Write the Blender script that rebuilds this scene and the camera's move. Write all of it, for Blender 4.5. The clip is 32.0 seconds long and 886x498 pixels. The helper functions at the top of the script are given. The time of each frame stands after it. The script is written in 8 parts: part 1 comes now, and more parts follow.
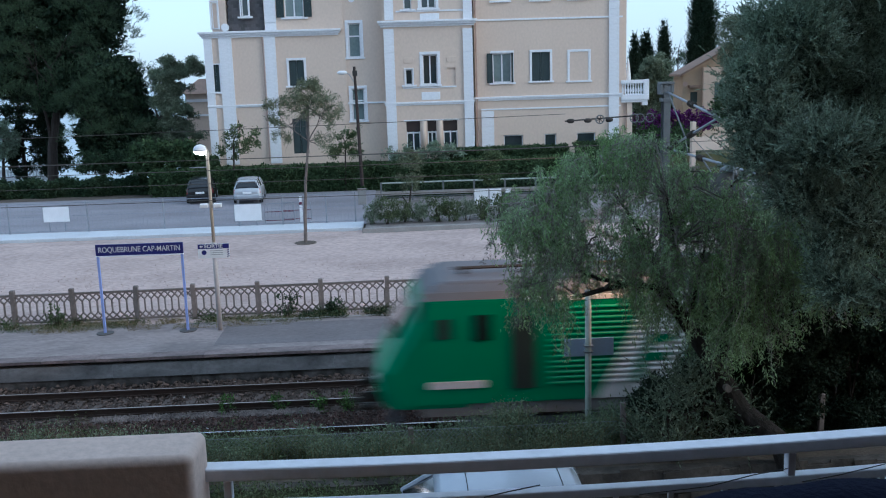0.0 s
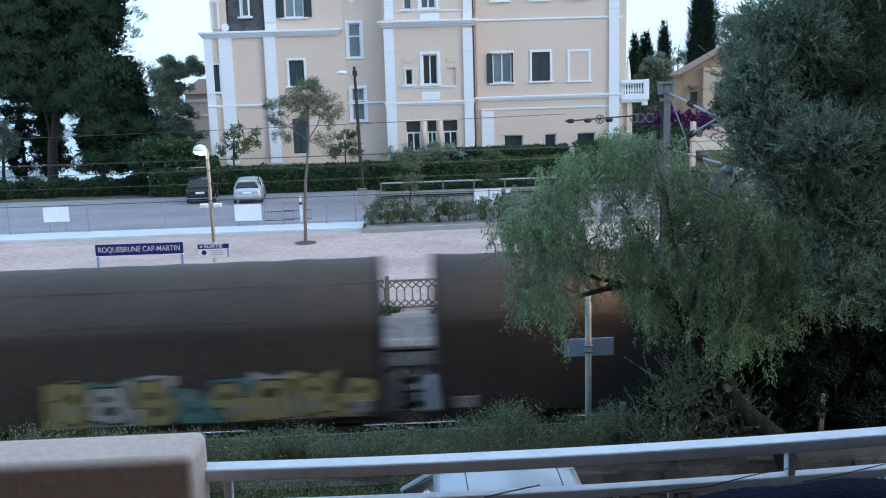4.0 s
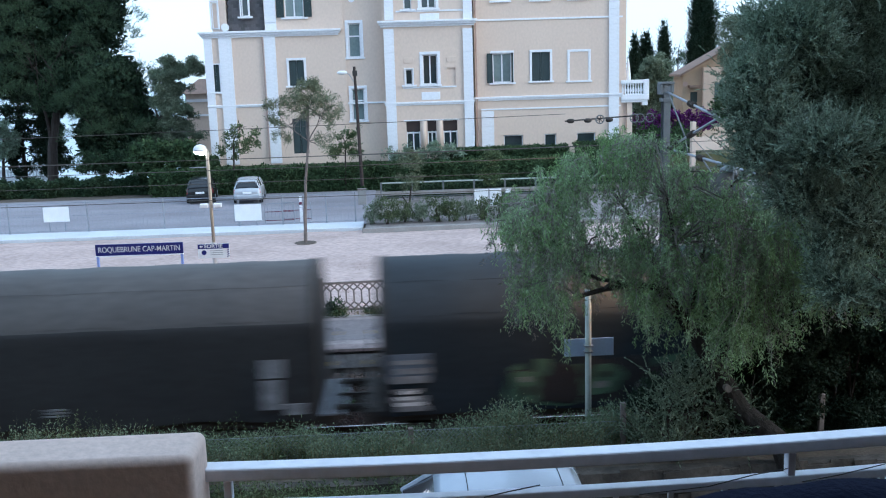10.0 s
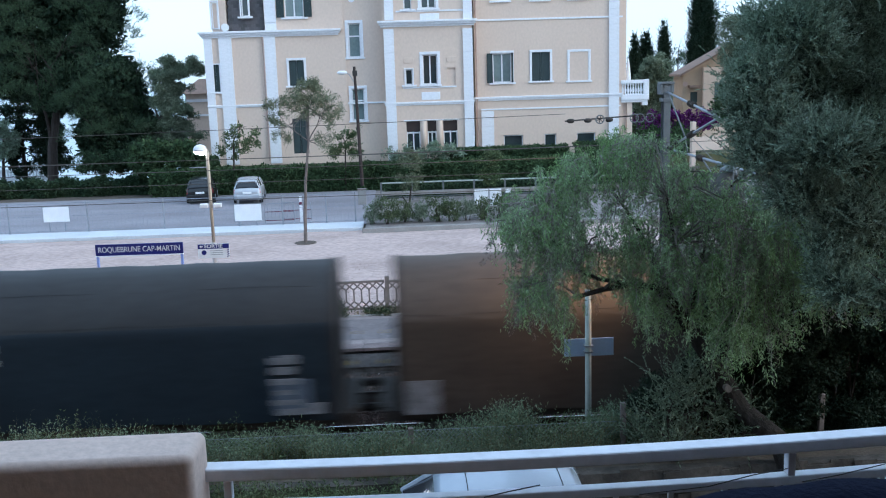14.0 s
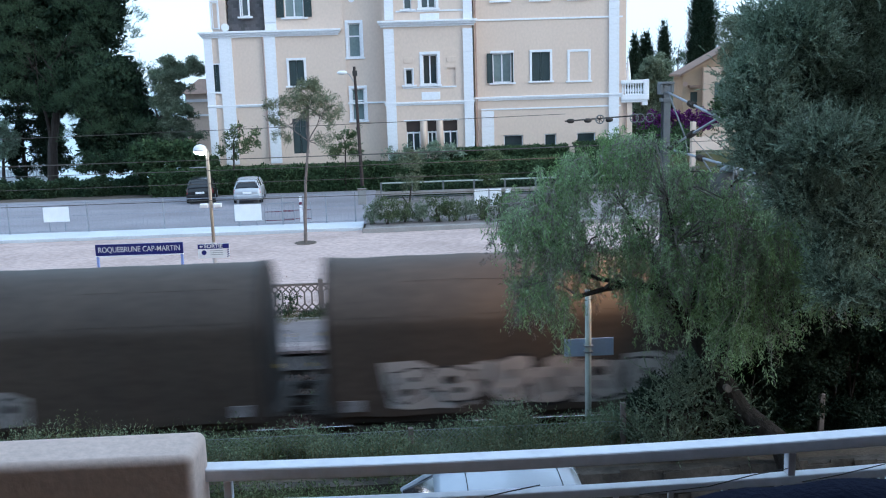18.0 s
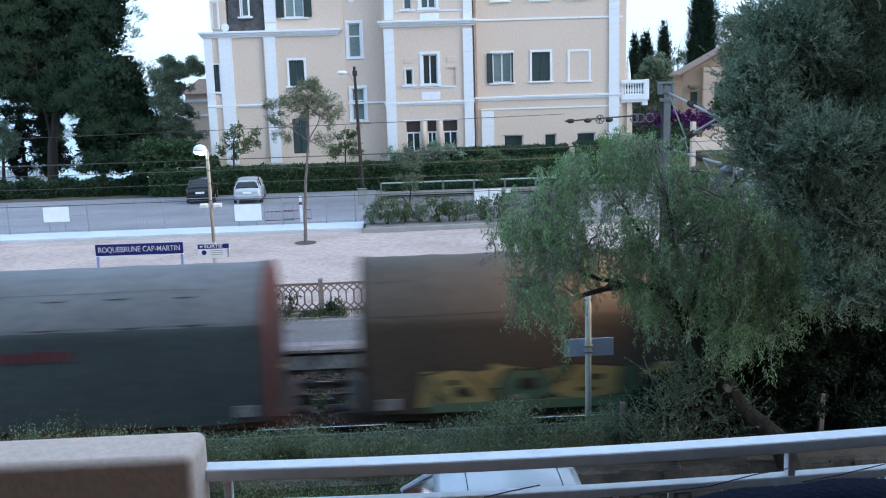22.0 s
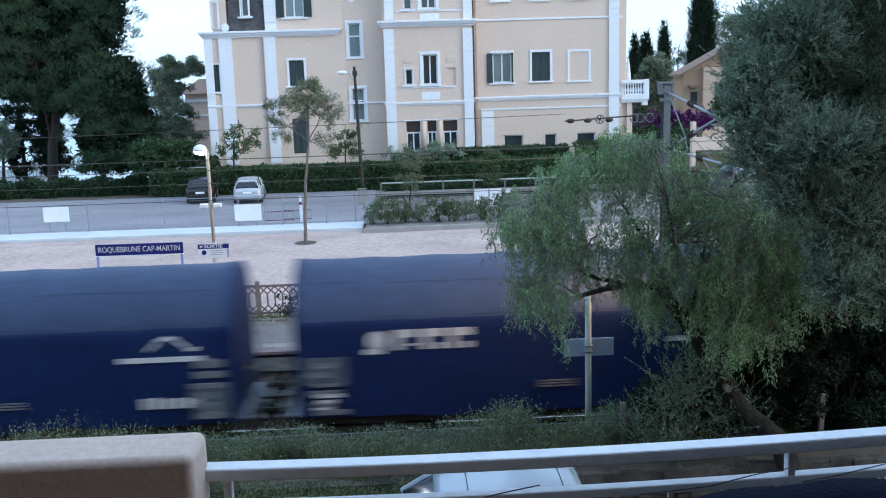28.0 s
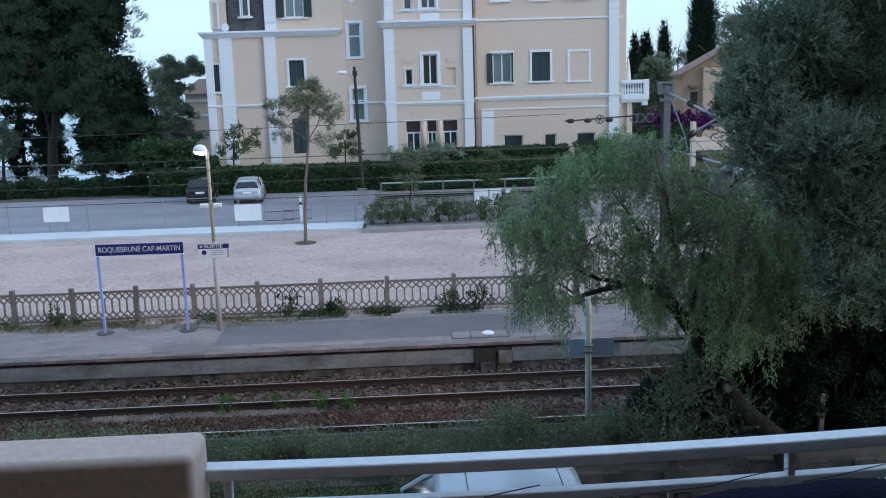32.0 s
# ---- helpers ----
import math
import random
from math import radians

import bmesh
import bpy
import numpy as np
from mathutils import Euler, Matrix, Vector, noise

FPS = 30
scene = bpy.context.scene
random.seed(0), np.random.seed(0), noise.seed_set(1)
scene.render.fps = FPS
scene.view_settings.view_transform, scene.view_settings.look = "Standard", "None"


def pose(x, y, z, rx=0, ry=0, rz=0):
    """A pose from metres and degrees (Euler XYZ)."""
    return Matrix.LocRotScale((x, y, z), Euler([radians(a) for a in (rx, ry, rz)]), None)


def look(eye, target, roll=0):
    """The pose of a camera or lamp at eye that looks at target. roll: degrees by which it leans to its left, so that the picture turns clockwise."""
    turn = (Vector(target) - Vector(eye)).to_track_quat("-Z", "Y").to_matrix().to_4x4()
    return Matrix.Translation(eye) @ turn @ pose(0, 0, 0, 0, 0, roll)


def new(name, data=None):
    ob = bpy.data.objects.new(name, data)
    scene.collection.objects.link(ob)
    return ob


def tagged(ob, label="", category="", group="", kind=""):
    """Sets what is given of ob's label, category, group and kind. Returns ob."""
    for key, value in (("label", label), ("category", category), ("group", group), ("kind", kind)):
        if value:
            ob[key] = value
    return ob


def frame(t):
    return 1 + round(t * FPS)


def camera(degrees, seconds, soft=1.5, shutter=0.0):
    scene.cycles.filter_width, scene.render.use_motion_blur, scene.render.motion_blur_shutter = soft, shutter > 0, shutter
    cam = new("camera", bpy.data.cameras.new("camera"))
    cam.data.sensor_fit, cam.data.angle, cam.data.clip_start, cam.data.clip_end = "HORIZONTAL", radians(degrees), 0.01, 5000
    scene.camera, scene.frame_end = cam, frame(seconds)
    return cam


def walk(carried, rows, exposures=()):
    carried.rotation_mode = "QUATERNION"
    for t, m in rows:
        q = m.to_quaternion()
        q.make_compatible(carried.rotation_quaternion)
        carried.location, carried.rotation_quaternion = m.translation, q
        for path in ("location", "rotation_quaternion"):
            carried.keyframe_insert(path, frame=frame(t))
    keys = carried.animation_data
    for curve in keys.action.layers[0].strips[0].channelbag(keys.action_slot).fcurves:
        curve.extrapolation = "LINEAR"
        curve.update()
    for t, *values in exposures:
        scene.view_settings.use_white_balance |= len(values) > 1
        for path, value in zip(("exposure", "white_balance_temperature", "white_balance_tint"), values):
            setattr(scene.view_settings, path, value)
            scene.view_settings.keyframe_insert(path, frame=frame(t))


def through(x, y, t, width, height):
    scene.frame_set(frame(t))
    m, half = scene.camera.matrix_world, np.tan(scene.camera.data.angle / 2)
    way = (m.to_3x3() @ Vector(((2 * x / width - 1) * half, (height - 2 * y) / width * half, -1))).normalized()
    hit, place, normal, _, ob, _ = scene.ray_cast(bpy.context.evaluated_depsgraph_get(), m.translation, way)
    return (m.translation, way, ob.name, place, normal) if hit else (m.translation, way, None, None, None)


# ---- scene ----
# The near track runs along X at Y = 20.53; rail tops are at z = 0 and the far platform lies beyond them.
cam = camera(50.6, 32.0, soft=1.1, shutter=0.6)
EYE = (0.0, 0.0, 8.151)
VIEW = look(EYE, (0.04308, 0.98219, 8.151 - 0.18288), -1.715)
walk(cam, [(0.0, VIEW), (32.0, VIEW)], [(0.0, 0.3, 5200, 1), (0.4, 0.32, 5200, 1), (2.0, 0.35, 5200, 1), (3.0, 0.6, 5200, 1), (8.0, 0.85, 5200, 1), (11.0, 0.83, 5200, 1), (12.2, 0.7, 5200, 1), (14.0, 0.77, 5200, 1), (17.0, 0.85, 5200, 1), (30.0, 0.83, 5200, 1), (31.2, 0.65, 5200, 1), (32.0, 0.38, 5200, 1)])

# ---- light: an evening sky after sunset glow, soft and shadowless ----
world = bpy.data.worlds.new("evening_sky")
scene.world = world
world.use_nodes = True
wn = world.node_tree.nodes
sky = wn.new("ShaderNodeTexSky")
sky.sky_type = "NISHITA"
sky.sun_disc = False
sky.sun_elevation = radians(24)
sky.sun_rotation = radians(114)
sky.air_density = 1.0
sky.dust_density = 2.0
sky.ozone_density = 2.0
veil = wn.new("ShaderNodeMix")  # thin high cloud that evens out the clear sky
veil.data_type = "RGBA"
veil.inputs[0].default_value = 0.6
veil.inputs[7].default_value = (5.6, 6.2, 6.9, 1)
world.node_tree.links.new(sky.outputs[0], veil.inputs[6])
world.node_tree.links.new(veil.outputs[2], wn["Background"].inputs[0])
wn["Background"].inputs[1].default_value = 0.15
sun_data = bpy.data.lights.new("sun", "SUN")
sun_data.energy, sun_data.angle, sun_data.color = 0.6, radians(35), (1.0, 0.78, 0.58)
sun = new("sun", sun_data)
sun.matrix_world = look((54.8, -24.4, 26.7), (0, 0, 0))
# unseen lamp, inferred and added to cast the warm glow on passing wagons
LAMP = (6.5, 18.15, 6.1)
glow_data = bpy.data.lights.new("unseen_warm_lamp", "SPOT")
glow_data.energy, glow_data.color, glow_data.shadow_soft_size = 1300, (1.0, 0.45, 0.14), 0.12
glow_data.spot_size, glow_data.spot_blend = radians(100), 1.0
new("unseen_warm_lamp", glow_data).matrix_world = look((LAMP[0], LAMP[1], LAMP[2] - 0.3), (-3.0, 21.4, 3.1))
scene.view_settings.exposure = 0.0


# ---- materials ----
def mat(name, color, rough=0.7, metal=0.0, second=None, scale=3.0, fine=40.0, amount=0.5, bump=0.2, island=0.0, spread=0.0, stretch=(1, 1, 1), sheen=0.0, clip=(0.35, 0.7), spec=0.5):
    m = bpy.data.materials.new(name)
    m.use_nodes = True
    n, ln = m.node_tree.nodes, m.node_tree.links
    b = n["Principled BSDF"]
    b.inputs["Roughness"].default_value, b.inputs["Metallic"].default_value = rough, metal
    b.inputs["Specular IOR Level"].default_value = spec
    tc = n.new("ShaderNodeTexCoord")
    mp = n.new("ShaderNodeMapping")
    mp.inputs["Scale"].default_value = stretch
    ln.new(tc.outputs["Object"], mp.inputs[0])
    big, small = n.new("ShaderNodeTexNoise"), n.new("ShaderNodeTexNoise")
    for t, s, d in ((big, scale, 4.0), (small, fine, 3.0)):
        t.inputs["Scale"].default_value, t.inputs["Detail"].default_value = s, d
        ln.new(mp.outputs[0], t.inputs["Vector"])
    ramp = n.new("ShaderNodeMapRange")
    ramp.inputs[1].default_value, ramp.inputs[2].default_value = clip
    ln.new(big.outputs[0], ramp.inputs[0])
    mix = n.new("ShaderNodeMix")
    mix.data_type = "RGBA"
    second = second or tuple(c * 0.62 for c in color)
    mix.inputs[6].default_value, mix.inputs[7].default_value = (*color, 1), (*second, 1)
    sc = n.new("ShaderNodeMath")
    sc.operation = "MULTIPLY"
    sc.inputs[1].default_value = amount
    ln.new(ramp.outputs[0], sc.inputs[0])
    ln.new(sc.outputs[0], mix.inputs[0])
    hsv = n.new("ShaderNodeHueSaturation")
    ln.new(mix.outputs[2], hsv.inputs["Color"])
    va = n.new("ShaderNodeMapRange")
    va.inputs[1].default_value, va.inputs[2].default_value = 0.25, 0.75
    va.inputs[3].default_value, va.inputs[4].default_value = 1 - 0.25 * amount, 1 + 0.25 * amount
    ln.new(small.outputs[0], va.inputs[0])
    val = va.outputs[0]
    if island or spread:
        src = n.new("ShaderNodeNewGeometry").outputs["Random Per Island"] if island else n.new("ShaderNodeObjectInfo").outputs["Random"]
        k = island or spread
        r = n.new("ShaderNodeMapRange")
        r.inputs[3].default_value, r.inputs[4].default_value = 1 - k, 1 + k
        ln.new(src, r.inputs[0])
        mu = n.new("ShaderNodeMath")
        mu.operation = "MULTIPLY"
        ln.new(val, mu.inputs[0])
        ln.new(r.outputs[0], mu.inputs[1])
        val = mu.outputs[0]
    ln.new(val, hsv.inputs["Value"])
    ln.new(hsv.outputs[0], b.inputs["Base Color"])
    if bump:
        bp = n.new("ShaderNodeBump")
        bp.inputs["Strength"].default_value, bp.inputs["Distance"].default_value = bump, 0.02
        ln.new(small.outputs[0], bp.inputs["Height"])
        ln.new(bp.outputs[0], b.inputs["Normal"])
    return m


def leafy(name, color, second, rough=0.6, through=0.25, spread=0.45):
    m = mat(name, color, rough, second=second, scale=0.6, fine=3.0, amount=0.9, bump=0, island=spread, spec=0.12)
    b = m.node_tree.nodes["Principled BSDF"]
    b.inputs["Subsurface Weight"].default_value = 0.0
    tr = m.node_tree.nodes.new("ShaderNodeBsdfTranslucent")
    ms = m.node_tree.nodes.new("ShaderNodeMixShader")
    ms.inputs[0].default_value = through
    out = m.node_tree.nodes["Material Output"]
    hsv = [n for n in m.node_tree.nodes if n.type == "HUE_SAT"][0]
    m.node_tree.links.new(hsv.outputs[0], tr.inputs[0])
    m.node_tree.links.new(b.outputs[0], ms.inputs[1])
    m.node_tree.links.new(tr.outputs[0], ms.inputs[2])
    m.node_tree.links.new(ms.outputs[0], out.inputs[0])
    return m


def glowing(name, color, strength):
    m = bpy.data.materials.new(name)
    m.use_nodes = True
    b = m.node_tree.nodes["Principled BSDF"]
    b.inputs["Base Color"].default_value = (*color, 1)
    b.inputs["Emission Color"].default_value = (*color, 1)
    b.inputs["Emission Strength"].default_value = strength
    return m


def glassy(name, color, rough=0.06):
    m = mat(name, color, rough, second=tuple(c * 0.5 for c in color), scale=0.7, fine=6, amount=0.5, bump=0.0)
    m.node_tree.nodes["Principled BSDF"].inputs["Coat Weight"].default_value = 0.5
    return m


M = {}
M["grass"] = mat("rough_grass", (0.07, 0.085, 0.035), 0.9, second=(0.13, 0.11, 0.06), scale=0.8, fine=9, amount=0.8, bump=0.6)
M["earth"] = mat("dry_earth", (0.105, 0.084, 0.066), 0.95, second=(0.06, 0.048, 0.037), scale=1.2, fine=16, amount=0.8, bump=0.6)
M["asphalt"] = mat("street_asphalt", (0.055, 0.052, 0.05), 0.9, second=(0.08, 0.075, 0.07), scale=0.7, fine=60, amount=0.6, bump=0.4)
M["carpark"] = mat("pale_asphalt", (0.295, 0.28, 0.31), 0.8, second=(0.19, 0.178, 0.195), scale=0.25, fine=9, amount=0.8, bump=0.25, stretch=(0.6, 1.6, 1))
M["sand"] = mat("pinkish_gravel_sand", (0.49, 0.38, 0.345), 0.95, second=(0.39, 0.3, 0.27), scale=0.35, fine=6, amount=0.9, bump=0.25, stretch=(0.7, 1.2, 1), clip=(0.4, 0.65))
M["ballast_bed"] = mat("ballast_bed", (0.10, 0.075, 0.06), 0.95, second=(0.05, 0.036, 0.028), scale=5, fine=28, amount=0.9, bump=1.0)
M["stone"] = mat("rusty_ballast_stones", (0.125, 0.09, 0.074), 0.95, second=(0.055, 0.038, 0.031), scale=2.0, fine=30, amount=0.8, bump=0.5, island=0.55)
M["platform"] = mat("platform_asphalt", (0.26, 0.222, 0.215), 0.9, second=(0.175, 0.15, 0.148), scale=0.8, fine=9, amount=0.9, bump=0.4, stretch=(0.6, 1.3, 1), clip=(0.4, 0.64))
M["newasphalt"] = mat("newer_dark_asphalt", (0.165, 0.148, 0.152), 0.9, second=(0.12, 0.107, 0.11), scale=0.8, fine=14, amount=0.8, bump=0.4, stretch=(0.6, 1.2, 1))
M["coping"] = mat("worn_coping_stone", (0.21, 0.17, 0.155), 0.9, second=(0.09, 0.075, 0.07), scale=2.2, fine=16, amount=0.95, bump=0.5, spread=0.08)
M["darkstone"] = mat("dark_earthy_stone", (0.085, 0.074, 0.064), 0.95, second=(0.025, 0.022, 0.019), scale=2.2, fine=14, amount=1.0, bump=0.9, spread=0.2, clip=(0.35, 0.65))
M["wallstone"] = mat("platform_wall_stone", (0.125, 0.115, 0.112), 0.95, second=(0.03, 0.027, 0.025), scale=1.7, fine=11, amount=1.0, bump=0.8, spread=0.12, clip=(0.38, 0.62))
M["rail"] = mat("rusty_rail", (0.05, 0.03, 0.023), 0.8, 0.2, second=(0.03, 0.02, 0.016), scale=4, fine=40, amount=0.7, bump=0.3)
M["railhead"] = mat("polished_rail_head", (0.62, 0.62, 0.64), 0.22, 1.0, amount=0.2, bump=0.05)
M["railhead_dull"] = mat("dull_rail_head", (0.42, 0.36, 0.33), 0.42, 0.7, amount=0.4, bump=0.1)
M["sleeper"] = mat("old_sleeper", (0.10, 0.075, 0.062), 0.9, second=(0.08, 0.06, 0.05), scale=3, fine=24, amount=0.8, bump=0.5, stretch=(1, 4, 1))
M["concrete"] = mat("weathered_concrete", (0.225, 0.19, 0.175), 0.9, second=(0.14, 0.115, 0.105), scale=2.5, fine=26, amount=0.7, bump=0.4, spread=0.12)
M["white_kerb"] = mat("pale_pavement", (0.62, 0.64, 0.68), 0.85, second=(0.48, 0.49, 0.52), scale=0.8, fine=12, amount=0.5, bump=0.2)
M["kerb"] = mat("kerb_concrete", (0.33, 0.32, 0.31), 0.9, second=(0.22, 0.2, 0.19), scale=1.5, fine=20, amount=0.6, bump=0.3)
M["cream"] = mat("cream_render", (0.64, 0.515, 0.425), 0.9, second=(0.54, 0.43, 0.36), scale=0.35, fine=7, amount=0.22, bump=0.02, stretch=(1, 1, 0.7))
M["trim"] = mat("white_painted_stucco", (0.75, 0.755, 0.79), 0.8, second=(0.66, 0.66, 0.69), scale=0.7, fine=9, amount=0.3, bump=0.08)
M["slate"] = mat("dark_slate", (0.055, 0.05, 0.055), 0.65, second=(0.11, 0.1, 0.1), scale=2.2, fine=12, amount=0.7, bump=0.4, spread=0.35)
M["shutter"] = mat("dark_green_shutter", (0.02, 0.036, 0.036), 0.55, amount=0.4, bump=0.1)
M["glass"] = glassy("window_glass", (0.035, 0.05, 0.055))
M["curtain_glass"] = glassy("curtained_glass", (0.20, 0.26, 0.265), 0.15)
M["dark_glass"] = glassy("dark_glass", (0.012, 0.015, 0.02))
M["bluesign"] = mat("blue_enamel", (0.018, 0.02, 0.15), 0.35, amount=0.2, bump=0.0)
M["bluepaint"] = mat("pale_blue_paint", (0.28, 0.36, 0.72), 0.5, amount=0.3, bump=0.05)
M["white"] = mat("white_enamel", (0.80, 0.81, 0.84), 0.45, amount=0.25, bump=0.03, scale=2)
M["railpaint"] = mat("white_railing_paint", (0.74, 0.74, 0.79), 0.4, amount=0.35, bump=0.06, second=(0.62, 0.61, 0.67), scale=6)
M["galv"] = mat("galvanised_steel", (0.34, 0.36, 0.40), 0.5, 0.6, amount=0.5, bump=0.1, second=(0.22, 0.23, 0.26), scale=5)
M["darkmetal"] = mat("dark_dirty_metal", (0.035, 0.032, 0.03), 0.7, 0.3, amount=0.7, second=(0.07, 0.055, 0.045), scale=4, fine=30, bump=0.3)
M["lamp_pole"] = mat("ochre_pole_paint", (0.58, 0.5, 0.4), 0.6, amount=0.4, bump=0.05)
M["mastgrey"] = mat("dull_mast_paint", (0.17, 0.18, 0.19), 0.6, 0.3, amount=0.5, bump=0.1, scale=4)
M["pipe"] = mat("pinkish_downpipe", (0.42, 0.31, 0.27), 0.7, amount=0.4, bump=0.1)
M["polewood"] = mat("tarred_pole_wood", (0.045, 0.03, 0.027), 0.85, amount=0.6, bump=0.3)
M["lampglow"] = glowing("lamp_glow", (1.0, 0.96, 0.98), 14)
M["sodium"] = glowing("added_lamp_glow", (1.0, 0.5, 0.15), 6)
M["wire"] = mat("copper_wire", (0.12, 0.11, 0.10), 0.6, 0.5, amount=0.3, bump=0)
M["bark"] = mat("grey_brown_bark", (0.06, 0.046, 0.04), 0.95, second=(0.028, 0.022, 0.019), scale=4, fine=22, amount=0.9, bump=0.9, stretch=(3, 3, 0.6))
M["palebark"] = mat("pine_bark", (0.2, 0.165, 0.15), 0.95, second=(0.1, 0.082, 0.074), scale=4, fine=22, amount=0.9, bump=0.7, stretch=(3, 3, 0.6))
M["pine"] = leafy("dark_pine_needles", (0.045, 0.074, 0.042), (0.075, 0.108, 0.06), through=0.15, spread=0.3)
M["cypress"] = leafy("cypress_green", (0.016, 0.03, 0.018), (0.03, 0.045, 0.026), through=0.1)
M["young_pine"] = leafy("young_pine_needles", (0.13, 0.155, 0.095), (0.18, 0.185, 0.12), through=0.25)
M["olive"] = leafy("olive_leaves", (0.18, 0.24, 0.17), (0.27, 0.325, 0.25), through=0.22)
# darker copy of the olive leaves: the crown's inner shade lies in the colour
M["oliveshade"] = leafy("shade_darkened_olive_leaves", (0.07, 0.10, 0.075), (0.10, 0.13, 0.10), through=0.15)
M["softgreen"] = leafy("soft_grey_green_leaves", (0.15, 0.19, 0.13), (0.21, 0.245, 0.175), through=0.3)
M["pepper"] = leafy("pepper_tree_leaves", (0.26, 0.36, 0.19), (0.34, 0.415, 0.25), through=0.35)
M["pepperdeep"] = leafy("deep_green_pepper_leaves", (0.22, 0.325, 0.14), (0.27, 0.36, 0.18), through=0.35)
# furrowed bark, darkened in colour for the shade under the crown
M["pepperbark"] = mat("shade_dark_furrowed_bark", (0.04, 0.034, 0.03), 0.95, second=(0.018, 0.015, 0.013), scale=4, fine=22, amount=0.9, bump=0.9, stretch=(3, 3, 0.6), spec=0.2)
M["peppergrey"] = leafy("pepper_tree_dry_twigs", (0.22, 0.20, 0.18), (0.27, 0.245, 0.22), through=0.2)
M["hedge"] = leafy("hedge_leaves", (0.05, 0.085, 0.04), (0.08, 0.118, 0.056), through=0.25)
M["shrub"] = leafy("shrub_leaves", (0.075, 0.11, 0.05), (0.125, 0.145, 0.075), through=0.25)
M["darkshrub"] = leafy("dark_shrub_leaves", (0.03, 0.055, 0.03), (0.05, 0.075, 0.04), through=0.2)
# nearly black leaves: the shade under the trees is put into their colour
M["shadeshrub"] = leafy("shade_darkened_leaves", (0.018, 0.03, 0.019), (0.03, 0.044, 0.028), through=0.12)
M["weeds"] = leafy("tall_weeds", (0.155, 0.205, 0.125), (0.215, 0.25, 0.165), through=0.4)
M["dryweeds"] = leafy("dry_grass_stems", (0.24, 0.2, 0.11), (0.17, 0.15, 0.08), through=0.3)
M["bright"] = leafy("fresh_green_weeds", (0.07, 0.14, 0.035), (0.10, 0.17, 0.05), through=0.3)
M["bougain"] = leafy("bougainvillea_bracts", (0.16, 0.03, 0.19), (0.10, 0.025, 0.12), through=0.3)
M["green"] = mat("loco_green", (0.0, 0.235, 0.105), 0.35, amount=0.3, bump=0.03, second=(0.0, 0.18, 0.085), scale=1.2)
M["locowhite"] = mat("loco_white", (0.82, 0.80, 0.81), 0.35, amount=0.35, bump=0.03, scale=1.2)
M["locogrey"] = mat("loco_silver_grey", (0.215, 0.21, 0.215), 0.4, 0.1, amount=0.5, bump=0.03, scale=1.2, second=(0.14, 0.135, 0.135))
# ribs lighter than the grey side, with part of their sky glint in the colour
M["locorib"] = mat("loco_rib_highlight", (0.255, 0.26, 0.275), 0.35, 0.2, amount=0.3, bump=0.02, scale=1.2)
M["locodark"] = mat("loco_dark_grey", (0.10, 0.105, 0.125), 0.5, amount=0.5, bump=0.1, scale=1.5)
M["locoroof"] = mat("loco_roof_grey", (0.10, 0.098, 0.108), 0.6, amount=0.6, bump=0.1, scale=1.5, second=(0.06, 0.055, 0.055))
M["postgrey"] = mat("pale_steel_post", (0.44, 0.48, 0.44), 0.6, amount=0.5, bump=0.05, scale=5)
M["rust"] = mat("rusty_red_frame", (0.10, 0.034, 0.028), 0.8, amount=0.7, bump=0.2, second=(0.08, 0.035, 0.025), scale=3)
M["red"] = mat("red_paint", (0.12, 0.02, 0.045), 0.6, amount=0.3, bump=0)
M["yellow"] = mat("yellow_paint", (0.4, 0.29, 0.05), 0.6, amount=0.3, bump=0)
M["label"] = mat("pale_label", (0.24, 0.25, 0.27), 0.6, amount=0.9, bump=0, scale=5, second=(0.09, 0.09, 0.10))
M["lettering"] = mat("off_white_lettering", (0.66, 0.66, 0.68), 0.6, amount=0.3, bump=0)
M["carwhite"] = mat("white_car_paint", (0.74, 0.77, 0.80), 0.18, amount=0.1, bump=0)
M["carsilver"] = mat("silver_car_paint", (0.50, 0.52, 0.56), 0.25, 0.3, amount=0.1, bump=0)
M["carpale"] = mat("pale_bluegrey_car_paint", (0.40, 0.44, 0.51), 0.2, 0.1, amount=0.1, bump=0)
M["carblack"] = mat("black_car_paint", (0.015, 0.016, 0.018), 0.25, amount=0.1, bump=0)
M["tyre"] = mat("tyre_rubber", (0.02, 0.02, 0.02), 0.8, amount=0.2, bump=0.1)
M["taillight"] = mat("red_tail_lamp", (0.35, 0.02, 0.02), 0.25, amount=0.1, bump=0)
M["balcony"] = mat("cream_balcony_stucco", (0.66, 0.52, 0.45), 0.95, second=(0.56, 0.43, 0.36), scale=4, fine=60, amount=0.4, bump=0.1)
# dark ochre of the unseen walls that hold light off parapet and train
M["unseenwall"] = mat("unseen_dark_ochre_render", (0.17, 0.115, 0.065), 0.9, amount=0.4, bump=0.1, scale=0.8)
M["orangewall"] = mat("orange_bounce_house_render", (0.62, 0.31, 0.105), 0.9, second=(0.52, 0.25, 0.085), amount=0.5, bump=0.1, scale=0.8)
M["ochre"] = mat("ochre_render", (0.44, 0.335, 0.24), 0.9, amount=0.5, bump=0.15, scale=0.6)
M["tiles"] = mat("terracotta_roof_tiles", (0.27, 0.185, 0.145), 0.85, second=(0.19, 0.14, 0.115), scale=1.5, fine=12, amount=0.7, bump=0.4)
M["cloth"] = mat("navy_cloth", (0.005, 0.007, 0.02), 0.95, amount=0.4, bump=0.3, fine=80, spec=0.08)
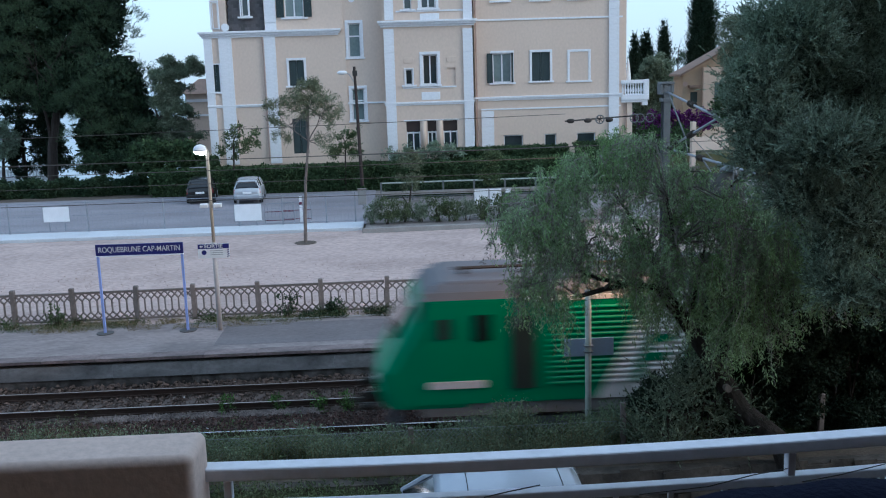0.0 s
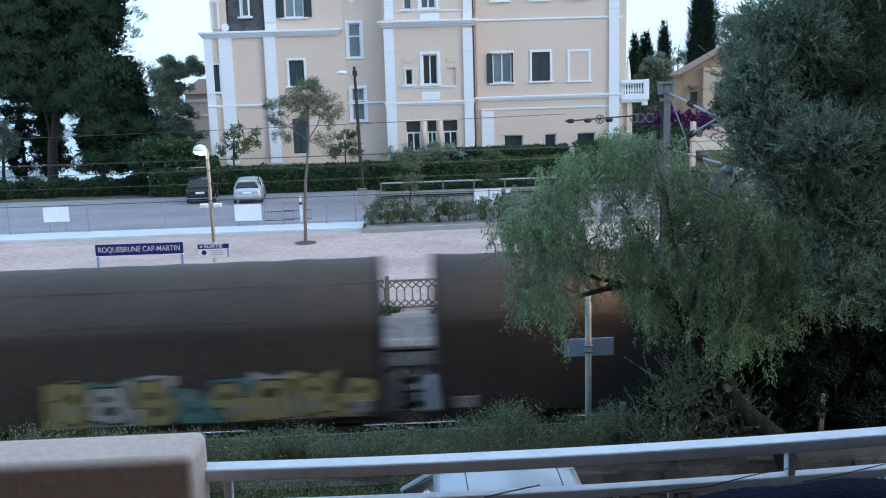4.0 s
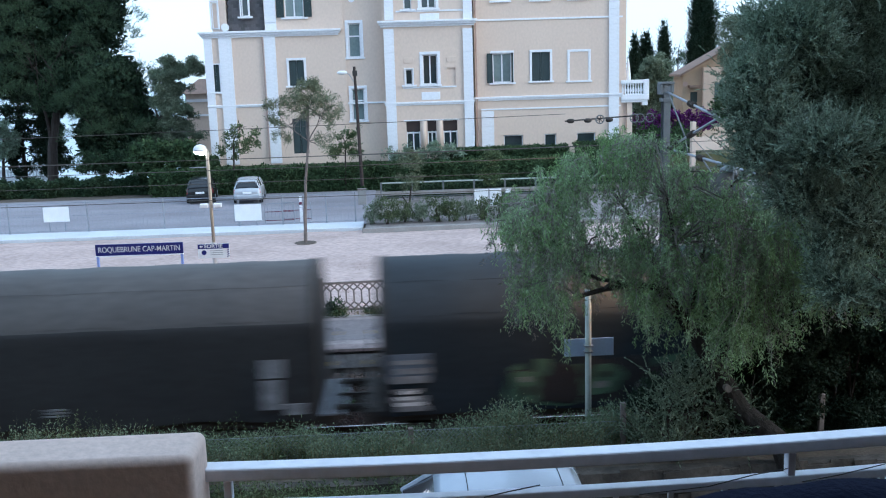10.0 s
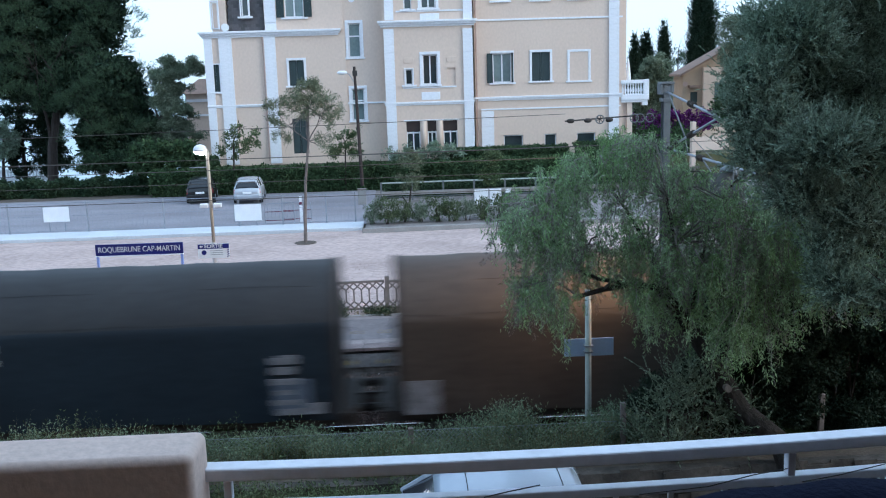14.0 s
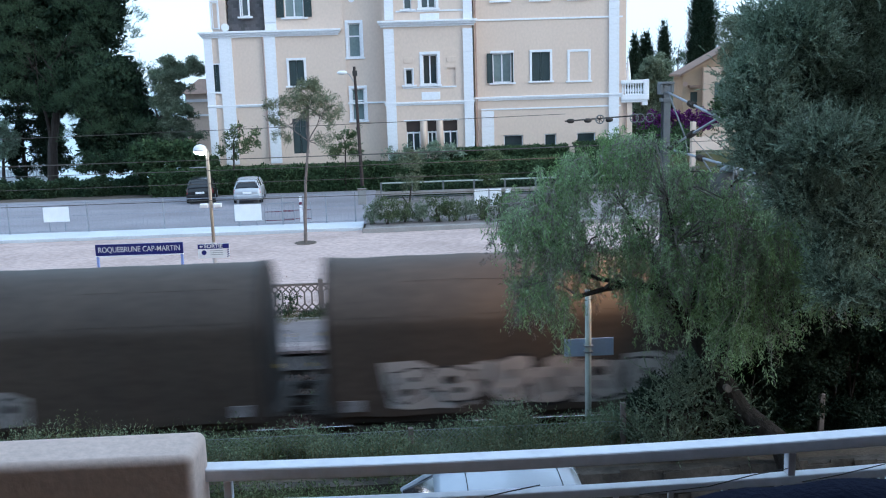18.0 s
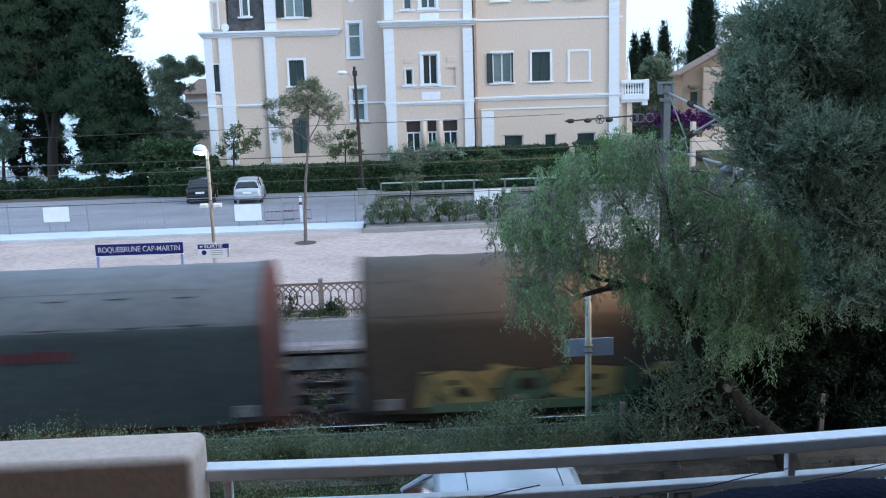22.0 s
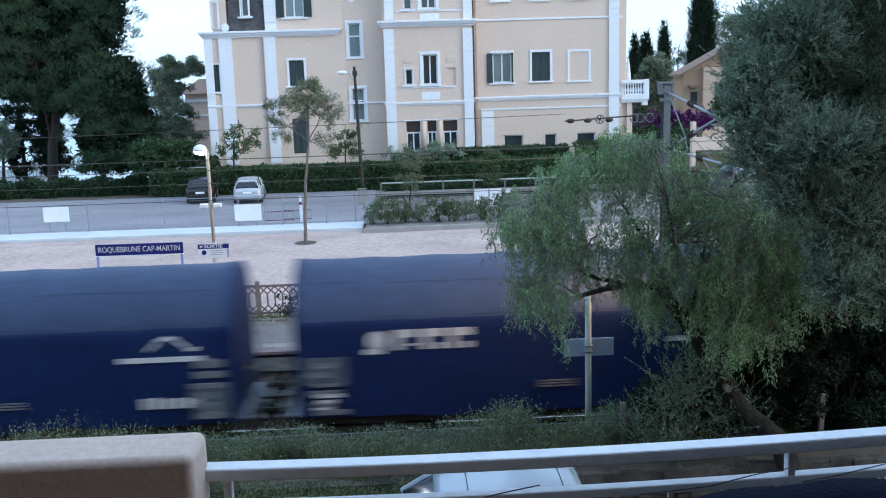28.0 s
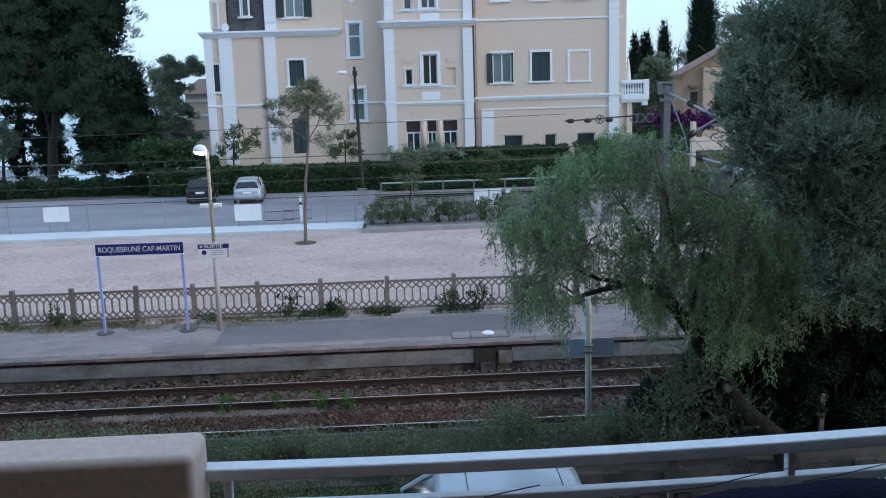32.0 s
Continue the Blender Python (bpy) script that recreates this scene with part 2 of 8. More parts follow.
M["cable"] = mat("black_cable", (0.012, 0.012, 0.013), 0.6, amount=0.2, bump=0)
M["sea"] = mat("calm_sea", (0.30, 0.36, 0.40), 0.25, amount=0.3, bump=0.1, scale=0.01, fine=0.2)
M["manhole"] = mat("iron_cover", (0.10, 0.095, 0.095), 0.7, 0.3, amount=0.5, bump=0.2, scale=5)
M["paper"] = mat("white_plastic_sheet", (0.8, 0.8, 0.82), 0.6, amount=0.2, bump=0.1)


# ---- mesh tools ----
class Geo:
    """Gathers vertices and faces of one mesh."""

    def __init__(self):
        self.v, self.f = [], []

    def add(self, vs, fs):
        k = len(self.v)
        self.v += [tuple(p) for p in vs]
        self.f += [tuple(i + k for i in f) for f in fs]
        return self

    def box(self, x0, x1, y0, y1, z0, z1):
        vs = [(x, y, z) for x in (x0, x1) for y in (y0, y1) for z in (z0, z1)]
        return self.add(vs, [(0, 1, 3, 2), (4, 6, 7, 5), (0, 4, 5, 1), (2, 3, 7, 6), (0, 2, 6, 4), (1, 5, 7, 3)])

    def hexa(self, a, b):
        """Two quads joined into a solid."""
        return self.add(list(a) + list(b), [(3, 2, 1, 0), (4, 5, 6, 7), (0, 1, 5, 4), (1, 2, 6, 5), (2, 3, 7, 6), (3, 0, 4, 7)])

    def tube(self, pts, r, n=8, cap=True):
        pts = [Vector(p) for p in pts]
        rs = r if isinstance(r, (list, tuple)) else [r] * len(pts)
        vs, fs = [], []
        for i, p in enumerate(pts):
            d = (pts[min(i + 1, len(pts) - 1)] - pts[max(i - 1, 0)]).normalized()
            u = d.cross(Vector((0, 0, 1)) if abs(d.z) < 0.9 else Vector((1, 0, 0))).normalized()
            w = d.cross(u)
            for k in range(n):
                a = 2 * math.pi * k / n
                vs.append(p + (u * math.cos(a) + w * math.sin(a)) * rs[i])
        for i in range(len(pts) - 1):
            for k in range(n):
                a, b = i * n + k, i * n + (k + 1) % n
                fs.append((a, b, b + n, a + n))
        if cap:
            fs.append(tuple(range(n))[::-1])
            fs.append(tuple((len(pts) - 1) * n + k for k in range(n)))
        return self.add(vs, fs)

    def disc(self, c, axis, r, h, n=18):
        c, axis = Vector(c), Vector(axis)
        return self.tube([c - axis * h / 2, c + axis * h / 2], r, n)

    def loft(self, rings, closed=True, caps=True):
        n = len(rings[0])
        vs = [p for ring in rings for p in ring]
        fs = []
        for i in range(len(rings) - 1):
            for k in range(n if closed else n - 1):
                a, b = i * n + k, i * n + (k + 1) % n
                fs.append((a, b, b + n, a + n))
        if caps:
            fs.append(tuple(range(n))[::-1])
            fs.append(tuple((len(rings) - 1) * n + k for k in range(n)))
        return self.add(vs, fs)

    def ball(self, c, r, sq=(1, 1, 1), n=10):
        rings = []
        for i in range(1, n):
            t = math.pi * i / n
            rings.append([(c[0] + r * sq[0] * math.sin(t) * math.cos(2 * math.pi * k / (2 * n)), c[1] + r * sq[1] * math.sin(t) * math.sin(2 * math.pi * k / (2 * n)), c[2] - r * sq[2] * math.cos(t)) for k in range(2 * n)])
        return self.loft(rings)

    def mesh(self, name, smooth=False):
        me = bpy.data.meshes.new(name)
        me.from_pydata(self.v, [], self.f)
        if smooth:
            me.polygons.foreach_set("use_smooth", [True] * len(self.f))
        me.update()
        return me


def part(name, geo, material, parent=None, label="", bevel=0.0, smooth=False, at=None):
    """One mesh object under a thing, or a thing of its own."""
    me = geo.mesh(name, smooth) if isinstance(geo, Geo) else geo
    if not me.materials:
        me.materials.append(M[material] if isinstance(material, str) else material)
    ob = new(name, me)
    if at is not None:
        ob.matrix_basis = at
    if parent is not None:
        ob.parent = parent
    if label:
        ob["label"] = label
    if bevel:
        b = ob.modifiers.new("bevel", "BEVEL")
        b.width, b.segments, b.limit_method = bevel, 2, "ANGLE"
    return ob


def thing(name, label, category, at=None, group="", kind=""):
    ob = new(name)
    ob.empty_display_size = 0.2
    if at is not None:
        ob.matrix_basis = at
    return tagged(ob, label, category, group, kind)


def leaves(name, centres, length, width, material, droop=0.0, rng=None, parent=None, up=0.0):
    """Many small pointed leaves round the given centres, in one mesh."""
    rng = rng or np.random.default_rng(1)
    c = np.asarray(centres, float)
    n = len(c)
    d = rng.normal(size=(n, 3))
    d[:, 2] = d[:, 2] * (1 - abs(droop)) - droop * 2.2 + up
    d /= np.linalg.norm(d, axis=1)[:, None] + 1e-9
    s = np.cross(d, rng.normal(size=(n, 3)))
    s /= np.linalg.norm(s, axis=1)[:, None] + 1e-9
    l = length * rng.uniform(0.6, 1.35, (n, 1))
    w = width * rng.uniform(0.7, 1.3, (n, 1))
    v = np.stack([c, c + d * l * 0.45 + s * w / 2, c + d * l, c + d * l * 0.45 - s * w / 2], 1).reshape(-1, 3)
    me = bpy.data.meshes.new(name)
    me.vertices.add(4 * n)
    me.loops.add(4 * n)
    me.polygons.add(n)
    me.vertices.foreach_set("co", v.astype(np.float32).ravel())
    me.loops.foreach_set("vertex_index", np.arange(4 * n, dtype=np.int32))
    me.polygons.foreach_set("loop_start", np.arange(0, 4 * n, 4, dtype=np.int32))
    me.update(calc_edges=True)
    return part(name, me, material, parent)


def sprays(name, starts, ways, length, per, leaf, material, rng, parent, bend=0.25):
    """Leafy shoots: each start carries a curved twig of that length with narrow leaves set along it."""
    o, d = np.asarray(starts, float), np.asarray(ways, float)
    d = d / (np.linalg.norm(d, axis=1)[:, None] + 1e-9)
    n = len(o)
    L = length * rng.uniform(0.5, 1.3, (n, 1, 1))
    f = np.linspace(0.12, 1, per)[None, :, None]
    sag = rng.normal(0, bend, (n, 1, 3))
    c = o[:, None] + d[:, None] * L * f + sag * L * f ** 2
    w = d[:, None] + 2 * sag * f + rng.normal(0, 0.62, (n, per, 3)) * (1.05 - 0.5 * f)
    w /= np.linalg.norm(w, axis=2)[..., None]
    side = np.cross(w, rng.normal(size=(n, per, 3)))
    side /= np.linalg.norm(side, axis=2)[..., None] + 1e-9
    l = leaf[0] * rng.uniform(0.65, 1.25, (n, per, 1)) * (1.1 - 0.35 * f)
    h = leaf[1] * rng.uniform(0.75, 1.25, (n, per, 1)) / 2
    v = np.stack([c, c + w * l * 0.5 + side * h, c + w * l, c + w * l * 0.5 - side * h], 2).reshape(-1, 3)
    m = n * per
    me = bpy.data.meshes.new(name)
    me.vertices.add(4 * m)
    me.loops.add(4 * m)
    me.polygons.add(m)
    me.vertices.foreach_set("co", v.astype(np.float32).ravel())
    me.loops.foreach_set("vertex_index", np.arange(4 * m, dtype=np.int32))
    me.polygons.foreach_set("loop_start", np.arange(0, 4 * m, 4, dtype=np.int32))
    me.update(calc_edges=True)
    return part(name, me, material, parent)


def cloud(rng, centre, radii, n, shell=0.55):
    """Points in an ellipsoid, thicker towards its skin."""
    d = rng.normal(size=(n, 3))
    d /= np.linalg.norm(d, axis=1)[:, None]
    r = shell + (1 - shell) * rng.uniform(0, 1, (n, 1)) ** 0.6
    r *= rng.uniform(0.75, 1.08, (n, 1))
    return np.asarray(centre) + d * r * np.asarray(radii)


def clumps(rng, centre, radii, count, size, per, flat=0.8):
    """Leaf centres: many small clumps spread over a larger form, with gaps between them."""
    out = []
    for p in cloud(rng, centre, radii, count, 0.3):
        s = size * rng.uniform(0.6, 1.4)
        out.append(cloud(rng, p, (s, s, s * flat), int(per * rng.uniform(0.6, 1.4)), 0.2))
    return np.concatenate(out)


# ---- ground ----
PROFILE = [(-60, 1.1), (13.6, 1.1), (14.4, 1.12), (14.5, 1.55), (15.6, 1.6), (16.5, 1.0), (17.8, -0.3), (18.4, -0.36), (25.9, -0.36), (26.2, 0.5), (30, 0.55), (38, 0.62), (43, 0.74), (62, 0.76), (78, 0.3), (85, -0.4), (96, -14), (130, -26)]


def ground_z(y):
    return float(np.interp(y, [p[0] for p in PROFILE], [p[1] for p in PROFILE]))


def strip(name, material, ys, x0, x1, lift=0.0, label="", rough=0.0, nx=60):
    rng = np.random.default_rng(5)
    g = Geo()
    xs = np.linspace(x0, x1, nx)
    vs = [(x, y, ground_z(y) + lift + (rng.uniform(-rough, rough) if rough else 0)) for y in ys for x in xs]
    g.add(vs, [(j * nx + i, j * nx + i + 1, (j + 1) * nx + i + 1, (j + 1) * nx + i) for j in range(len(ys) - 1) for i in range(nx - 1)])
    ob = part(name, g, material)
    return tagged(ob, label, kind="structure")


strip("ground", "earth", sorted({p[0] for p in PROFILE} | set(np.arange(14, 19, 0.4))), -260, 260, label="dry earth and rough grass ground sheet")
sea = Geo().add([(-4000, 128, -25), (4000, 128, -25), (4000, 4600, -25), (-4000, 4600, -25)], [(0, 1, 2, 3)])
tagged(part("water", sea, "sea"), "calm pale sea under the evening sky", kind="structure")
strip("road", "asphalt", [4.5, 8, 12.4], -80, 80, 0.02, "dark street asphalt below the balcony")
strip("ballast_bed", "ballast_bed", [17.9, 18.5, 20, 22, 24, 25.9], -60, 60, 0.05, "brown crushed-stone track bed", 0.03, 200)
strip("sand_yard", "sand", list(np.arange(29.4, 45.5, 0.8)), -60, 40, 0.03, "pinkish sandy gravel yard behind the fence", 0.02, 120)
strip("car_park", "carpark", list(np.arange(47.4, 62.1, 1.6)), -60, -1.6, 0.03, "pale worn asphalt of the car park", 0.0, 60)
M["bank"] = mat("grey_gravel_bank", (0.25, 0.225, 0.22), 0.95, second=(0.11, 0.10, 0.092), scale=1.6, fine=8, amount=0.9, bump=0.6)
strip("car_park_lane", "bank", list(np.arange(50.0, 62.1, 1.6)), -1.6, 40, 0.03, "mottled gravel bank behind the planting bed")
kb = Geo().box(-60, -1.9, 45.5, 47.4, 0.6, 0.92)
tagged(part("pavement", kb, "white_kerb", bevel=0.02), "pale bluish concrete pavement edging the car park", kind="structure")

# ---- tracks ----
def rail_line(name, y, head):
    t = thing(name, "rusty steel rail with a " + ("shiny" if head == "railhead" else "dull") + " worn head on sleepers", "rail", group="rails of the tracks", kind="structure")
    g = Geo()
    g.box(-60, 60, y - 0.07, y + 0.07, -0.17, -0.145)
    g.box(-60, 60, y - 0.01, y + 0.01, -0.145, -0.04)
    g.box(-60, 60, y - 0.035, y + 0.035, -0.04, -0.004)
    part("web", g, "rail", t)
    part("running_head", Geo().box(-60, 60, y - 0.028, y + 0.028, -0.004, 0.0), head, t)


for y, head in ((19.81, "railhead"), (21.25, "railhead"), (23.25, "railhead_dull"), (24.68, "railhead_dull")):
    rail_line("rail", y, head)

rng = np.random.default_rng(11)
sl_mesh = Geo().box(-0.12, 0.12, -1.28, 1.28, -0.12, 0.0).mesh("sleeper")
sl_mesh.materials.append(M["sleeper"])
for yc in (20.53, 23.97):
    row = thing("track_sleepers", "weathered timber sleepers under the rails", "sleepers", kind="structure")
    for i in range(66):
        x = -19 + i * 0.6
        part("sleeper", sl_mesh, "sleeper", row, at=pose(x, yc + rng.uniform(-0.02, 0.02), -0.228, 0, 0, rng.uniform(-1, 1)))


def stones(name, n, x0, x1, y0, y1, z, s0, s1, material, seed, label, zvar=0.05):
    r = np.random.default_rng(seed)
    base = np.array([(1, 0, 0), (-1, 0, 0), (0, 1, 0), (0, -1, 0), (0, 0, 1), (0, 0, -1)], float)
    fs = [(0, 2, 4), (2, 1, 4), (1, 3, 4), (3, 0, 4), (2, 0, 5), (1, 2, 5), (3, 1, 5), (0, 3, 5)]
    c = np.stack([r.uniform(x0, x1, n), r.uniform(y0, y1, n), z + r.uniform(-zvar, zvar, n)], 1)
    size = r.uniform(s0, s1, (n, 1, 1)) * r.uniform(0.6, 1.3, (n, 6, 1))
    a = r.uniform(0, 6.28, n)
    ca, sa = np.cos(a)[:, None], np.sin(a)[:, None]
    b = base[None] + r.normal(0, 0.22, (n, 6, 3))
    v = b * size
    v = np.stack([v[..., 0] * ca - v[..., 1] * sa, v[..., 0] * sa + v[..., 1] * ca, v[..., 2] * 0.8], -1) + c[:, None]
    me = bpy.data.meshes.new(name)
    me.from_pydata(v.reshape(-1, 3).tolist(), [], [tuple(i + 6 * k for i in f) for k in range(n) for f in fs])
    return tagged(part(name, me, material), label, "ballast", kind="stuff")


stones("ballast", 26000, -18, 13, 18.3, 25.7, -0.215, 0.03, 0.06, "stone", 3, "rusty brown crushed-stone ballast between rails", 0.04)
stones("pale_ballast", 420, -14, 10, 18.6, 25.6, -0.21, 0.03, 0.055, "coping", 4, "scattered paler ballast stones", 0.03)
stones("ballast_shoulder", 1500, -14, 12, 25.0, 26.0, -0.24, 0.04, 0.09, "stone", 8, "larger brown stones along the platform foot", 0.07)

M["rustystone"] = mat("dark_rusty_ballast", (0.085, 0.045, 0.036), 0.95, second=(0.04, 0.024, 0.02), scale=2.0, fine=30, amount=0.8, bump=0.5, island=0.5)
stones("rusty_ballast", 9000, -11, 9, 21.5, 22.75, -0.195, 0.02, 0.045, "rustystone", 17, "dark red-brown ballast between the two tracks", 0.035)
stones("white_stones", 70, -14, 9, 21.6, 25.6, -0.165, 0.02, 0.042, "kerb", 18, "scattered chalky stones on the ballast", 0.02)
stones("pale_ballast_strip", 2600, -8.0, -2.2, 22.72, 23.08, -0.185, 0.03, 0.06, "coping", 14, "pale stones strewn between the two tracks", 0.03)
stones("yard_pebbles", 5000, -16, 8, 30.4, 43, 0.64, 0.012, 0.035, "sand", 15, "small pebbles on the sandy yard", 0.05)

# ---- platform ----
plat = thing("platform", "low station platform of grey asphalt with stone edge", "platform", kind="structure")
part("surface", Geo().box(-60, 40, 26.12, 29.35, 0.2, 0.6), "platform", plat, "grey patched asphalt surface")
part("newer_asphalt", Geo().box(-5.6, 4.0, 26.6, 28.9, 0.59, 0.606), "newasphalt", plat, "smoother darker asphalt patch", bevel=0.02)
part("wall_core", Geo().box(-60, 40, 25.84, 26.12, -0.5, 0.45), "wallstone", plat)
M["wallface"] = mat("grey_platform_concrete", (0.23, 0.23, 0.24), 0.95, second=(0.10, 0.10, 0.105), scale=1.1, fine=9, amount=0.9, bump=0.5, spread=0.07, stretch=(1, 1, 1.6), clip=(0.4, 0.7))
M["pinkcoping"] = mat("worn_pinkish_coping", (0.22, 0.172, 0.168), 0.9, second=(0.10, 0.083, 0.082), scale=1.6, fine=14, amount=0.9, bump=0.5, spread=0.1)
cop = Geo().box(-0.748, 0.748, -0.24, 0.24, -0.035, 0.05).mesh("coping_stone")
cop.materials.append(M["pinkcoping"])
widths = (2.2, 3.1, 4.0)
blk = [Geo().box(-w / 2, w / 2, -0.05, 0.05, -0.2, 0.2).mesh("wall_stone") for w in widths]
foot = [Geo().box(-w / 2, w / 2, -0.05, 0.05, -0.12, 0.12).mesh("footing_stone") for w in widths]
for b in blk:
    b.materials.append(M["wallface"])
for b in foot:
    b.materials.append(M["wallstone"])
for i in range(30):
    x = -19.2 + i * 1.5
    part("coping_stone", cop, "pinkcoping", plat, at=pose(x + 0.75, 25.91 + rng.uniform(-0.012, 0.012), 0.558 + rng.uniform(-0.004, 0.004)))
x = -18.5
while x < 14:
    k = int(rng.integers(3))
    w = widths[k]
    if x < 1.95 < x + w:
        k, w = 0, 2.2
        x = 1.93 - w
    if not 1.95 < x + w / 2 < 3.0:
        part("wall_stone", blk[k], "wallface", plat, at=pose(x + w / 2, 25.80 + rng.uniform(-0.008, 0.008), 0.215))
    part("footing_stone", foot[k], "wallstone", plat, at=pose(x + w / 2, 25.86 + rng.uniform(-0.01, 0.01), -0.11))
    x += w + (0.006 if not 1.9 < x + w < 1.96 else 1.1)
part("back_kerb", Geo().box(-5.0, 40, 29.28, 29.42, 0.5, 0.625), "kerb", plat, "pale kerb at the back of the platform", bevel=0.015)
t = thing("drain_recess", "drain opening drawn as a dark box under the platform edge with stone cheeks", "drain")
# solid box; the darkness inside the opening is only its colour
part("opening", Geo().box(1.95, 2.55, 25.70, 25.82, -0.3, 0.44), "darkmetal", t)
part("cheek_stone", Geo().box(2.62, 3.0, 25.62, 25.8, -0.02, 0.34), "coping", t, "pale ochre stone block", bevel=0.03)
part("step_stone", Geo().box(2.1, 2.5, 25.6, 25.74, -0.34, 0.02), "wallstone", t, bevel=0.02)
t = thing("manhole_cover", "rectangular iron cable covers set in the platform asphalt", "manhole cover")
part("frame", Geo().box(1.33, 3.02, 26.22, 26.98, 0.600, 0.612), "manhole", t, "dark iron frame")
for i in range(3):
    part("plate", Geo().box(1.37 + i * 0.55, 1.37 + i * 0.55 + 0.51, 26.27, 26.93, 0.606, 0.619), "platform", t, bevel=0.004)
g = Geo()
rs = np.random.default_rng(2)
g.loft([[(2.42 + r * 0.19 * math.cos(a) * rs.uniform(0.85, 1.1), 26.62 + r * 0.18 * math.sin(a) * rs.uniform(0.85, 1.1), z) for a in np.linspace(0, 6.283, 13)[:-1]] for r, z in ((1.0, 0.619), (1.0, 0.64), (0.75, 0.672), (0.3, 0.665))])
tagged(part("plastic_sheet", g, "paper"), "crumpled white plastic sheet lying on the platform", "litter")

# ---- cast concrete fence behind the platform ----
fence = thing("concrete_fence", "old cast concrete lattice fence with square posts", "fence")
post = Geo().box(-0.07, 0.07, -0.07, 0.07, 0, 1.13)
post.hexa([(-0.08, -0.08, 1.13), (0.08, -0.08, 1.13), (0.08, 0.08, 1.13), (-0.08, 0.08, 1.13)], [(-0.06, -0.06, 1.18), (0.06, -0.06, 1.18), (0.06, 0.06, 1.18), (-0.06, 0.06, 1.18)])
post = post.mesh("post")
pan = Geo()
W = 1.9


def bar(g, x0, z0, x1, z1, w=0.028):
    d = Vector((x1 - x0, 0, z1 - z0)).normalized()
    p = Vector((-d.z, 0, d.x)) * w
    q = [Vector((x0, -0.03, z0)) - p, Vector((x1, -0.03, z1)) - p, Vector((x1, -0.03, z1)) + p, Vector((x0, -0.03, z0)) + p]
    g.hexa(q, [v + Vector((0, 0.06, 0)) for v in q])


pan.box(0, W, -0.04, 0.04, 0.97, 1.04).box(0, W, -0.04, 0.04, 0.08, 0.14)
nb = 8
u = W / nb
for i in range(nb + 1):
    bar(pan, i * u, 0.36, i * u, 0.74, 0.023)
    if i < nb:
        for s, e in ((i, i + 1), (i + 1, i)):
            bar(pan, s * u, 0.74, e * u, 0.98, 0.021)
            bar(pan, s * u, 0.36, e * u, 0.13, 0.021)
pan = pan.mesh("lattice_panel")
for m in (post, pan):
    m.materials.append(M["concrete"])
posts = [-18.7, -16.65, -14.6, -12.57, -10.69, -8.68, -6.82, -4.75, -2.71, -0.57] + [1.63 + 2.03 * i for i in range(7)]
for x, nx in zip(posts, posts[1:] + [posts[-1] + 2.03]):
    part("post", post, "concrete", fence, at=pose(x, 30.0, 0.56, rng.uniform(-1, 1), rng.uniform(-1.2, 1.2), 0))
    part("lattice_panel", pan, "concrete", fence, at=pose(x + 0.065, 30.0, 0.56, 0, rng.uniform(-0.5, 0.5), 0) @ Matrix.Diagonal(((nx - x - 0.13) / W, 1, 1, 1)))

# ---- platform signs and lamp ----
def text_mesh(name, words, size, material, parent, at, bold=0.0, shear=0.0, fit=0.0):
    cu = bpy.data.curves.new(name, "FONT")
    cu.body, cu.size, cu.extrude, cu.offset, cu.shear = words, size, 0.004, bold, shear
    cu.align_x, cu.align_y = "CENTER", "CENTER"
    tmp = new(name, cu)
    me = bpy.data.meshes.new_from_object(tmp.evaluated_get(bpy.context.evaluated_depsgraph_get()))
    bpy.data.objects.remove(tmp)
    if fit:
        w = max(v.co.x for v in me.vertices) - min(v.co.x for v in me.vertices)
        me.transform(Matrix.Diagonal((fit / w, 1, 1, 1)))
    return part(name, me, material, parent, at=at)


sgn = thing("station_name_sign", "blue station name board with white letters on two pale blue posts", "sign", at=pose(-7.99, 28.45, 0.6, 0, 0, -1.0))
part("board", Geo().box(-1.32, 1.32, -0.03, 0.03, 2.44, 2.78), "bluesign", sgn, bevel=0.006)
part("lower_edge", Geo().box(-1.32, 1.32, -0.034, 0.034, 2.40, 2.436), "white", sgn, "white lower edge strip")
text_mesh("lettering", "ROQUEBRUNE CAP-MARTIN", 0.235, "lettering", sgn, pose(0, -0.036, 2.61, 90, 0, 0), 0.001, 0, 2.46)
for s in (-1.27, 1.27):
    part("post", Geo().box(s - 0.035, s + 0.035, -0.035, 0.035, 0, 2.42), "bluepaint", sgn, bevel=0.005)
    part("base_plate", Geo().disc((s, 0, 0.01), (0, 0, 1), 0.26, 0.03, 20), "manhole", sgn, "dark round base plate")

M["polegrey"] = mat("pale_grey_pole", (0.48, 0.44, 0.43), 0.8, amount=0.5, bump=0.1, scale=3)
lp = thing("platform_lamp", "beige platform lamp post with lit dome lamp and exit sign", "street lamp", at=pose(-5.72, 28.35, 0.6))
part("lower_pole", Geo().tube([(0, 0, 0), (0, 0, 2.75)], 0.075, 14), "polegrey", lp, "thick grey lower pole", smooth=True)
part("upper_pole", Geo().tube([(0, 0, 2.75), (0, 0, 5.5), (-0.05, 0, 5.62), (-0.2, 0, 5.66)], 0.05, 12), "lamp_pole", lp, smooth=True)
dome = Geo().loft([[(-0.2 + r * math.cos(a), r * math.sin(a), z) for a in np.linspace(0, 6.283, 21)[:-1]] for r, z in ((0.21, 5.52), (0.2, 5.59), (0.16, 5.66), (0.08, 5.71), (0.02, 5.72))])
part("dome", dome, "white", lp, "white opal dome", smooth=True)
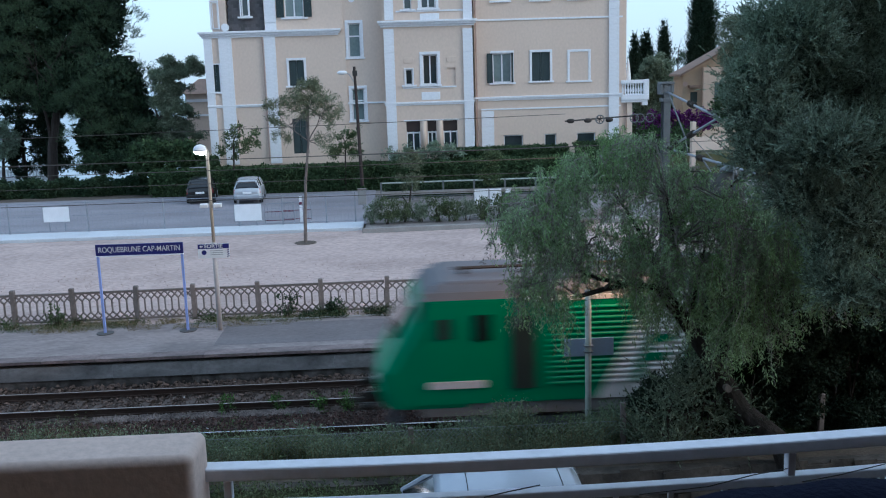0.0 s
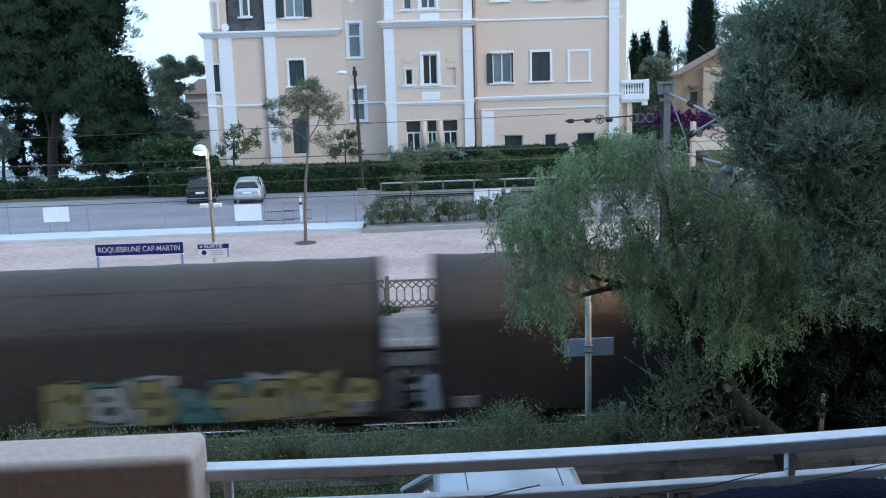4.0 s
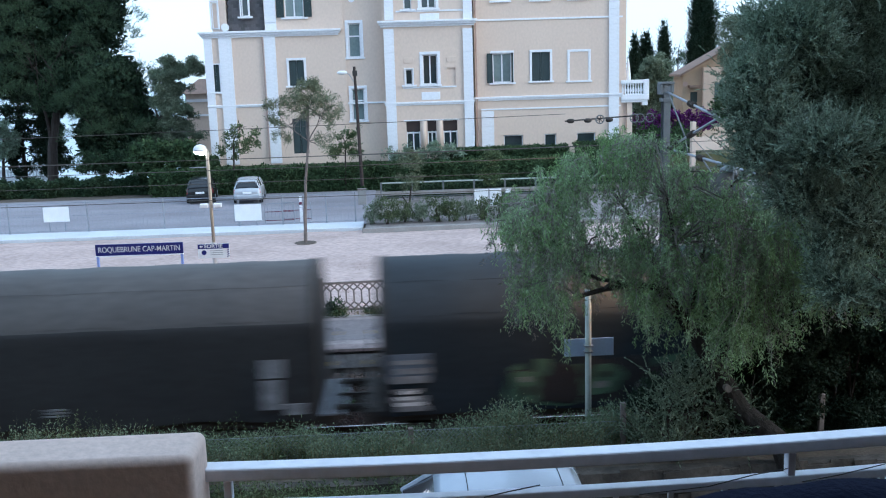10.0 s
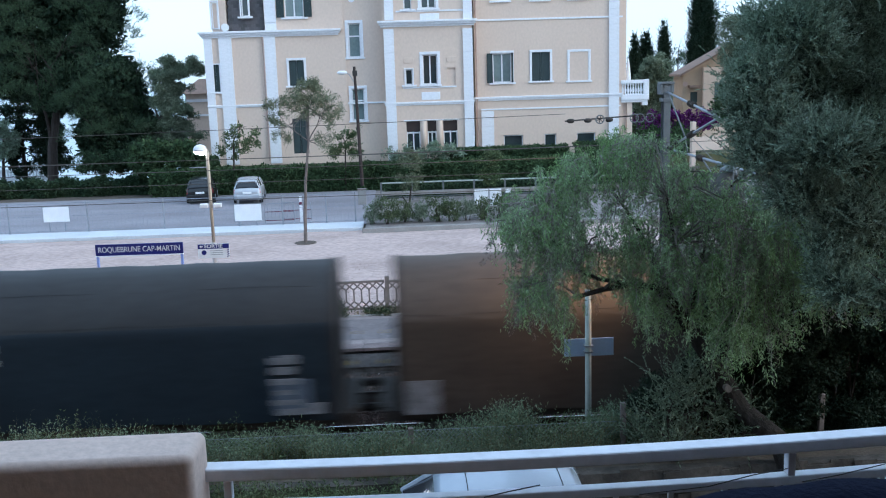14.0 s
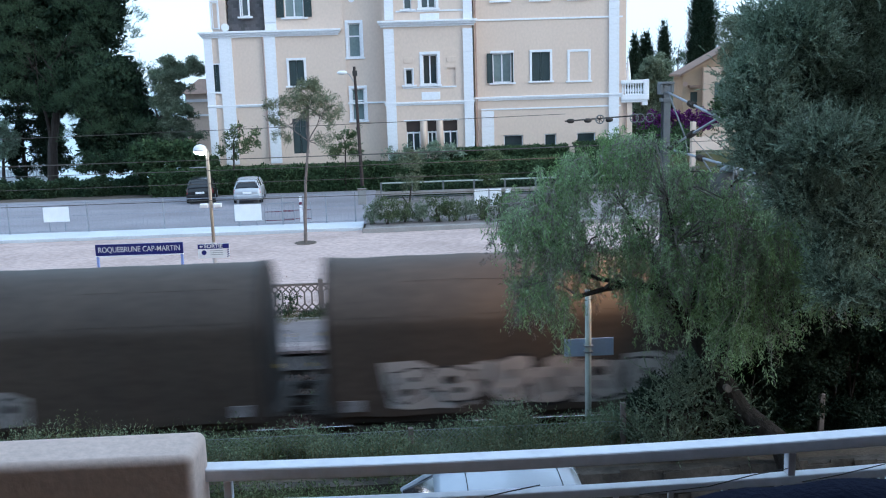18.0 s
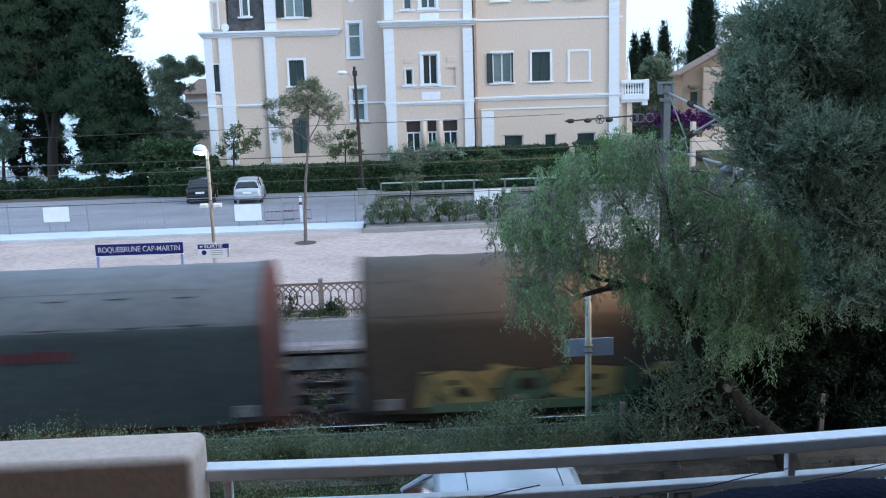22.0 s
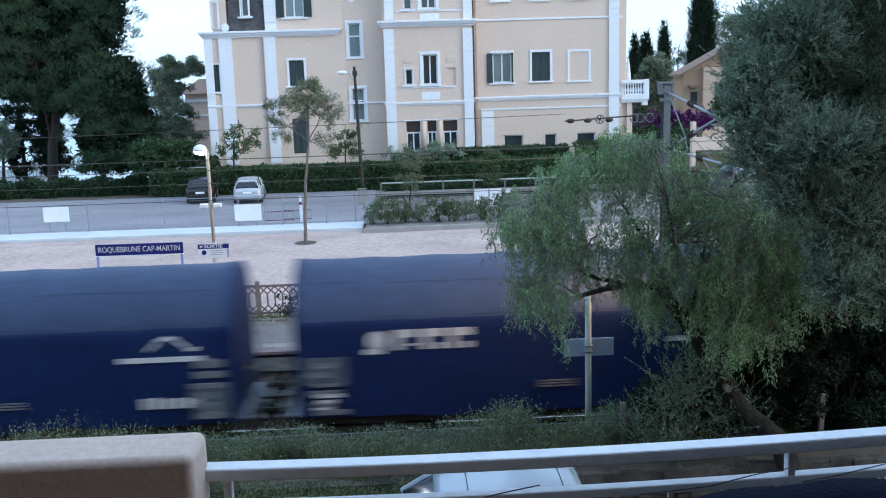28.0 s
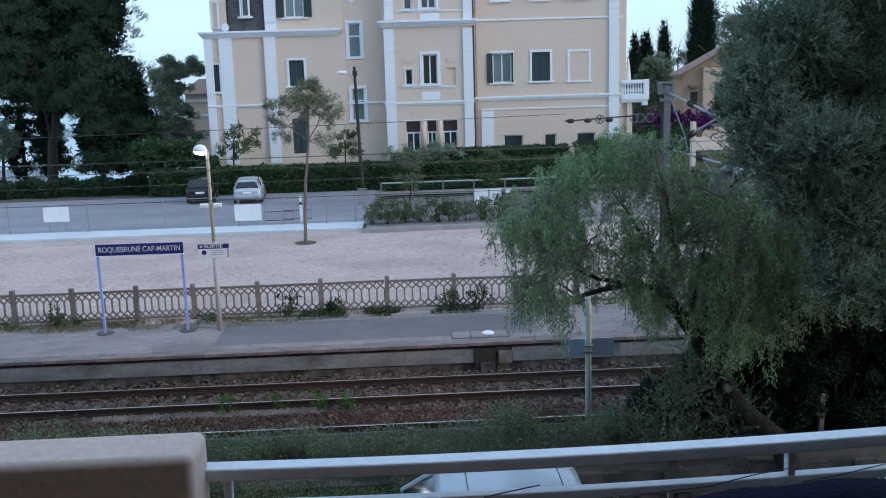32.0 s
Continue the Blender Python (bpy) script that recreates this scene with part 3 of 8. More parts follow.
part("diffuser", Geo().loft([[(-0.2 + r * math.cos(a), r * math.sin(a), z) for a in np.linspace(0, 6.283, 21)[:-1]] for r, z in ((0.04, 5.40), (0.14, 5.43), (0.205, 5.518))]), "lampglow", lp, "glowing white diffuser", smooth=True)
for s in (-1, 1):
    part("loudspeaker", Geo().box(s * 0.2 - 0.12, s * 0.2 + 0.12, -0.12, 0.06, 3.82, 3.94), "white", lp, "small white horn loudspeaker", bevel=0.02)
part("bracket", Geo().box(-0.55, 0.0, -0.015, 0.015, 5.02, 5.05), "galv", lp)
ex = part("exit_sign", Geo().box(-0.47, 0.47, -0.11, -0.08, 2.28, 2.72), "white", lp, "white and blue exit sign with an arrow", bevel=0.004)
part("blue_band", Geo().box(-0.468, 0.468, -0.116, -0.1105, 2.57, 2.718), "bluesign", ex)
text_mesh("lettering", "SORTIE", 0.15, "lettering", ex, pose(0.0, -0.118, 2.645, 90, 0, 0), 0.003, 0, 0.55)
ar = Geo()
ar.hexa([(-0.42, -0.118, 2.645), (-0.36, -0.118, 2.69), (-0.36, -0.118, 2.66), (-0.36, -0.118, 2.60)], [(-0.42, -0.122, 2.645), (-0.36, -0.122, 2.69), (-0.36, -0.122, 2.66), (-0.36, -0.122, 2.60)]).box(-0.36, -0.31, -0.122, -0.118, 2.63, 2.66)
part("arrow", ar, "lettering", ex)
part("blue_disc", Geo().disc((-0.29, -0.114, 2.46), (0, 1, 0), 0.075, 0.006, 20), "bluesign", ex)
for i in range(3):
    part("text_bar", Geo().box(-0.1, 0.28, -0.115, -0.1105, 2.50 - i * 0.06, 2.515 - i * 0.06), "galv", ex)
for i in range(4):
    part("stripe", Geo().hexa([(0.40, -0.115, 2.30 + i * 0.065), (0.465, -0.115, 2.33 + i * 0.065), (0.465, -0.115, 2.36 + i * 0.065), (0.40, -0.115, 2.33 + i * 0.065)], [(0.40, -0.1105, 2.30 + i * 0.065), (0.465, -0.1105, 2.33 + i * 0.065), (0.465, -0.1105, 2.36 + i * 0.065), (0.40, -0.1105, 2.33 + i * 0.065)]), "bluesign", ex)

# ---- car park ----
mf = thing("mesh_fence", "galvanised wire mesh fence along the car park edge", "fence")
xs_f = [-19.59, -15.7, -11.92, -8.19, -5.99, -3.79, -2.31]
xs_f = [xs_f[0] - 7.8, xs_f[0] - 3.9] + xs_f
for x in xs_f:
    part("post", Geo().tube([(x, 47.3, 0.8), (x, 47.3, 2.45)], 0.035, 8), "galv", mf)
part("top_wire", Geo().tube([(xs_f[0], 47.3, 2.4), (xs_f[-1], 47.3, 2.4)], 0.02, 6), "galv", mf)
part("middle_wire", Geo().tube([(xs_f[0], 47.3, 1.75), (xs_f[-1], 47.3, 1.75)], 0.009, 5), "galv", mf)
part("bottom_wire", Geo().tube([(xs_f[0], 47.3, 1.0), (xs_f[-1], 47.3, 1.0)], 0.012, 5), "galv", mf)
g = Geo()
for i in range(140):
    x = xs_f[0] + (xs_f[-1] - xs_f[0]) * i / 139
    g.box(x - 0.0025, x + 0.0025, 47.297, 47.303, 0.95, 2.4)
part("mesh_wire", g, "galv", mf)


def panel_sign(px0, pz0, px1, pz1, y, label, leg=0.0):
    t = thing("notice_board", label, "sign", at=pose((px0 + px1) / 2, y, pz0), group="notice boards of the car park")
    w, h = (px1 - px0) / 2, pz1 - pz0
    part("board", Geo().box(-w, w, -0.015, 0.015, 0, h), "white", t, bevel=0.004)
    part("frame", Geo().box(-w - 0.02, w + 0.02, 0.016, 0.03, -0.02, h + 0.02), "galv", t)
    for s in (-0.6, 0.6):
        part("stay", Geo().box(s * w - 0.02, s * w + 0.02, 0.03, 0.06, -leg, h), "galv", t)


panel_sign(-17.83, 1.48, -16.56, 2.23, 47.2, "blank white notice board fixed to the mesh fence", 0.5)
panel_sign(-8.38, 1.19, -7.03, 2.03, 47.2, "blank white notice board fixed to the mesh fence", 0.6)
panel_sign(3.97, 0.85, 4.72, 2.02, 50.0, "white notice panel on a dark post in the planting bed", 0.6)
panel_sign(4.8, 0.9, 5.43, 2.03, 50.05, "white notice panel on a dark post in the planting bed", 0.6)


def barrier(x, y):
    t = thing("crowd_barrier", "red and white tubular steel barrier", "barrier", at=pose(x, y, 0.8), group="crowd barriers")
    part("frame", Geo().tube([(-0.75, 0, 0.1), (-0.75, 0, 1.0), (-0.68, 0, 1.07), (0.68, 0, 1.07), (0.75, 0, 1.0), (0.75, 0, 0.1)], 0.022, 6), "galv", t)
    for s in (0.2, 0.65):
        part("red_bar", Geo().tube([(-0.75, 0, s), (0.75, 0, s)], 0.02, 6), "red", t)
    for k in range(7):
        part("bar", Geo().tube([(-0.6 + k * 0.2, 0, 0.2), (-0.6 + k * 0.2, 0, 1.05)], 0.01, 5), "galv", t)
    for s in (-0.7, 0.7):
        part("foot", Geo().box(s - 0.03, s + 0.03, -0.25, 0.25, 0.0, 0.03), "galv", t)


barrier(-6.28, 48.3)
barrier(-5.43, 48.6)
t = thing("marker_post", "slim white marker post with a red band", "post", at=pose(-5.13, 48.0, 0.9))
part("shaft", Geo().box(-0.07, 0.07, -0.05, 0.05, 0, 1.35), "white", t, bevel=0.01)
part("band", Geo().box(-0.073, 0.073, -0.053, 0.053, 0.9, 1.05), "red", t)
bx = thing("utility_cabinet", "small grey utility cabinet beside the car park", "cabinet", at=pose(-2.26, 55.0, 0.78))
part("body", Geo().box(-0.24, 0.24, -0.2, 0.2, 0, 0.85), "kerb", bx, bevel=0.02)
part("lid", Geo().box(-0.27, 0.27, -0.23, 0.23, 0.85, 0.93), "concrete", bx, bevel=0.015)

gr = thing("guard_railing", "pale grey tubular railing with a rubbing board along the lane", "railing")
x0, x1 = -1.14, 13.76
n = 9
for i in range(n):
    x = x0 + (x1 - x0) * i / (n - 1)
    part("post", Geo().box(x - 0.05, x + 0.05, 55.95, 56.05, 0.76, 1.9), "mastgrey", gr)
part("top_rail", Geo().tube([(x0, 56, 1.86), (x1, 56, 1.86)], 0.045, 8), "postgrey", gr)
part("rubbing_board", Geo().box(x0, x1, 55.9, 55.95, 1.12, 1.36), "kerb", gr, "grey weathered board", bevel=0.01)
part("lower_rail", Geo().tube([(x0, 56, 1.0), (x1, 56, 1.0)], 0.03, 8), "mastgrey", gr)
t = thing("small_sign", "small white and orange plate on the railing", "sign", at=pose(6.48, 55.85, 1.05))
part("plate", Geo().box(-0.16, 0.16, -0.01, 0.01, 0, 0.24), "white", t)
part("stay", Geo().box(-0.02, 0.02, 0.01, 0.06, -0.3, 0.2), "galv", t)

bed = thing("planting_bed_edge", "rough stone edge of the raised planting bed", "kerb", kind="structure")
part("soil", Geo().hexa([(-1.75, 44.7, 0.7), (16, 45.4, 0.7), (16, 49.9, 0.7), (-1.75, 49.6, 0.7)], [(-1.75, 44.7, 0.95), (16, 45.4, 0.95), (16, 49.9, 1.15), (-1.75, 49.6, 1.15)]), "bank", bed)
part("edging", Geo().hexa([(-1.9, 44.5, 0.6), (16, 45.2, 0.6), (16, 45.4, 0.6), (-1.9, 44.72, 0.6)], [(-1.9, 44.5, 1.0), (16, 45.2, 1.0), (16, 45.4, 1.0), (-1.9, 44.72, 1.0)]), "kerb", bed, bevel=0.02)


def hatchback(at, paint, label, group=""):
    """A small five-door car; its tail looks to -Y."""
    t = thing("car", label, "car", at=at, group=group)

    def ring(y, zb, zs, zt, w, wt):
        """A rounded cross-section: sill, widest line, shoulder."""
        half = [(w - 0.06, zb), (w - 0.01, zb + 0.08), (w, (zb + zs) / 2), (w - 0.02, zs - 0.08), (wt + 0.03, zs), (wt * 0.6, zt), (0.0, zt + 0.012)]
        return [(x, y, z) for x, z in half] + [(-x, y, z) for x, z in half[-2::-1]]

    sec = [(-1.97, 0.40, 0.72, 0.74, 0.62, 0.50), (-1.93, 0.30, 0.90, 0.93, 0.76, 0.66), (-1.80, 0.24, 0.97, 1.0, 0.82, 0.72), (-1.3, 0.2, 0.99, 1.01, 0.85, 0.76), (-0.3, 0.2, 0.98, 1.0, 0.86, 0.77), (0.7, 0.2, 0.95, 0.98, 0.86, 0.77), (1.2, 0.22, 0.88, 0.95, 0.84, 0.72), (1.65, 0.24, 0.78, 0.84, 0.80, 0.64), (1.9, 0.3, 0.66, 0.70, 0.72, 0.55), (1.99, 0.4, 0.55, 0.58, 0.60, 0.45)]
    part("body", Geo().loft([ring(*q) for q in sec]), paint, t, smooth=True)

    def top(y, w, z, r=0.12):
        return [(w, y, z - r), (w - 0.03, y, z - r * 0.45), (w * 0.8, y, z - 0.02), (w * 0.4, y, z), (0, y, z + 0.006), (-w * 0.4, y, z), (-w * 0.8, y, z - 0.02), (-w + 0.03, y, z - r * 0.45), (-w, y, z - r)]

    cab = [(-1.84, 0.73, 0.74, 0.93, 1.0), (-1.62, 0.76, 0.66, 0.95, 1.33), (-1.4, 0.78, 0.61, 0.95, 1.42), (-0.6, 0.8, 0.61, 0.95, 1.465), (0.1, 0.8, 0.61, 0.95, 1.44), (0.5, 0.79, 0.61, 0.93, 1.33), (1.2, 0.74, 0.70, 0.9, 0.99)]
    part("glasshouse", Geo().loft([[(-a, y, z0), (-(a + b) / 2 - 0.02, y, (z0 + z1) / 2), (-b, y, z1), (0, y, z1 + 0.01), (b, y, z1), ((a + b) / 2 + 0.02, y, (z0 + z1) / 2), (a, y, z0)] for y, a, b, z0, z1 in cab]), "dark_glass", t, "tinted windows")
    rf = [(-1.70, 0.56, 1.35), (-1.55, 0.60, 1.425), (-1.2, 0.63, 1.48), (-0.6, 0.645, 1.51), (0.0, 0.64, 1.49), (0.3, 0.625, 1.455), (0.55, 0.60, 1.385), (0.68, 0.58, 1.32)]
    roof = part("roof", Geo().loft([top(y, w, z) for y, w, z in rf]), paint, t, smooth=True)
    for yy in (-1.36, 0.16):
        zz = float(np.interp(yy, [q[0] for q in rf], [q[2] for q in rf]))
        part("roof_seam", Geo().tube([(-0.58, yy, zz - 0.02), (-0.3, yy, zz + 0.004), (0, yy, zz + 0.01), (0.3, yy, zz + 0.004), (0.58, yy, zz - 0.02)], 0.008, 5), "tyre", roof)
    for s in (-1, 1):
        part("front_pillar", Geo().tube([(s * 0.615, 0.4, 1.37), (s * 0.68, 0.85, 1.17), (s * 0.74, 1.22, 0.96)], 0.045, 6), paint, t)
        part("rear_pillar", Geo().hexa([(s * 0.77, -1.86, 0.96), (s * 0.82, -1.5, 0.96), (s * 0.64, -1.28, 1.43), (s * 0.60, -1.62, 1.36)], [(s * 0.70, -1.9, 0.96), (s * 0.79, -1.5, 0.97), (s * 0.60, -1.28, 1.44), (s * 0.54, -1.68, 1.36)]), paint, t, bevel=0.02)
        part("middle_pillar", Geo().tube([(s * 0.64, -0.35, 1.42), (s * 0.81, -0.3, 0.96)], 0.035, 6), paint, t)
        part("tail_light", Geo().hexa([(s * 0.54, -1.90, 0.66), (s * 0.79, -1.84, 0.66), (s * 0.76, -1.80, 0.92), (s * 0.66, -1.84, 0.92)], [(s * 0.54, -1.98, 0.66), (s * 0.80, -1.92, 0.66), (s * 0.77, -1.87, 0.92), (s * 0.66, -1.9, 0.92)]), "taillight", t, "red tail lamp", bevel=0.01)
        part("mirror", Geo().ball((s * 0.93, 0.72, 1.0), 0.07, (1, 0.7, 0.7), 6), "tyre", t, smooth=True)
    part("rear_window", Geo().hexa([(-0.58, -1.84, 1.03), (0.58, -1.84, 1.03), (0.50, -1.66, 1.34), (-0.50, -1.66, 1.34)], [(-0.58, -1.88, 1.03), (0.58, -1.88, 1.03), (0.50, -1.71, 1.35), (-0.50, -1.71, 1.35)]), "dark_glass", t)
    part("bumper", Geo().box(-0.74, 0.74, -2.03, -1.85, 0.34, 0.60), paint, t, bevel=0.06)
    part("number_plate", Geo().box(-0.26, 0.26, -2.035, -2.0, 0.64, 0.76), "white", t)
    for sx in (-0.76, 0.76):
        for sy in (-1.2, 1.25):
            w = part("wheel", Geo().disc((sx, sy, 0.30), (1, 0, 0), 0.30, 0.2, 20), "tyre", t)
            part("rim", Geo().disc((sx + math.copysign(0.105, sx), sy, 0.30), (1, 0, 0), 0.19, 0.02, 14), "galv", w)
    return t


hatchback(pose(-9.37, 56.75 + 1.9, 0.79, 0, 0, 4), "carsilver", "silver hatchback parked in front of the hedge", group="parked cars")
hatchback(pose(-12.5, 57.84 + 1.7, 0.79, 0, 0, 8), "carblack", "black hatchback parked in front of the hedge", group="parked cars")


# ---- villa ----
FY = 66.0
tagged(part("terrace", Geo().box(-13.4, 45, 63.8, 84, 0.2, 2.25), "grass"), "raised grassy terrace round the villa", kind="structure")
villa = thing("villa", "large cream villa with white quoins, cornices and dark shutters", "house")


def hole_wall(name, x0, x1, z0, z1, y, thick, holes, material, parent):
    """A wall with real rectangular openings, from the grid that their edges make."""
    xs = sorted({x0, x1} | {v for h in holes for v in h[:2] if x0 < v < x1})
    zs = sorted({z0, z1} | {v for h in holes for v in h[2:] if z0 < v < z1})
    nx, nz = len(xs), len(zs)

    def free(i, k):
        if not (0 <= i < nx - 1 and 0 <= k < nz - 1):
            return False
        cx, cz = (xs[i] + xs[i + 1]) / 2, (zs[k] + zs[k + 1]) / 2
        return not any(h[0] < cx < h[1] and h[2] < cz < h[3] for h in holes)

    at = lambda i, k, b: (i * nz + k) * 2 + b
    fs = []
    for i in range(nx - 1):
        for k in range(nz - 1):
            if not free(i, k):
                continue
            fs += [(at(i, k, 0), at(i + 1, k, 0), at(i + 1, k + 1, 0), at(i, k + 1, 0)), (at(i, k, 1), at(i, k + 1, 1), at(i + 1, k + 1, 1), at(i + 1, k, 1))]
            if not free(i - 1, k):
                fs.append((at(i, k, 0), at(i, k + 1, 0), at(i, k + 1, 1), at(i, k, 1)))
            if not free(i + 1, k):
                fs.append((at(i + 1, k, 0), at(i + 1, k, 1), at(i + 1, k + 1, 1), at(i + 1, k + 1, 0)))
            if not free(i, k - 1):
                fs.append((at(i, k, 0), at(i, k, 1), at(i + 1, k, 1), at(i + 1, k, 0)))
            if not free(i, k + 1):
                fs.append((at(i, k + 1, 0), at(i + 1, k + 1, 0), at(i + 1, k + 1, 1), at(i, k + 1, 1)))
    used = sorted({v for f in fs for v in f})
    new_at = {v: j for j, v in enumerate(used)}
    vs = [(xs[v // 2 // nz], y + thick * (v % 2), zs[v // 2 % nz]) for v in used]
    return part(name, Geo().add(vs, [tuple(new_at[v] for v in f) for f in fs]), material, parent)


def window(x0, x1, z0, z1, y, style="casement", surround=0.16, sill=True):
    """A window unit set into its opening; y is the wall face."""
    w = part("window", Geo().box(x0, x1, y + 0.24, y + 0.27, z0, z1), "curtain_glass" if style in ("open", "casement_pale", "tall") else "glass", villa)
    fr = Geo()
    for a, b in ((x0, x0 + 0.07), (x1 - 0.07, x1)):
        fr.box(a, b, y + 0.17, y + 0.24, z0, z1)
    fr.box(x0, x1, y + 0.17, y + 0.24, z0, z0 + 0.08).box(x0, x1, y + 0.17, y + 0.24, z1 - 0.08, z1)
    xm = (x0 + x1) / 2
    if style not in ("small", "tall"):
        fr.box(xm - 0.045, xm + 0.045, y + 0.16, y + 0.24, z0, z1)
    if style in ("tall", "transom"):
        zz = z0 + (z1 - z0) * 0.62
        fr.box(x0, x1, y + 0.16, y + 0.24, zz - 0.05, zz + 0.05)
    part("frame", fr, "trim", w)
    if surround:
        s = Geo()
        s.box(x0 - surround, x0, y - 0.05, y + 0.0, z0 - 0.02, z1 + surround).box(x1, x1 + surround, y - 0.05, y, z0 - 0.02, z1 + surround).box(x0, x1, y - 0.05, y, z1, z1 + surround)
        part("surround", s, "trim", w, bevel=0.012)
    if sill:
        part("sill", Geo().box(x0 - 0.26, x1 + 0.26, y - 0.14, y + 0.1, z0 - 0.12, z0), "trim", w, bevel=0.015)
    sw = (x1 - x0) / 2
    if style == "shut":
        for a in (x0, xm + 0.01):
            shutter(a, a + sw - 0.01, z0, z1, y + 0.06, w)
    if style == "open":
        shutter(x0 - 0.42, x0 - 0.02, z0, z1, y - 0.1, w)
        shutter(x1 - 0.02, x1 + 0.1, z0, z1, y - 0.16, w)
    return w


def shutter(x0, x1, z0, z1, y, parent):
    g = Geo().box(x0, x0 + 0.06, y, y + 0.045, z0, z1).box(x1 - 0.06, x1, y, y + 0.045, z0, z1)
    g.box(x0, x1, y, y + 0.045, z0, z0 + 0.09).box(x0, x1, y, y + 0.045, z1 - 0.09, z1)
    n = int((z1 - z0) / 0.09)
    for i in range(n):
        z = z0 + 0.09 + (z1 - z0 - 0.18) * i / n
        g.hexa([(x0, y + 0.005, z), (x1, y + 0.005, z), (x1, y + 0.012, z), (x0, y + 0.012, z)], [(x0, y + 0.03, z + 0.085), (x1, y + 0.03, z + 0.085), (x1, y + 0.038, z + 0.085), (x0, y + 0.038, z + 0.085)])
    part("shutter", g, "shutter", parent)


def quoin(x0, x1, z0, z1, y, deep=0.1):
    """A pilaster of white blocks with recessed joints."""
    q = part("quoin", Geo().box(x0 + 0.02, x1 - 0.02, y - deep + 0.025, y + 0.05, z0, z1), "trim", villa)
    n = max(1, round((z1 - z0) / 0.52))
    h = (z1 - z0) / n
    me = Geo().box(0, x1 - x0, -0.03, 0.06, 0.018, h - 0.018).mesh("quoin_block")
    me.materials.append(M["trim"])
    for i in range(n):
        part("quoin_block", me, "trim", q, at=pose(x0, y - deep, z0 + i * h))


def band(x0, x1, z, h, y, out, steps=2, name="cornice"):
    g = Geo()
    for i in range(steps):
        o = out * (i + 1) / steps
        g.box(x0 - o * 0.6, x1 + o * 0.6, y - o, y + 0.05, z + h * i / steps, z + h * (i + 1) / steps)
    part(name, g, "trim", villa, bevel=0.015)


ZT = 17.5
W_ = dict(
    a=(6.59 + 0.14, 8.04, 7.48, 9.49),
    b=(9.46, 10.72, 7.52, 9.49),
)
# right wing
XL, XB0, XB1, XR = -3.7, -0.67, 5.47, 15.76
wa, wb = W_["a"], W_["b"]
up = 5.95
bz0, bz1 = 2.89, 3.84
bas = [(7.42, 8.78, bz0, bz1), (10.31, 11.15, bz0 - 0.1, bz1), (12.6, 13.93, bz0 - 0.1, bz1)]
holes = [wa, wb] + [(h[0], h[1], h[2] + up, h[3] + up) for h in (wa, wb)] + bas
hole_wall("wall", XB1, XR, 2.3, ZT, FY, 0.4, holes, "cream", villa)
window(*wa, FY, "open"), window(*wb, FY, "shut")
for h in (wa, wb):
    window(h[0], h[1], h[2] + up, h[3] + up, FY, "shut")
for h in bas:
    window(*h, FY, "small", 0.0, False)
bx0, bx1, bq0, bq1 = 12.1, 13.41, 7.47, 9.44
g = Geo().box(bx0 - 0.16, bx0, FY - 0.05, FY, bq0, bq1 + 0.16).box(bx1, bx1 + 0.16, FY - 0.05, FY, bq0, bq1 + 0.16).box(bx0, bx1, FY - 0.05, FY, bq1, bq1 + 0.16).box(bx0 - 0.26, bx1 + 0.26, FY - 0.12, FY, bq0 - 0.12, bq0)
part("blind_window_surround", g, "trim", villa, bevel=0.012)
zs1, zs2, zs3 = 6.25, 5.66, 11.68
band(XB1, XR, zs1, 0.28, FY, 0.18, name="string_course")
band(XB1 + 0.4, XR - 0.1, zs2 - 0.06, 0.1, FY, 0.06, 1, "string_course")
band(XB1, XR, zs3, 0.12, FY, 0.08, 1, "string_course")
for x in (7.32, 10.05, 12.67):
    part("sill", Geo().box(x - 0.75, x + 0.75, FY - 0.14, FY, 12.89, 12.89 + 0.13), "trim", villa, bevel=0.015)
quoin(14.84, 15.56, 2.4, ZT, FY)
quoin(5.85, 6.73, 2.4, 5.55, FY, 0.14)
part("side_wall", Geo().box(XR, XR + 0.4, FY + 0.3, FY + 14, 2.3, ZT), "cream", villa)
part("downpipe", Geo().tube([(XB1 + 0.12, FY - 0.08, 2.5), (XB1 + 0.12, FY - 0.08, ZT)], 0.045, 8), "pipe", villa, "pinkish painted downpipe")

# projecting bay
BY = FY - 0.9
bxl, bxr = -0.78, 5.24
bm = (1.84, 2.84, 7.51, 9.52)
bn = (0.64, 1.14, 7.52, 8.58)
tri = [(a, b, 2.96, 5.05) for a, b in ((0.59, 1.53), (2.04, 2.66), (3.13, 4.11))]
nz = (3.5, 4.08, 7.39, 8.61)
hi = [(bm[0], bm[1], 12.58, 12.58 + 2.1), (0.68, 1.22, 12.54, 12.54 + 1.2)]
hole_wall("bay_wall", bxl, bxr, 2.3, ZT, BY, 0.5, [bm, bn, nz] + tri + hi, "cream", villa)
part("bay_side", Geo().box(bxl, bxl + 0.4, BY + 0.5, FY + 0.2, 2.3, ZT), "cream", villa)
part("bay_side", Geo().box(bxr - 0.4, bxr, BY + 0.5, FY + 0.2, 2.3, ZT), "cream", villa)
part("niche_back", Geo().box(nz[0], nz[1], BY + 0.12, BY + 0.3, nz[2], nz[3]), "cream", villa)
window(*bm, BY, "casement", 0.2), window(*bn, BY, "small", 0.07)
for h in tri:
    window(*h, BY, "transom", 0.0, False)
    part("transom_panel", Geo().box(h[0], h[1], BY + 0.12, BY + 0.16, h[2] + (h[3] - h[2]) * 0.66, h[3]), "polewood", villa, "dark brown transom panel", bevel=0.01)
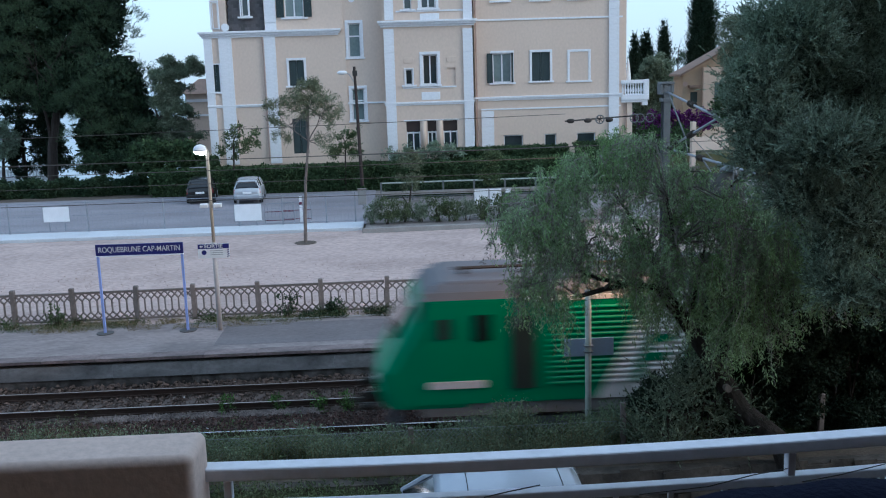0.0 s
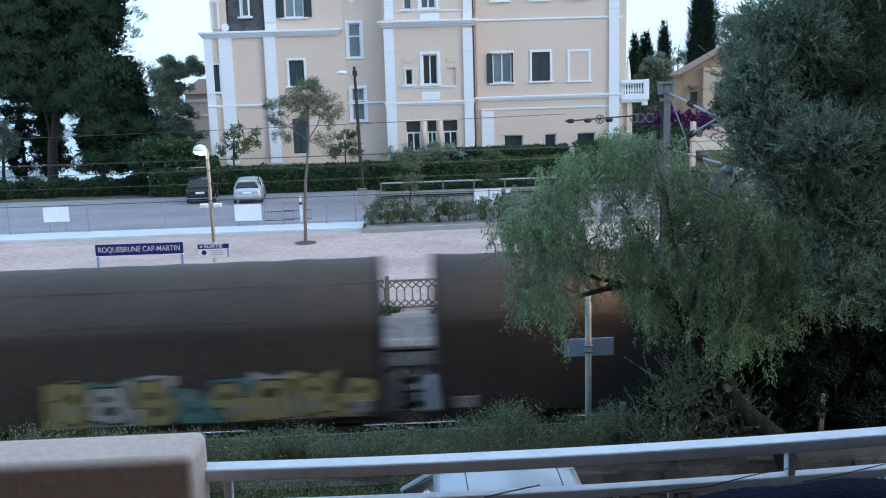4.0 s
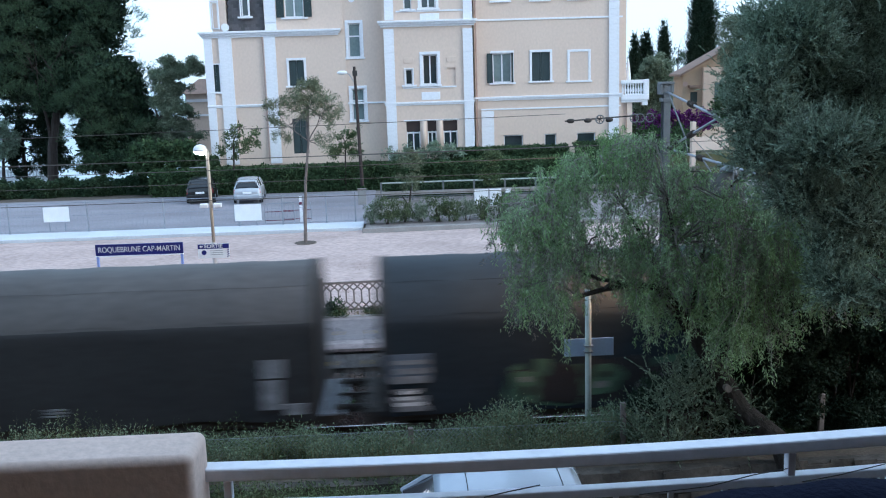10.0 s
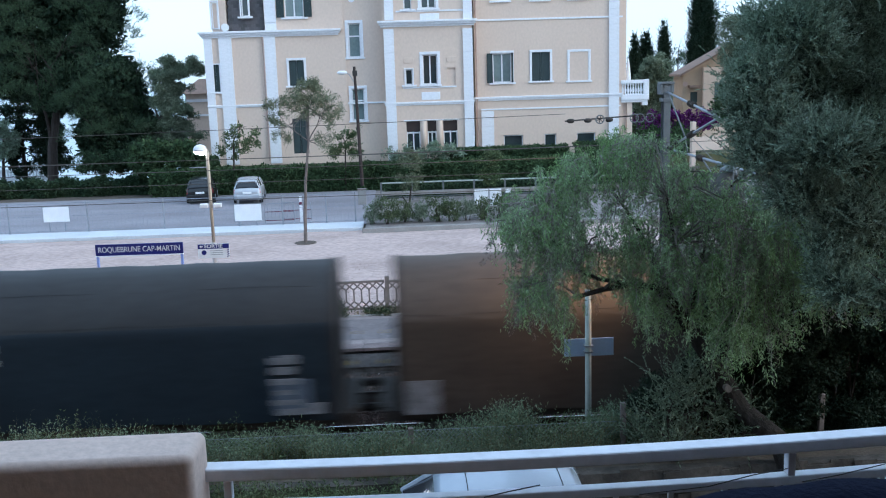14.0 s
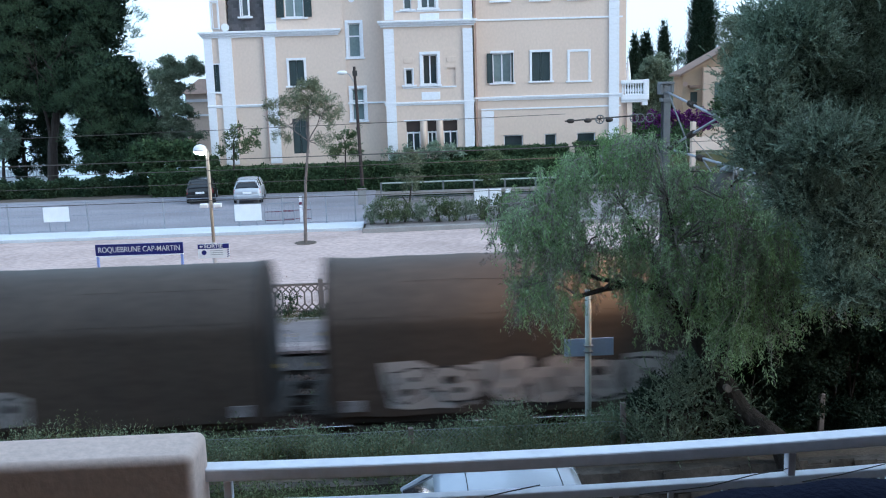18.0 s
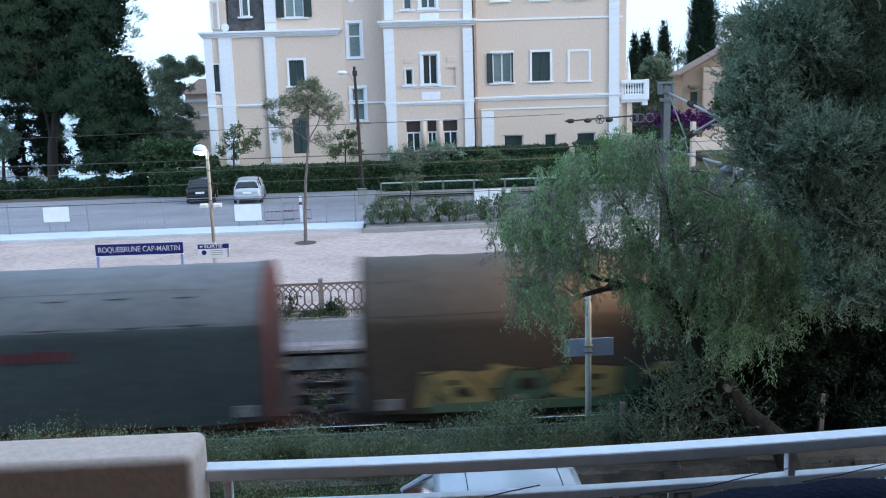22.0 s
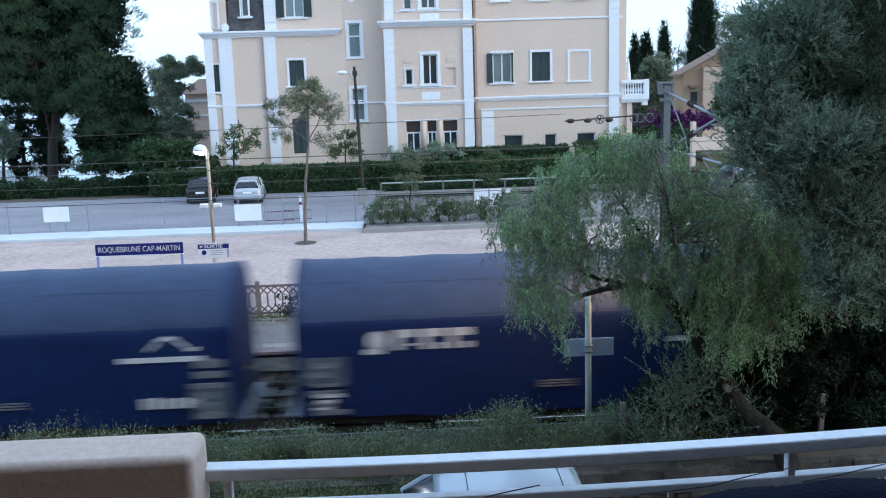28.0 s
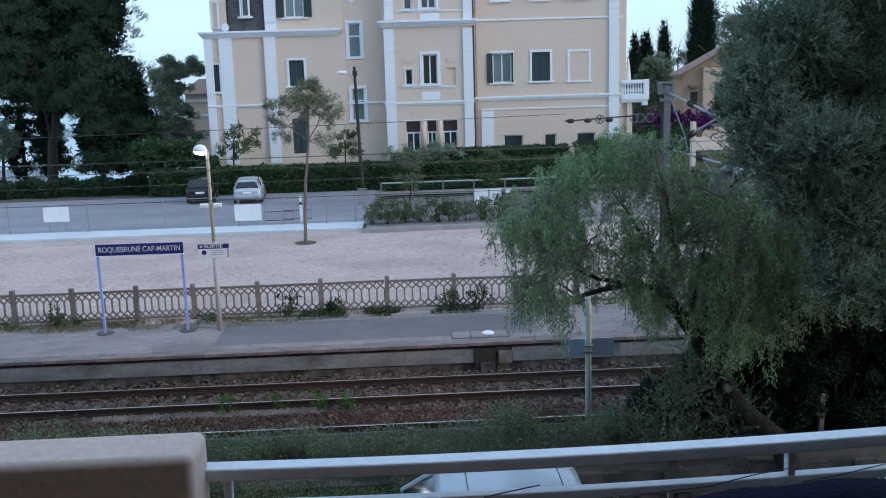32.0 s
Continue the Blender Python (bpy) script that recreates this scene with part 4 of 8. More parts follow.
window(*hi[0], BY, "casement", 0.2), window(*hi[1], BY, "small", 0.0)
for a, b in ((tri[0][1], tri[1][0]), (tri[1][1], tri[2][0])):
    part("column", Geo().tube([((a + b) / 2, BY - 0.02, tri[0][2]), ((a + b) / 2, BY - 0.02, tri[0][3])], 0.16, 12), "cream", villa, smooth=True)
part("lintel", Geo().box(tri[0][0] - 0.15, tri[2][1] + 0.15, BY - 0.06, BY, tri[0][3], tri[0][3] + 0.09), "trim", villa)
for a, b in ((0.55, 1.2), (3.47, 4.13)):
    part("panel_relief", Geo().box(a, b, BY - 0.04, BY, 8.99, 9.33), "cream", villa, bevel=0.01)
part("apron_panel", Geo().box(1.7, 2.98, BY - 0.05, BY, 6.48, 7.01), "trim", villa, bevel=0.01)
part("apron_panel", Geo().box(1.76, 3.06, BY - 0.05, BY, 11.84, 12.24), "trim", villa, bevel=0.01)
part("sill_band", Geo().box(0.44, 4.12, BY - 0.05, BY, 7.28, 7.39), "trim", villa)
part("sill_band", Geo().box(0.13, 4.79, BY - 0.05, BY, 12.36, 12.47), "trim", villa)
quoin(-0.74, -0.05, 2.4, 11.28, BY)
quoin(4.62, 5.28, 2.4, 11.2, BY)
quoin(-0.63, -0.02, 11.87, ZT, BY)
quoin(4.68, 5.29, 11.8, ZT, BY)
band(bxl - 0.1, bxr + 0.1, 11.39, 0.42, BY, 0.42, 3)
band(bxl, bxr, 6.13, 0.24, BY, 0.14, 2, "string_course")

# recessed link with the tall stair windows
LY = FY + 0.12
tw = [(-3.17, -2.35, 9.5, 11.79), (-3.11, -2.25, 5.18, 7.37)]
hole_wall("link_wall", XL, bxl + 0.2, 2.3, ZT, LY, 0.4, tw, "cream", villa)
for h in tw:
    window(*h, LY, "tall", 0.2)
band(XL, bxl, 6.32, 0.12, LY, 0.08, 1, "string_course")
part("clock_disc", Geo().disc((-2.85, LY - 0.03, 13.44), (0, 1, 0), 0.26, 0.08, 20), "trim", villa)

# left wing with mansard
wl = -12.94
lw = [(-12.57, -12.07, 7.44, 9.27), (-7.31, -6.3, 7.7, 9.41), (-7.3, -6.24, 3.03, 5.45)]
zc = 11.03
hole_wall("left_wall", wl, XL + 0.3, 2.3, zc + 0.1, FY, 0.4, lw, "cream", villa)
part("left_side", Geo().box(wl, wl + 0.4, FY + 0.4, FY + 14, 2.3, zc), "cream", villa)
window(*lw[0], FY, "shut", 0.08), window(*lw[1], FY, "shut", 0.16), window(*lw[2], FY, "shut", 0.0, False)
quoin(wl - 0.05, -12.44, 2.4, zc, FY, 0.06)
quoin(-11.98, -11.1, 2.4, zc, FY)
quoin(-8.91, -8.14, 2.4, zc, FY)
band(wl - 0.1, XL - 0.2, zc, 0.42, FY, 0.4, 3)
band(wl, -9.08, 6.32, 0.2, FY, 0.14, 2, "string_course")
part("downpipe", Geo().tube([(-8.99, FY - 0.12, 2.6), (-8.99, FY - 0.12, zc)], 0.045, 8), "pipe", villa, "pinkish painted downpipe")
# upper block
uw = [(-7.4, -6.11, 12.28, 12.28 + 2.2)]
xu = -8.8
hole_wall("upper_wall", xu, XL + 0.2, zc + 0.3, ZT, FY + 0.02, 0.4, uw, "cream", villa)
window(*uw[0], FY + 0.02, "casement_pale", 0.0)
shutter(uw[0][0] - 0.55, uw[0][0] - 0.03, uw[0][2], uw[0][3], FY - 0.05, villa)
shutter(uw[0][1] + 0.03, uw[0][1] + 0.55, uw[0][2], uw[0][3], FY - 0.05, villa)
quoin(-8.76, -8.0, zc + 0.42, ZT, FY)
# mansard of slate courses, leaning back
ms0, ms1 = -11.31, -8.83
mans = part("mansard_roof", Geo().hexa([(ms0, FY + 0.12, zc + 0.4), (ms1, FY + 0.12, zc + 0.4), (ms1, FY + 0.5, zc + 0.4), (ms0, FY + 0.5, zc + 0.4)], [(ms0 + 0.25, FY + 0.75, zc + 5), (ms1, FY + 0.75, zc + 5), (ms1, FY + 1.2, zc + 5), (ms0 + 0.25, FY + 1.2, zc + 5)]), "slate", villa)
sm = Geo().hexa([(-0.14, -0.03, 0), (0.14, -0.03, 0), (0.14, 0.0, 0), (-0.14, 0.0, 0)], [(-0.14, 0.0, 0.26), (0.14, 0.0, 0.26), (0.14, 0.03, 0.26), (-0.14, 0.03, 0.26)]).mesh("slate")
sm.materials.append(M["slate"])
for r in range(13):
    z = zc + 0.42 + r * 0.22
    yy = FY + 0.09 + (z - zc - 0.4) / 4.6 * 0.63
    for k in range(int((ms1 - ms0) / 0.29)):
        x = ms0 + 0.16 + k * 0.29 + (0.14 if r % 2 else 0)
        if x < ms1 - 0.12 and not (-10.41 < x < -9.72 and z > 12.33):
            part("slate", sm, "slate", mans, at=pose(x, yy, z))
window(-10.29, -9.8, 12.41, 12.41 + 1.7, FY - 0.1, "small", 0.09)
part("turret_wall", Geo().box(-12.37, -11.38, FY + 0.2, FY + 3, zc + 0.4, ZT), "cream", villa)
window(-12.33, -11.91, zc + 0.6, zc + 2.4, FY - 0.02, "small", 0.1, False)
part("scroll", Geo().disc((-11.47, FY + 0.05, zc + 0.7), (0, 1, 0), 0.26, 0.3, 16), "trim", villa)
part("roof", Geo().hexa([(wl, FY, ZT), (XR, FY, ZT), (XR, FY + 14, ZT), (wl, FY + 14, ZT)], [(wl + 2, FY + 3, ZT + 2.4), (XR - 2, FY + 3, ZT + 2.4), (XR - 2, FY + 11, ZT + 2.4), (wl + 2, FY + 11, ZT + 2.4)]), "slate", villa)
part("rear_wall", Geo().box(wl, XR, FY + 13.6, FY + 14, 2.3, ZT), "cream", villa)
part("bay_cap", Geo().box(bxl, bxr, BY, FY + 1, ZT, ZT + 0.3), "trim", villa)

# side balcony on posts
bl = part("balcony", Geo().box(XR - 0.05, 17.7, FY - 0.12, FY + 3.2, 6.0, 6.37), "trim", villa, bevel=0.03)
part("slab_moulding", Geo().box(XR - 0.02, 17.62, FY - 0.04, FY + 3.1, 5.84, 6.0), "trim", bl, bevel=0.03)
part("handrail", Geo().box(XR - 0.05, 17.69, FY - 0.1, FY + 0.2, 7.15, 7.39), "trim", bl, bevel=0.02)
pier = Geo()
x_ = 17.33
part("pier", Geo().box(x_, x_ + 0.36, FY - 0.13, FY + 0.22, 6.37, 7.42), "trim", bl, bevel=0.02)
zb0, zb1 = 6.37, 7.15
bal = Geo().loft([[(r * math.cos(a), r * math.sin(a), (zb1 - zb0) * z) for a in np.linspace(0, 6.283, 9)[:-1]] for r, z in ((0.07, 0), (0.07, 0.08), (0.04, 0.14), (0.085, 0.36), (0.07, 0.5), (0.035, 0.74), (0.05, 0.86), (0.07, 0.92), (0.07, 1.0))]).mesh("baluster", True)
for i in range(9):
    part("baluster", bal, "trim", bl, at=pose(XR + 0.1 + i * 0.185, FY + 0.05, zb0))
part("post", Geo().box(XR + 0.42, XR + 0.8, FY + 0.1, FY + 0.5, 2.4, 5.85), "cream", bl)
part("bracket", Geo().box(x_ - 0.1, x_ + 0.3, FY - 0.02, FY + 0.4, 5.62, 5.84), "trim", bl)
para = thing("folded_parasol", "closed white parasol standing on the balcony", "parasol", at=pose(16.61, FY + 1.5, zb0))
part("canopy", Geo().loft([[(r * math.cos(a), r * math.sin(a), z) for a in np.linspace(0, 6.283, 11)[:-1]] for r, z in ((0.16, 0.9), (0.2, 1.0), (0.12, 1.9), (0.03, 2.5))]), "white", para)
part("pole", Geo().tube([(0, 0, 0), (0, 0, 2.55)], 0.03, 8), "galv", para)

# ---- other houses ----
h2 = thing("ochre_house", "small ochre house with a tiled gable roof behind shrubs", "house")
HX0, HX1, HY = 22.54, 26.7, 74.0
zt, za = 7.62, 9.46
HXa, za = 26.62, 9.76
HX1 = 2 * HXa - HX0
part("wall", Geo().loft([[(HX0, y, 2.0), (HX1, y, 2.0), (HX1, y, zt), (HXa, y, za), (HX0, y, zt)] for y in (HY, HY + 2.5)]), "ochre", h2)
for s_ in (-1, 1):
    e0, e1 = (HX0 - 0.35 if s_ < 0 else HX1 + 0.35), HXa
    ze = zt - 0.16
    part("roof", Geo().hexa([(e0, HY - 0.5, ze), (e1, HY - 0.5, za + 0.02), (e1, HY + 2.6, za + 0.02), (e0, HY + 2.6, ze)], [(e0, HY - 0.5, ze + 0.16), (e1, HY - 0.5, za + 0.18), (e1, HY + 2.6, za + 0.18), (e0, HY + 2.6, ze + 0.16)]), "tiles", h2)
part("front_bay", Geo().box(24.1, 27.2, HY - 0.3, HY, 2.5, 8.1), "cream", h2, "pale projecting front")
part("bay_window", Geo().box(25.0, 25.5, HY - 0.33, HY - 0.29, 4.9, 6.9), "curtain_glass", h2, "tall pale window")
part("window", Geo().box(23.18, 23.72, HY - 0.03, HY, 5.39, 6.22), "shutter", h2, "green shuttered window")
part("canopy", Geo().box(22.99, 23.81, HY - 0.5, HY, 6.53, 6.75), "tiles", h2)
part("attic_window", Geo().disc((22.75, HY - 0.02, 6.85), (0, 1, 0), 0.2, 0.05, 12), "pipe", h2)
h3 = thing("distant_house", "pale house with a red tiled roof far behind the trees", "house")
part("wall", Geo().box(-19.35, -17.19, 88, 96, -8.0, 7.1), "cream", h3)
part("roof", Geo().hexa([(-19.19 - 0.6, 87.5, 7.1), (-17.04 + 0.6, 87.5, 7.1), (-17.04 + 0.6, 96, 7.1), (-19.19 - 0.6, 96, 7.1)], [(-18.42, 90, 8.42), (-17.04 + 0.6, 90, 8.42), (-17.04 + 0.6, 94, 8.42), (-18.42, 94, 8.42)]), "tiles", h3)
part("string_course", Geo().box(-19.27, -17.12, 87.9, 88, 6.34, 6.59), "trim", h3)
part("string_course", Geo().box(-19.35, -17.19, 87.9, 88, 5.05, 5.21), "trim", h3)
gw = thing("garden_wall", "low cream garden wall with a white pier", "wall")
part("wall", Geo().box(19.23, 21.39, 60, 60.3, 2.84, 3.68), "cream", gw)
part("pier", Geo().box(18.92, 19.18, 59.9, 60.35, 0.7, 4.68), "cream", gw)
bs = thing("balustrade", "white terrace balustrade above the sea", "balustrade")
b0, b1, by = -37.98, -30.18, 84.0
part("rail", Geo().box(b0, b1, by, by + 0.3, 0.91, 1.11), "trim", bs)
part("plinth", Geo().box(b0, b1, by, by + 0.3, 0.0, 0.36), "trim", bs)
bb = Geo().box(-0.08, 0.08, -0.08, 0.08, 0, 0.91 - 0.36).mesh("baluster")
for i in range(28):
    part("baluster", bb, "trim", bs, at=pose(b0 + 0.2 + (b1 - b0 - 0.3) * i / 27, by + 0.15, 0.36))


# ---- trees and planting ----
def branch(g, p, d, length, r, rng, depth, tips, spread=0.6, up=0.15, kids=3):
    """A limb that forks; the ends of its twigs are gathered in tips."""
    pts, rs = [Vector(p)], [r]
    d = Vector(d).normalized()
    for i in range(4):
        d = (d + Vector(rng.normal(0, 0.12, 3)) + Vector((0, 0, up * 0.3))).normalized()
        pts.append(pts[-1] + d * length / 4)
        rs.append(r * (1 - 0.14 * (i + 1)))
    g.tube(pts, rs, 6 if r < 0.05 else 9)
    if depth == 0:
        tips.append(pts[-1])
        return
    for k in range(kids):
        e = (d + Vector(rng.normal(0, spread, 3)) + Vector((0, 0, up))).normalized()
        branch(g, pts[rng.integers(2, 5)], e, length * rng.uniform(0.55, 0.8), rs[-1] * 0.75, rng, depth - 1, tips, spread, up, kids)


def tree(name, label, trunk, limbs, forms, leaf, material, bark, seed, r=0.2, per=60, size=0.5, count=1.0, droop=0.0, up=0.0, group=""):
    """trunk: points; limbs: ends of main limbs; forms: (centre, radii, clump count) of the crown."""
    rng = np.random.default_rng(seed)
    t = thing(name, label, "tree", group=group)
    g = Geo()
    k = len(trunk)
    g.tube(trunk, [r * (1 - 0.5 * i / max(1, k - 1)) for i in range(k)], 10)
    top = Vector(trunk[-1])
    tips = []
    for e in limbs:
        e = Vector(e)
        j = int(rng.integers(max(1, k - 2), k))
        p = Vector(trunk[j])
        branch(g, p, e - p, (e - p).length * 0.6, r * 0.4, rng, 2, tips, 0.5, 0.1)
    part("trunk", g, bark, t)
    cs = [clumps(rng, c, rad, max(3, int(n * count)), size, per) for c, rad, n in forms]
    leaves("crown", np.concatenate(cs), leaf[0], leaf[1], material, droop, rng, t, up)
    return t


def px_forms(rows, y, dy):
    """Crown forms standing at about depth y: (x, z, half width, half height, count)."""
    return [((x, y, z), (w, dy, h), n) for x, z, w, h, n in rows]


# great dark pines beyond the car park
def needle_tree(label, trunk, limbs, forms, y, dy, seed, r):
    """A dense pine: an inner mass coloured dark for shade, and upswept needle shoots on every bough."""
    rng = np.random.default_rng(seed)
    t = thing("pine_tree", label, "tree", group="dark pines")
    g = Geo()
    k = len(trunk)
    g.tube(trunk, [r * (1 - 0.5 * i / (k - 1)) for i in range(k)], 10)
    tips = []
    for e in limbs:
        p = Vector(trunk[int(rng.integers(1, k))])
        branch(g, p, Vector(e) - p, (Vector(e) - p).length * 0.6, r * 0.4, rng, 2, tips, 0.5, 0.1)
    part("trunk", g, "bark", t)
    st, wy, inner = [], [], []
    tops = []
    for x, z, w, h, n in forms:
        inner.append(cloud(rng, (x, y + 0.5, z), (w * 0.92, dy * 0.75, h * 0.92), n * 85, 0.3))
        for c in cloud(rng, (x, y, z), (w * 0.95, dy, h * 0.95), n * 4, 0.75):
            if all(np.hypot(c[0] - o[0], 1.5 * (c[2] - o[2])) > 1.55 or abs(c[1] - o[1]) > 2.2 for o in tops):
                tops.append(c)
    for c in tops:  # one rounded bough: a dome of upswept shoots over the shade-coloured inner mass
        m = 190
        b = np.array([1.3, 1.3, 0.95]) * rng.uniform(0.7, 1.2)
        q = rng.normal(size=(m, 3))
        q[:, 2] = np.abs(q[:, 2]) - 0.15
        q /= np.linalg.norm(q, axis=1)[:, None]
        st.append(c + q * b * rng.uniform(0.55, 1.0, (m, 1)) - np.array([0, 0, 0.3]))
        wy.append(q + np.array([0, -0.1, 0.45]))
    sprays("crown", np.concatenate(st), np.concatenate(wy), 0.45, 11, (0.2, 0.026), "pine", rng, t, 0.15)
    # darker leaf colour than the shoots, standing for shade between the boughs
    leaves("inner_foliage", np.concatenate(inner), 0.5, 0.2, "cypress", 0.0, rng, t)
    return t


yA = 74.0
needle_tree("huge dark stone pine with a dense broad crown", [(-26.96, yA, 0.3), (-26.69, yA, 3.57), (-26.12, yA, 6.14), (-25.22, yA, 10.79)],
            [(-28.12, yA, 11.29), (-21.85, yA - 1, 10.69), (-24.51, yA, 13.69)],
            [(-27.19, 12.1, 4.2, 3.2, 60), (-22.68, 12.8, 2.5, 3.0, 40), (-27.59, 8.4, 4.2, 1.9, 44), (-23.7, 9.06, 3.2, 2.5, 44), (-25.6, 6.9, 2.4, 0.8, 16), (-28.03, 15.83, 5.0, 2.6, 40), (-22.0, 13.9, 1.9, 2.3, 26), (-29.14, 13.39, 2.6, 3.0, 30), (-25.21, 14.94, 4.0, 2.6, 36), (-29.35, 9.64, 2.5, 2.2, 24)], yA, 3.0, 21, 0.42)
needle_tree("dark pine with drooping lower boughs", [(-21.89, 70, 0.4), (-21.71, 70, 2.45), (-20.49, 70, 8.15)],
            [(-18.84, 70, 8.5), (-22.25, 70, 6.58)],
            [(-20.25, 8.3, 2.1, 2.3, 40), (-20.93, 5.52, 2.0, 2.2, 40), (-19.3, 6.3, 1.3, 2.6, 30), (-19.2, 3.2, 1.9, 1.3, 26), (-21.6, 3.0, 1.0, 1.2, 16), (-22.6, 6.6, 1.2, 1.2, 18), (-22.5, 4.3, 1.1, 1.9, 30), (-18.4, 4.6, 1.0, 1.5, 20)], 70, 2.2, 22, 0.24)
for k, (x0, w, top, col) in enumerate(((-31.29, 1.7, 7.22, "cypress"), (-28.95, 1.5, 7.4, "cypress"))):
    tree("cypress_tree", "dark ragged cypress against the bright sky", [(x0, 80, 0.1), (x0, 80, top)], [], [((x0, 80, 3.0), (w, w, 2.6), 40 + 30 * k), ((x0, 80, top - 1.5), (w * 0.8, w, 2.2), 26 + 20 * k)], (0.34, 0.09), "cypress", "bark", 31 + k, 0.18, 120, 0.45)
tree("grey_bush_tree", "grey-green tree crown at the terrace edge", [(-32.35, 78, 0.2), (-32.04, 78, 3.9)], [], [((-32.04, 78, 3.9), (1.4, 1.4, 1.9), 36)], (0.3, 0.1), "olive", "bark", 35, 0.15, 120, 0.5)
tree("deciduous_tree", "layered green tree with open feathery boughs", [(-17.36, 69, 0.4), (-17.05, 69, 5.24), (-16.12, 69, 9.22)],
     [(-14.61, 69, 7.98), (-15.0, 69, 5.58), (-17.48, 69, 7.27)],
     px_forms([(-16.3, 9.5, 0.6, 0.5, 12), (-16.5, 8.7, 1.0, 0.5, 22), (-16.2, 7.8, 1.5, 0.5, 28), (-16.7, 6.9, 1.5, 0.5, 28), (-15.8, 6.1, 1.7, 0.5, 30), (-16.5, 5.2, 1.8, 0.5, 32), (-15.3, 4.4, 1.4, 0.5, 18), (-16.96, 3.82, 1.5, 1.2, 24), (-14.3, 9.3, 0.7, 0.7, 22), (-15.4, 8.9, 0.8, 0.5, 16)], 69, 1.4),
     (0.17, 0.06), "softgreen", "bark", 41, 0.2, 260, 0.42)
tree("deciduous_tree", "green tree behind the hedge beside the cars", [(-15.44, 64, 0.6), (-15.25, 64, 3.17)], [], px_forms([(-15.05, 3.35, 2.2, 1.2, 34), (-13.4, 2.72, 1.3, 0.9, 18), (-16.86, 3.22, 1.4, 1.5, 22)], 64, 1.4), (0.3, 0.13), "hedge", "bark", 42, 0.15, 150, 0.5)
tree("small_tree", "slender young tree with sparse broad leaves", [(-10.92, 62, 0.7), (-10.75, 62, 4.29), (-10.25, 62, 5.19)], [(-9.71, 62, 5.17), (-11.01, 62, 4.85)], px_forms([(-10.29, 4.72, 1.4, 0.9, 20), (-10.84, 3.56, 1.2, 0.7, 13), (-9.6, 4.07, 0.7, 0.5, 7)], 62, 1.0), (0.2, 0.08), "shrub", "bark", 43, 0.07, 40, 0.34)
tree("small_tree", "light green small tree before the villa wall", [(-3.61, 62, 0.7), (-3.49, 62, 4.05)], [(-3.87, 62, 4.44), (-2.77, 62, 4.4)], px_forms([(-3.45, 4.05, 1.2, 1.2, 26), (-2.73, 3.59, 0.7, 0.9, 10), (-4.22, 3.52, 0.5, 0.7, 7)], 62, 0.9), (0.18, 0.06), "shrub", "bark", 44, 0.07, 55, 0.33)
# young stone pine in the yard
yp = 42.5
tree("young_pine", "young stone pine with a thin trunk and sparse round crown", [(-4.42, yp, 0.68), (-4.37, yp, 2.08), (-4.26, yp, 3.62), (-4.03, yp, 5.4), (-3.97, yp, 6.9)],
     [(-5.14, yp, 6.31), (-3.0, yp, 6.25), (-4.56, yp + 0.5, 7.67), (-3.19, yp - 0.5, 7.5), (-5.44, yp, 5.44), (-2.87, yp, 5.36), (-5.1, yp - 0.3, 5.13), (-3.34, yp + 0.3, 5.07), (-5.61, yp, 6.7)],
     px_forms([(-3.92, 7.89, 0.7, 0.25, 14), (-3.99, 7.52, 1.15, 0.5, 24), (-4.71, 7.17, 0.75, 0.4, 16), (-3.21, 7.08, 0.7, 0.45, 16), (-5.38, 6.5, 0.5, 0.5, 9), (-2.93, 6.32, 0.4, 0.5, 8), (-4.11, 6.66, 1.0, 0.4, 13), (-5.19, 5.49, 0.7, 0.5, 6), (-3.18, 5.37, 0.7, 0.5, 6), (-5.55, 6.95, 0.35, 0.35, 6), (-2.65, 6.74, 0.3, 0.35, 5)], yp, 0.9),
     (0.17, 0.025), "young_pine", "palebark", 45, 0.085, 62, 0.24, 1.35, up=0.5)
part("soil_ring", Geo().disc((-4.42, yp, 0.735), (0, 0, 1), 0.5, 0.1, 18), "earth", None)
tagged(bpy.data.objects["soil_ring"], "dark soil ring round the young pine", "soil")
# street lamp pole
sp = thing("street_lamp", "dark wooden pole with a curved lamp arm before the villa", "street lamp", at=pose(-2.46, 61, 1.2))
hz = 8.82 - 1.2
part("pole", Geo().tube([(0, 0, 0), (-0.18, 0, hz)], [0.12, 0.09], 10), "polewood", sp, "dark brown pole")
part("arm", Geo().tube([(-0.15, 0, hz - 1.1), (-0.5, 0, hz - 0.5), (-0.75, 0, hz - 0.35)], 0.03, 6), "galv", sp)
part("lamp_head", Geo().ball((-0.95, 0, hz - 0.36), 0.3, (1.1, 0.6, 0.45), 8), "white", sp, smooth=True)
part("transformer_box", Geo().box(-0.3, 0.0, -0.15, 0.15, hz - 0.6, hz - 0.25), "darkmetal", sp, bevel=0.02)


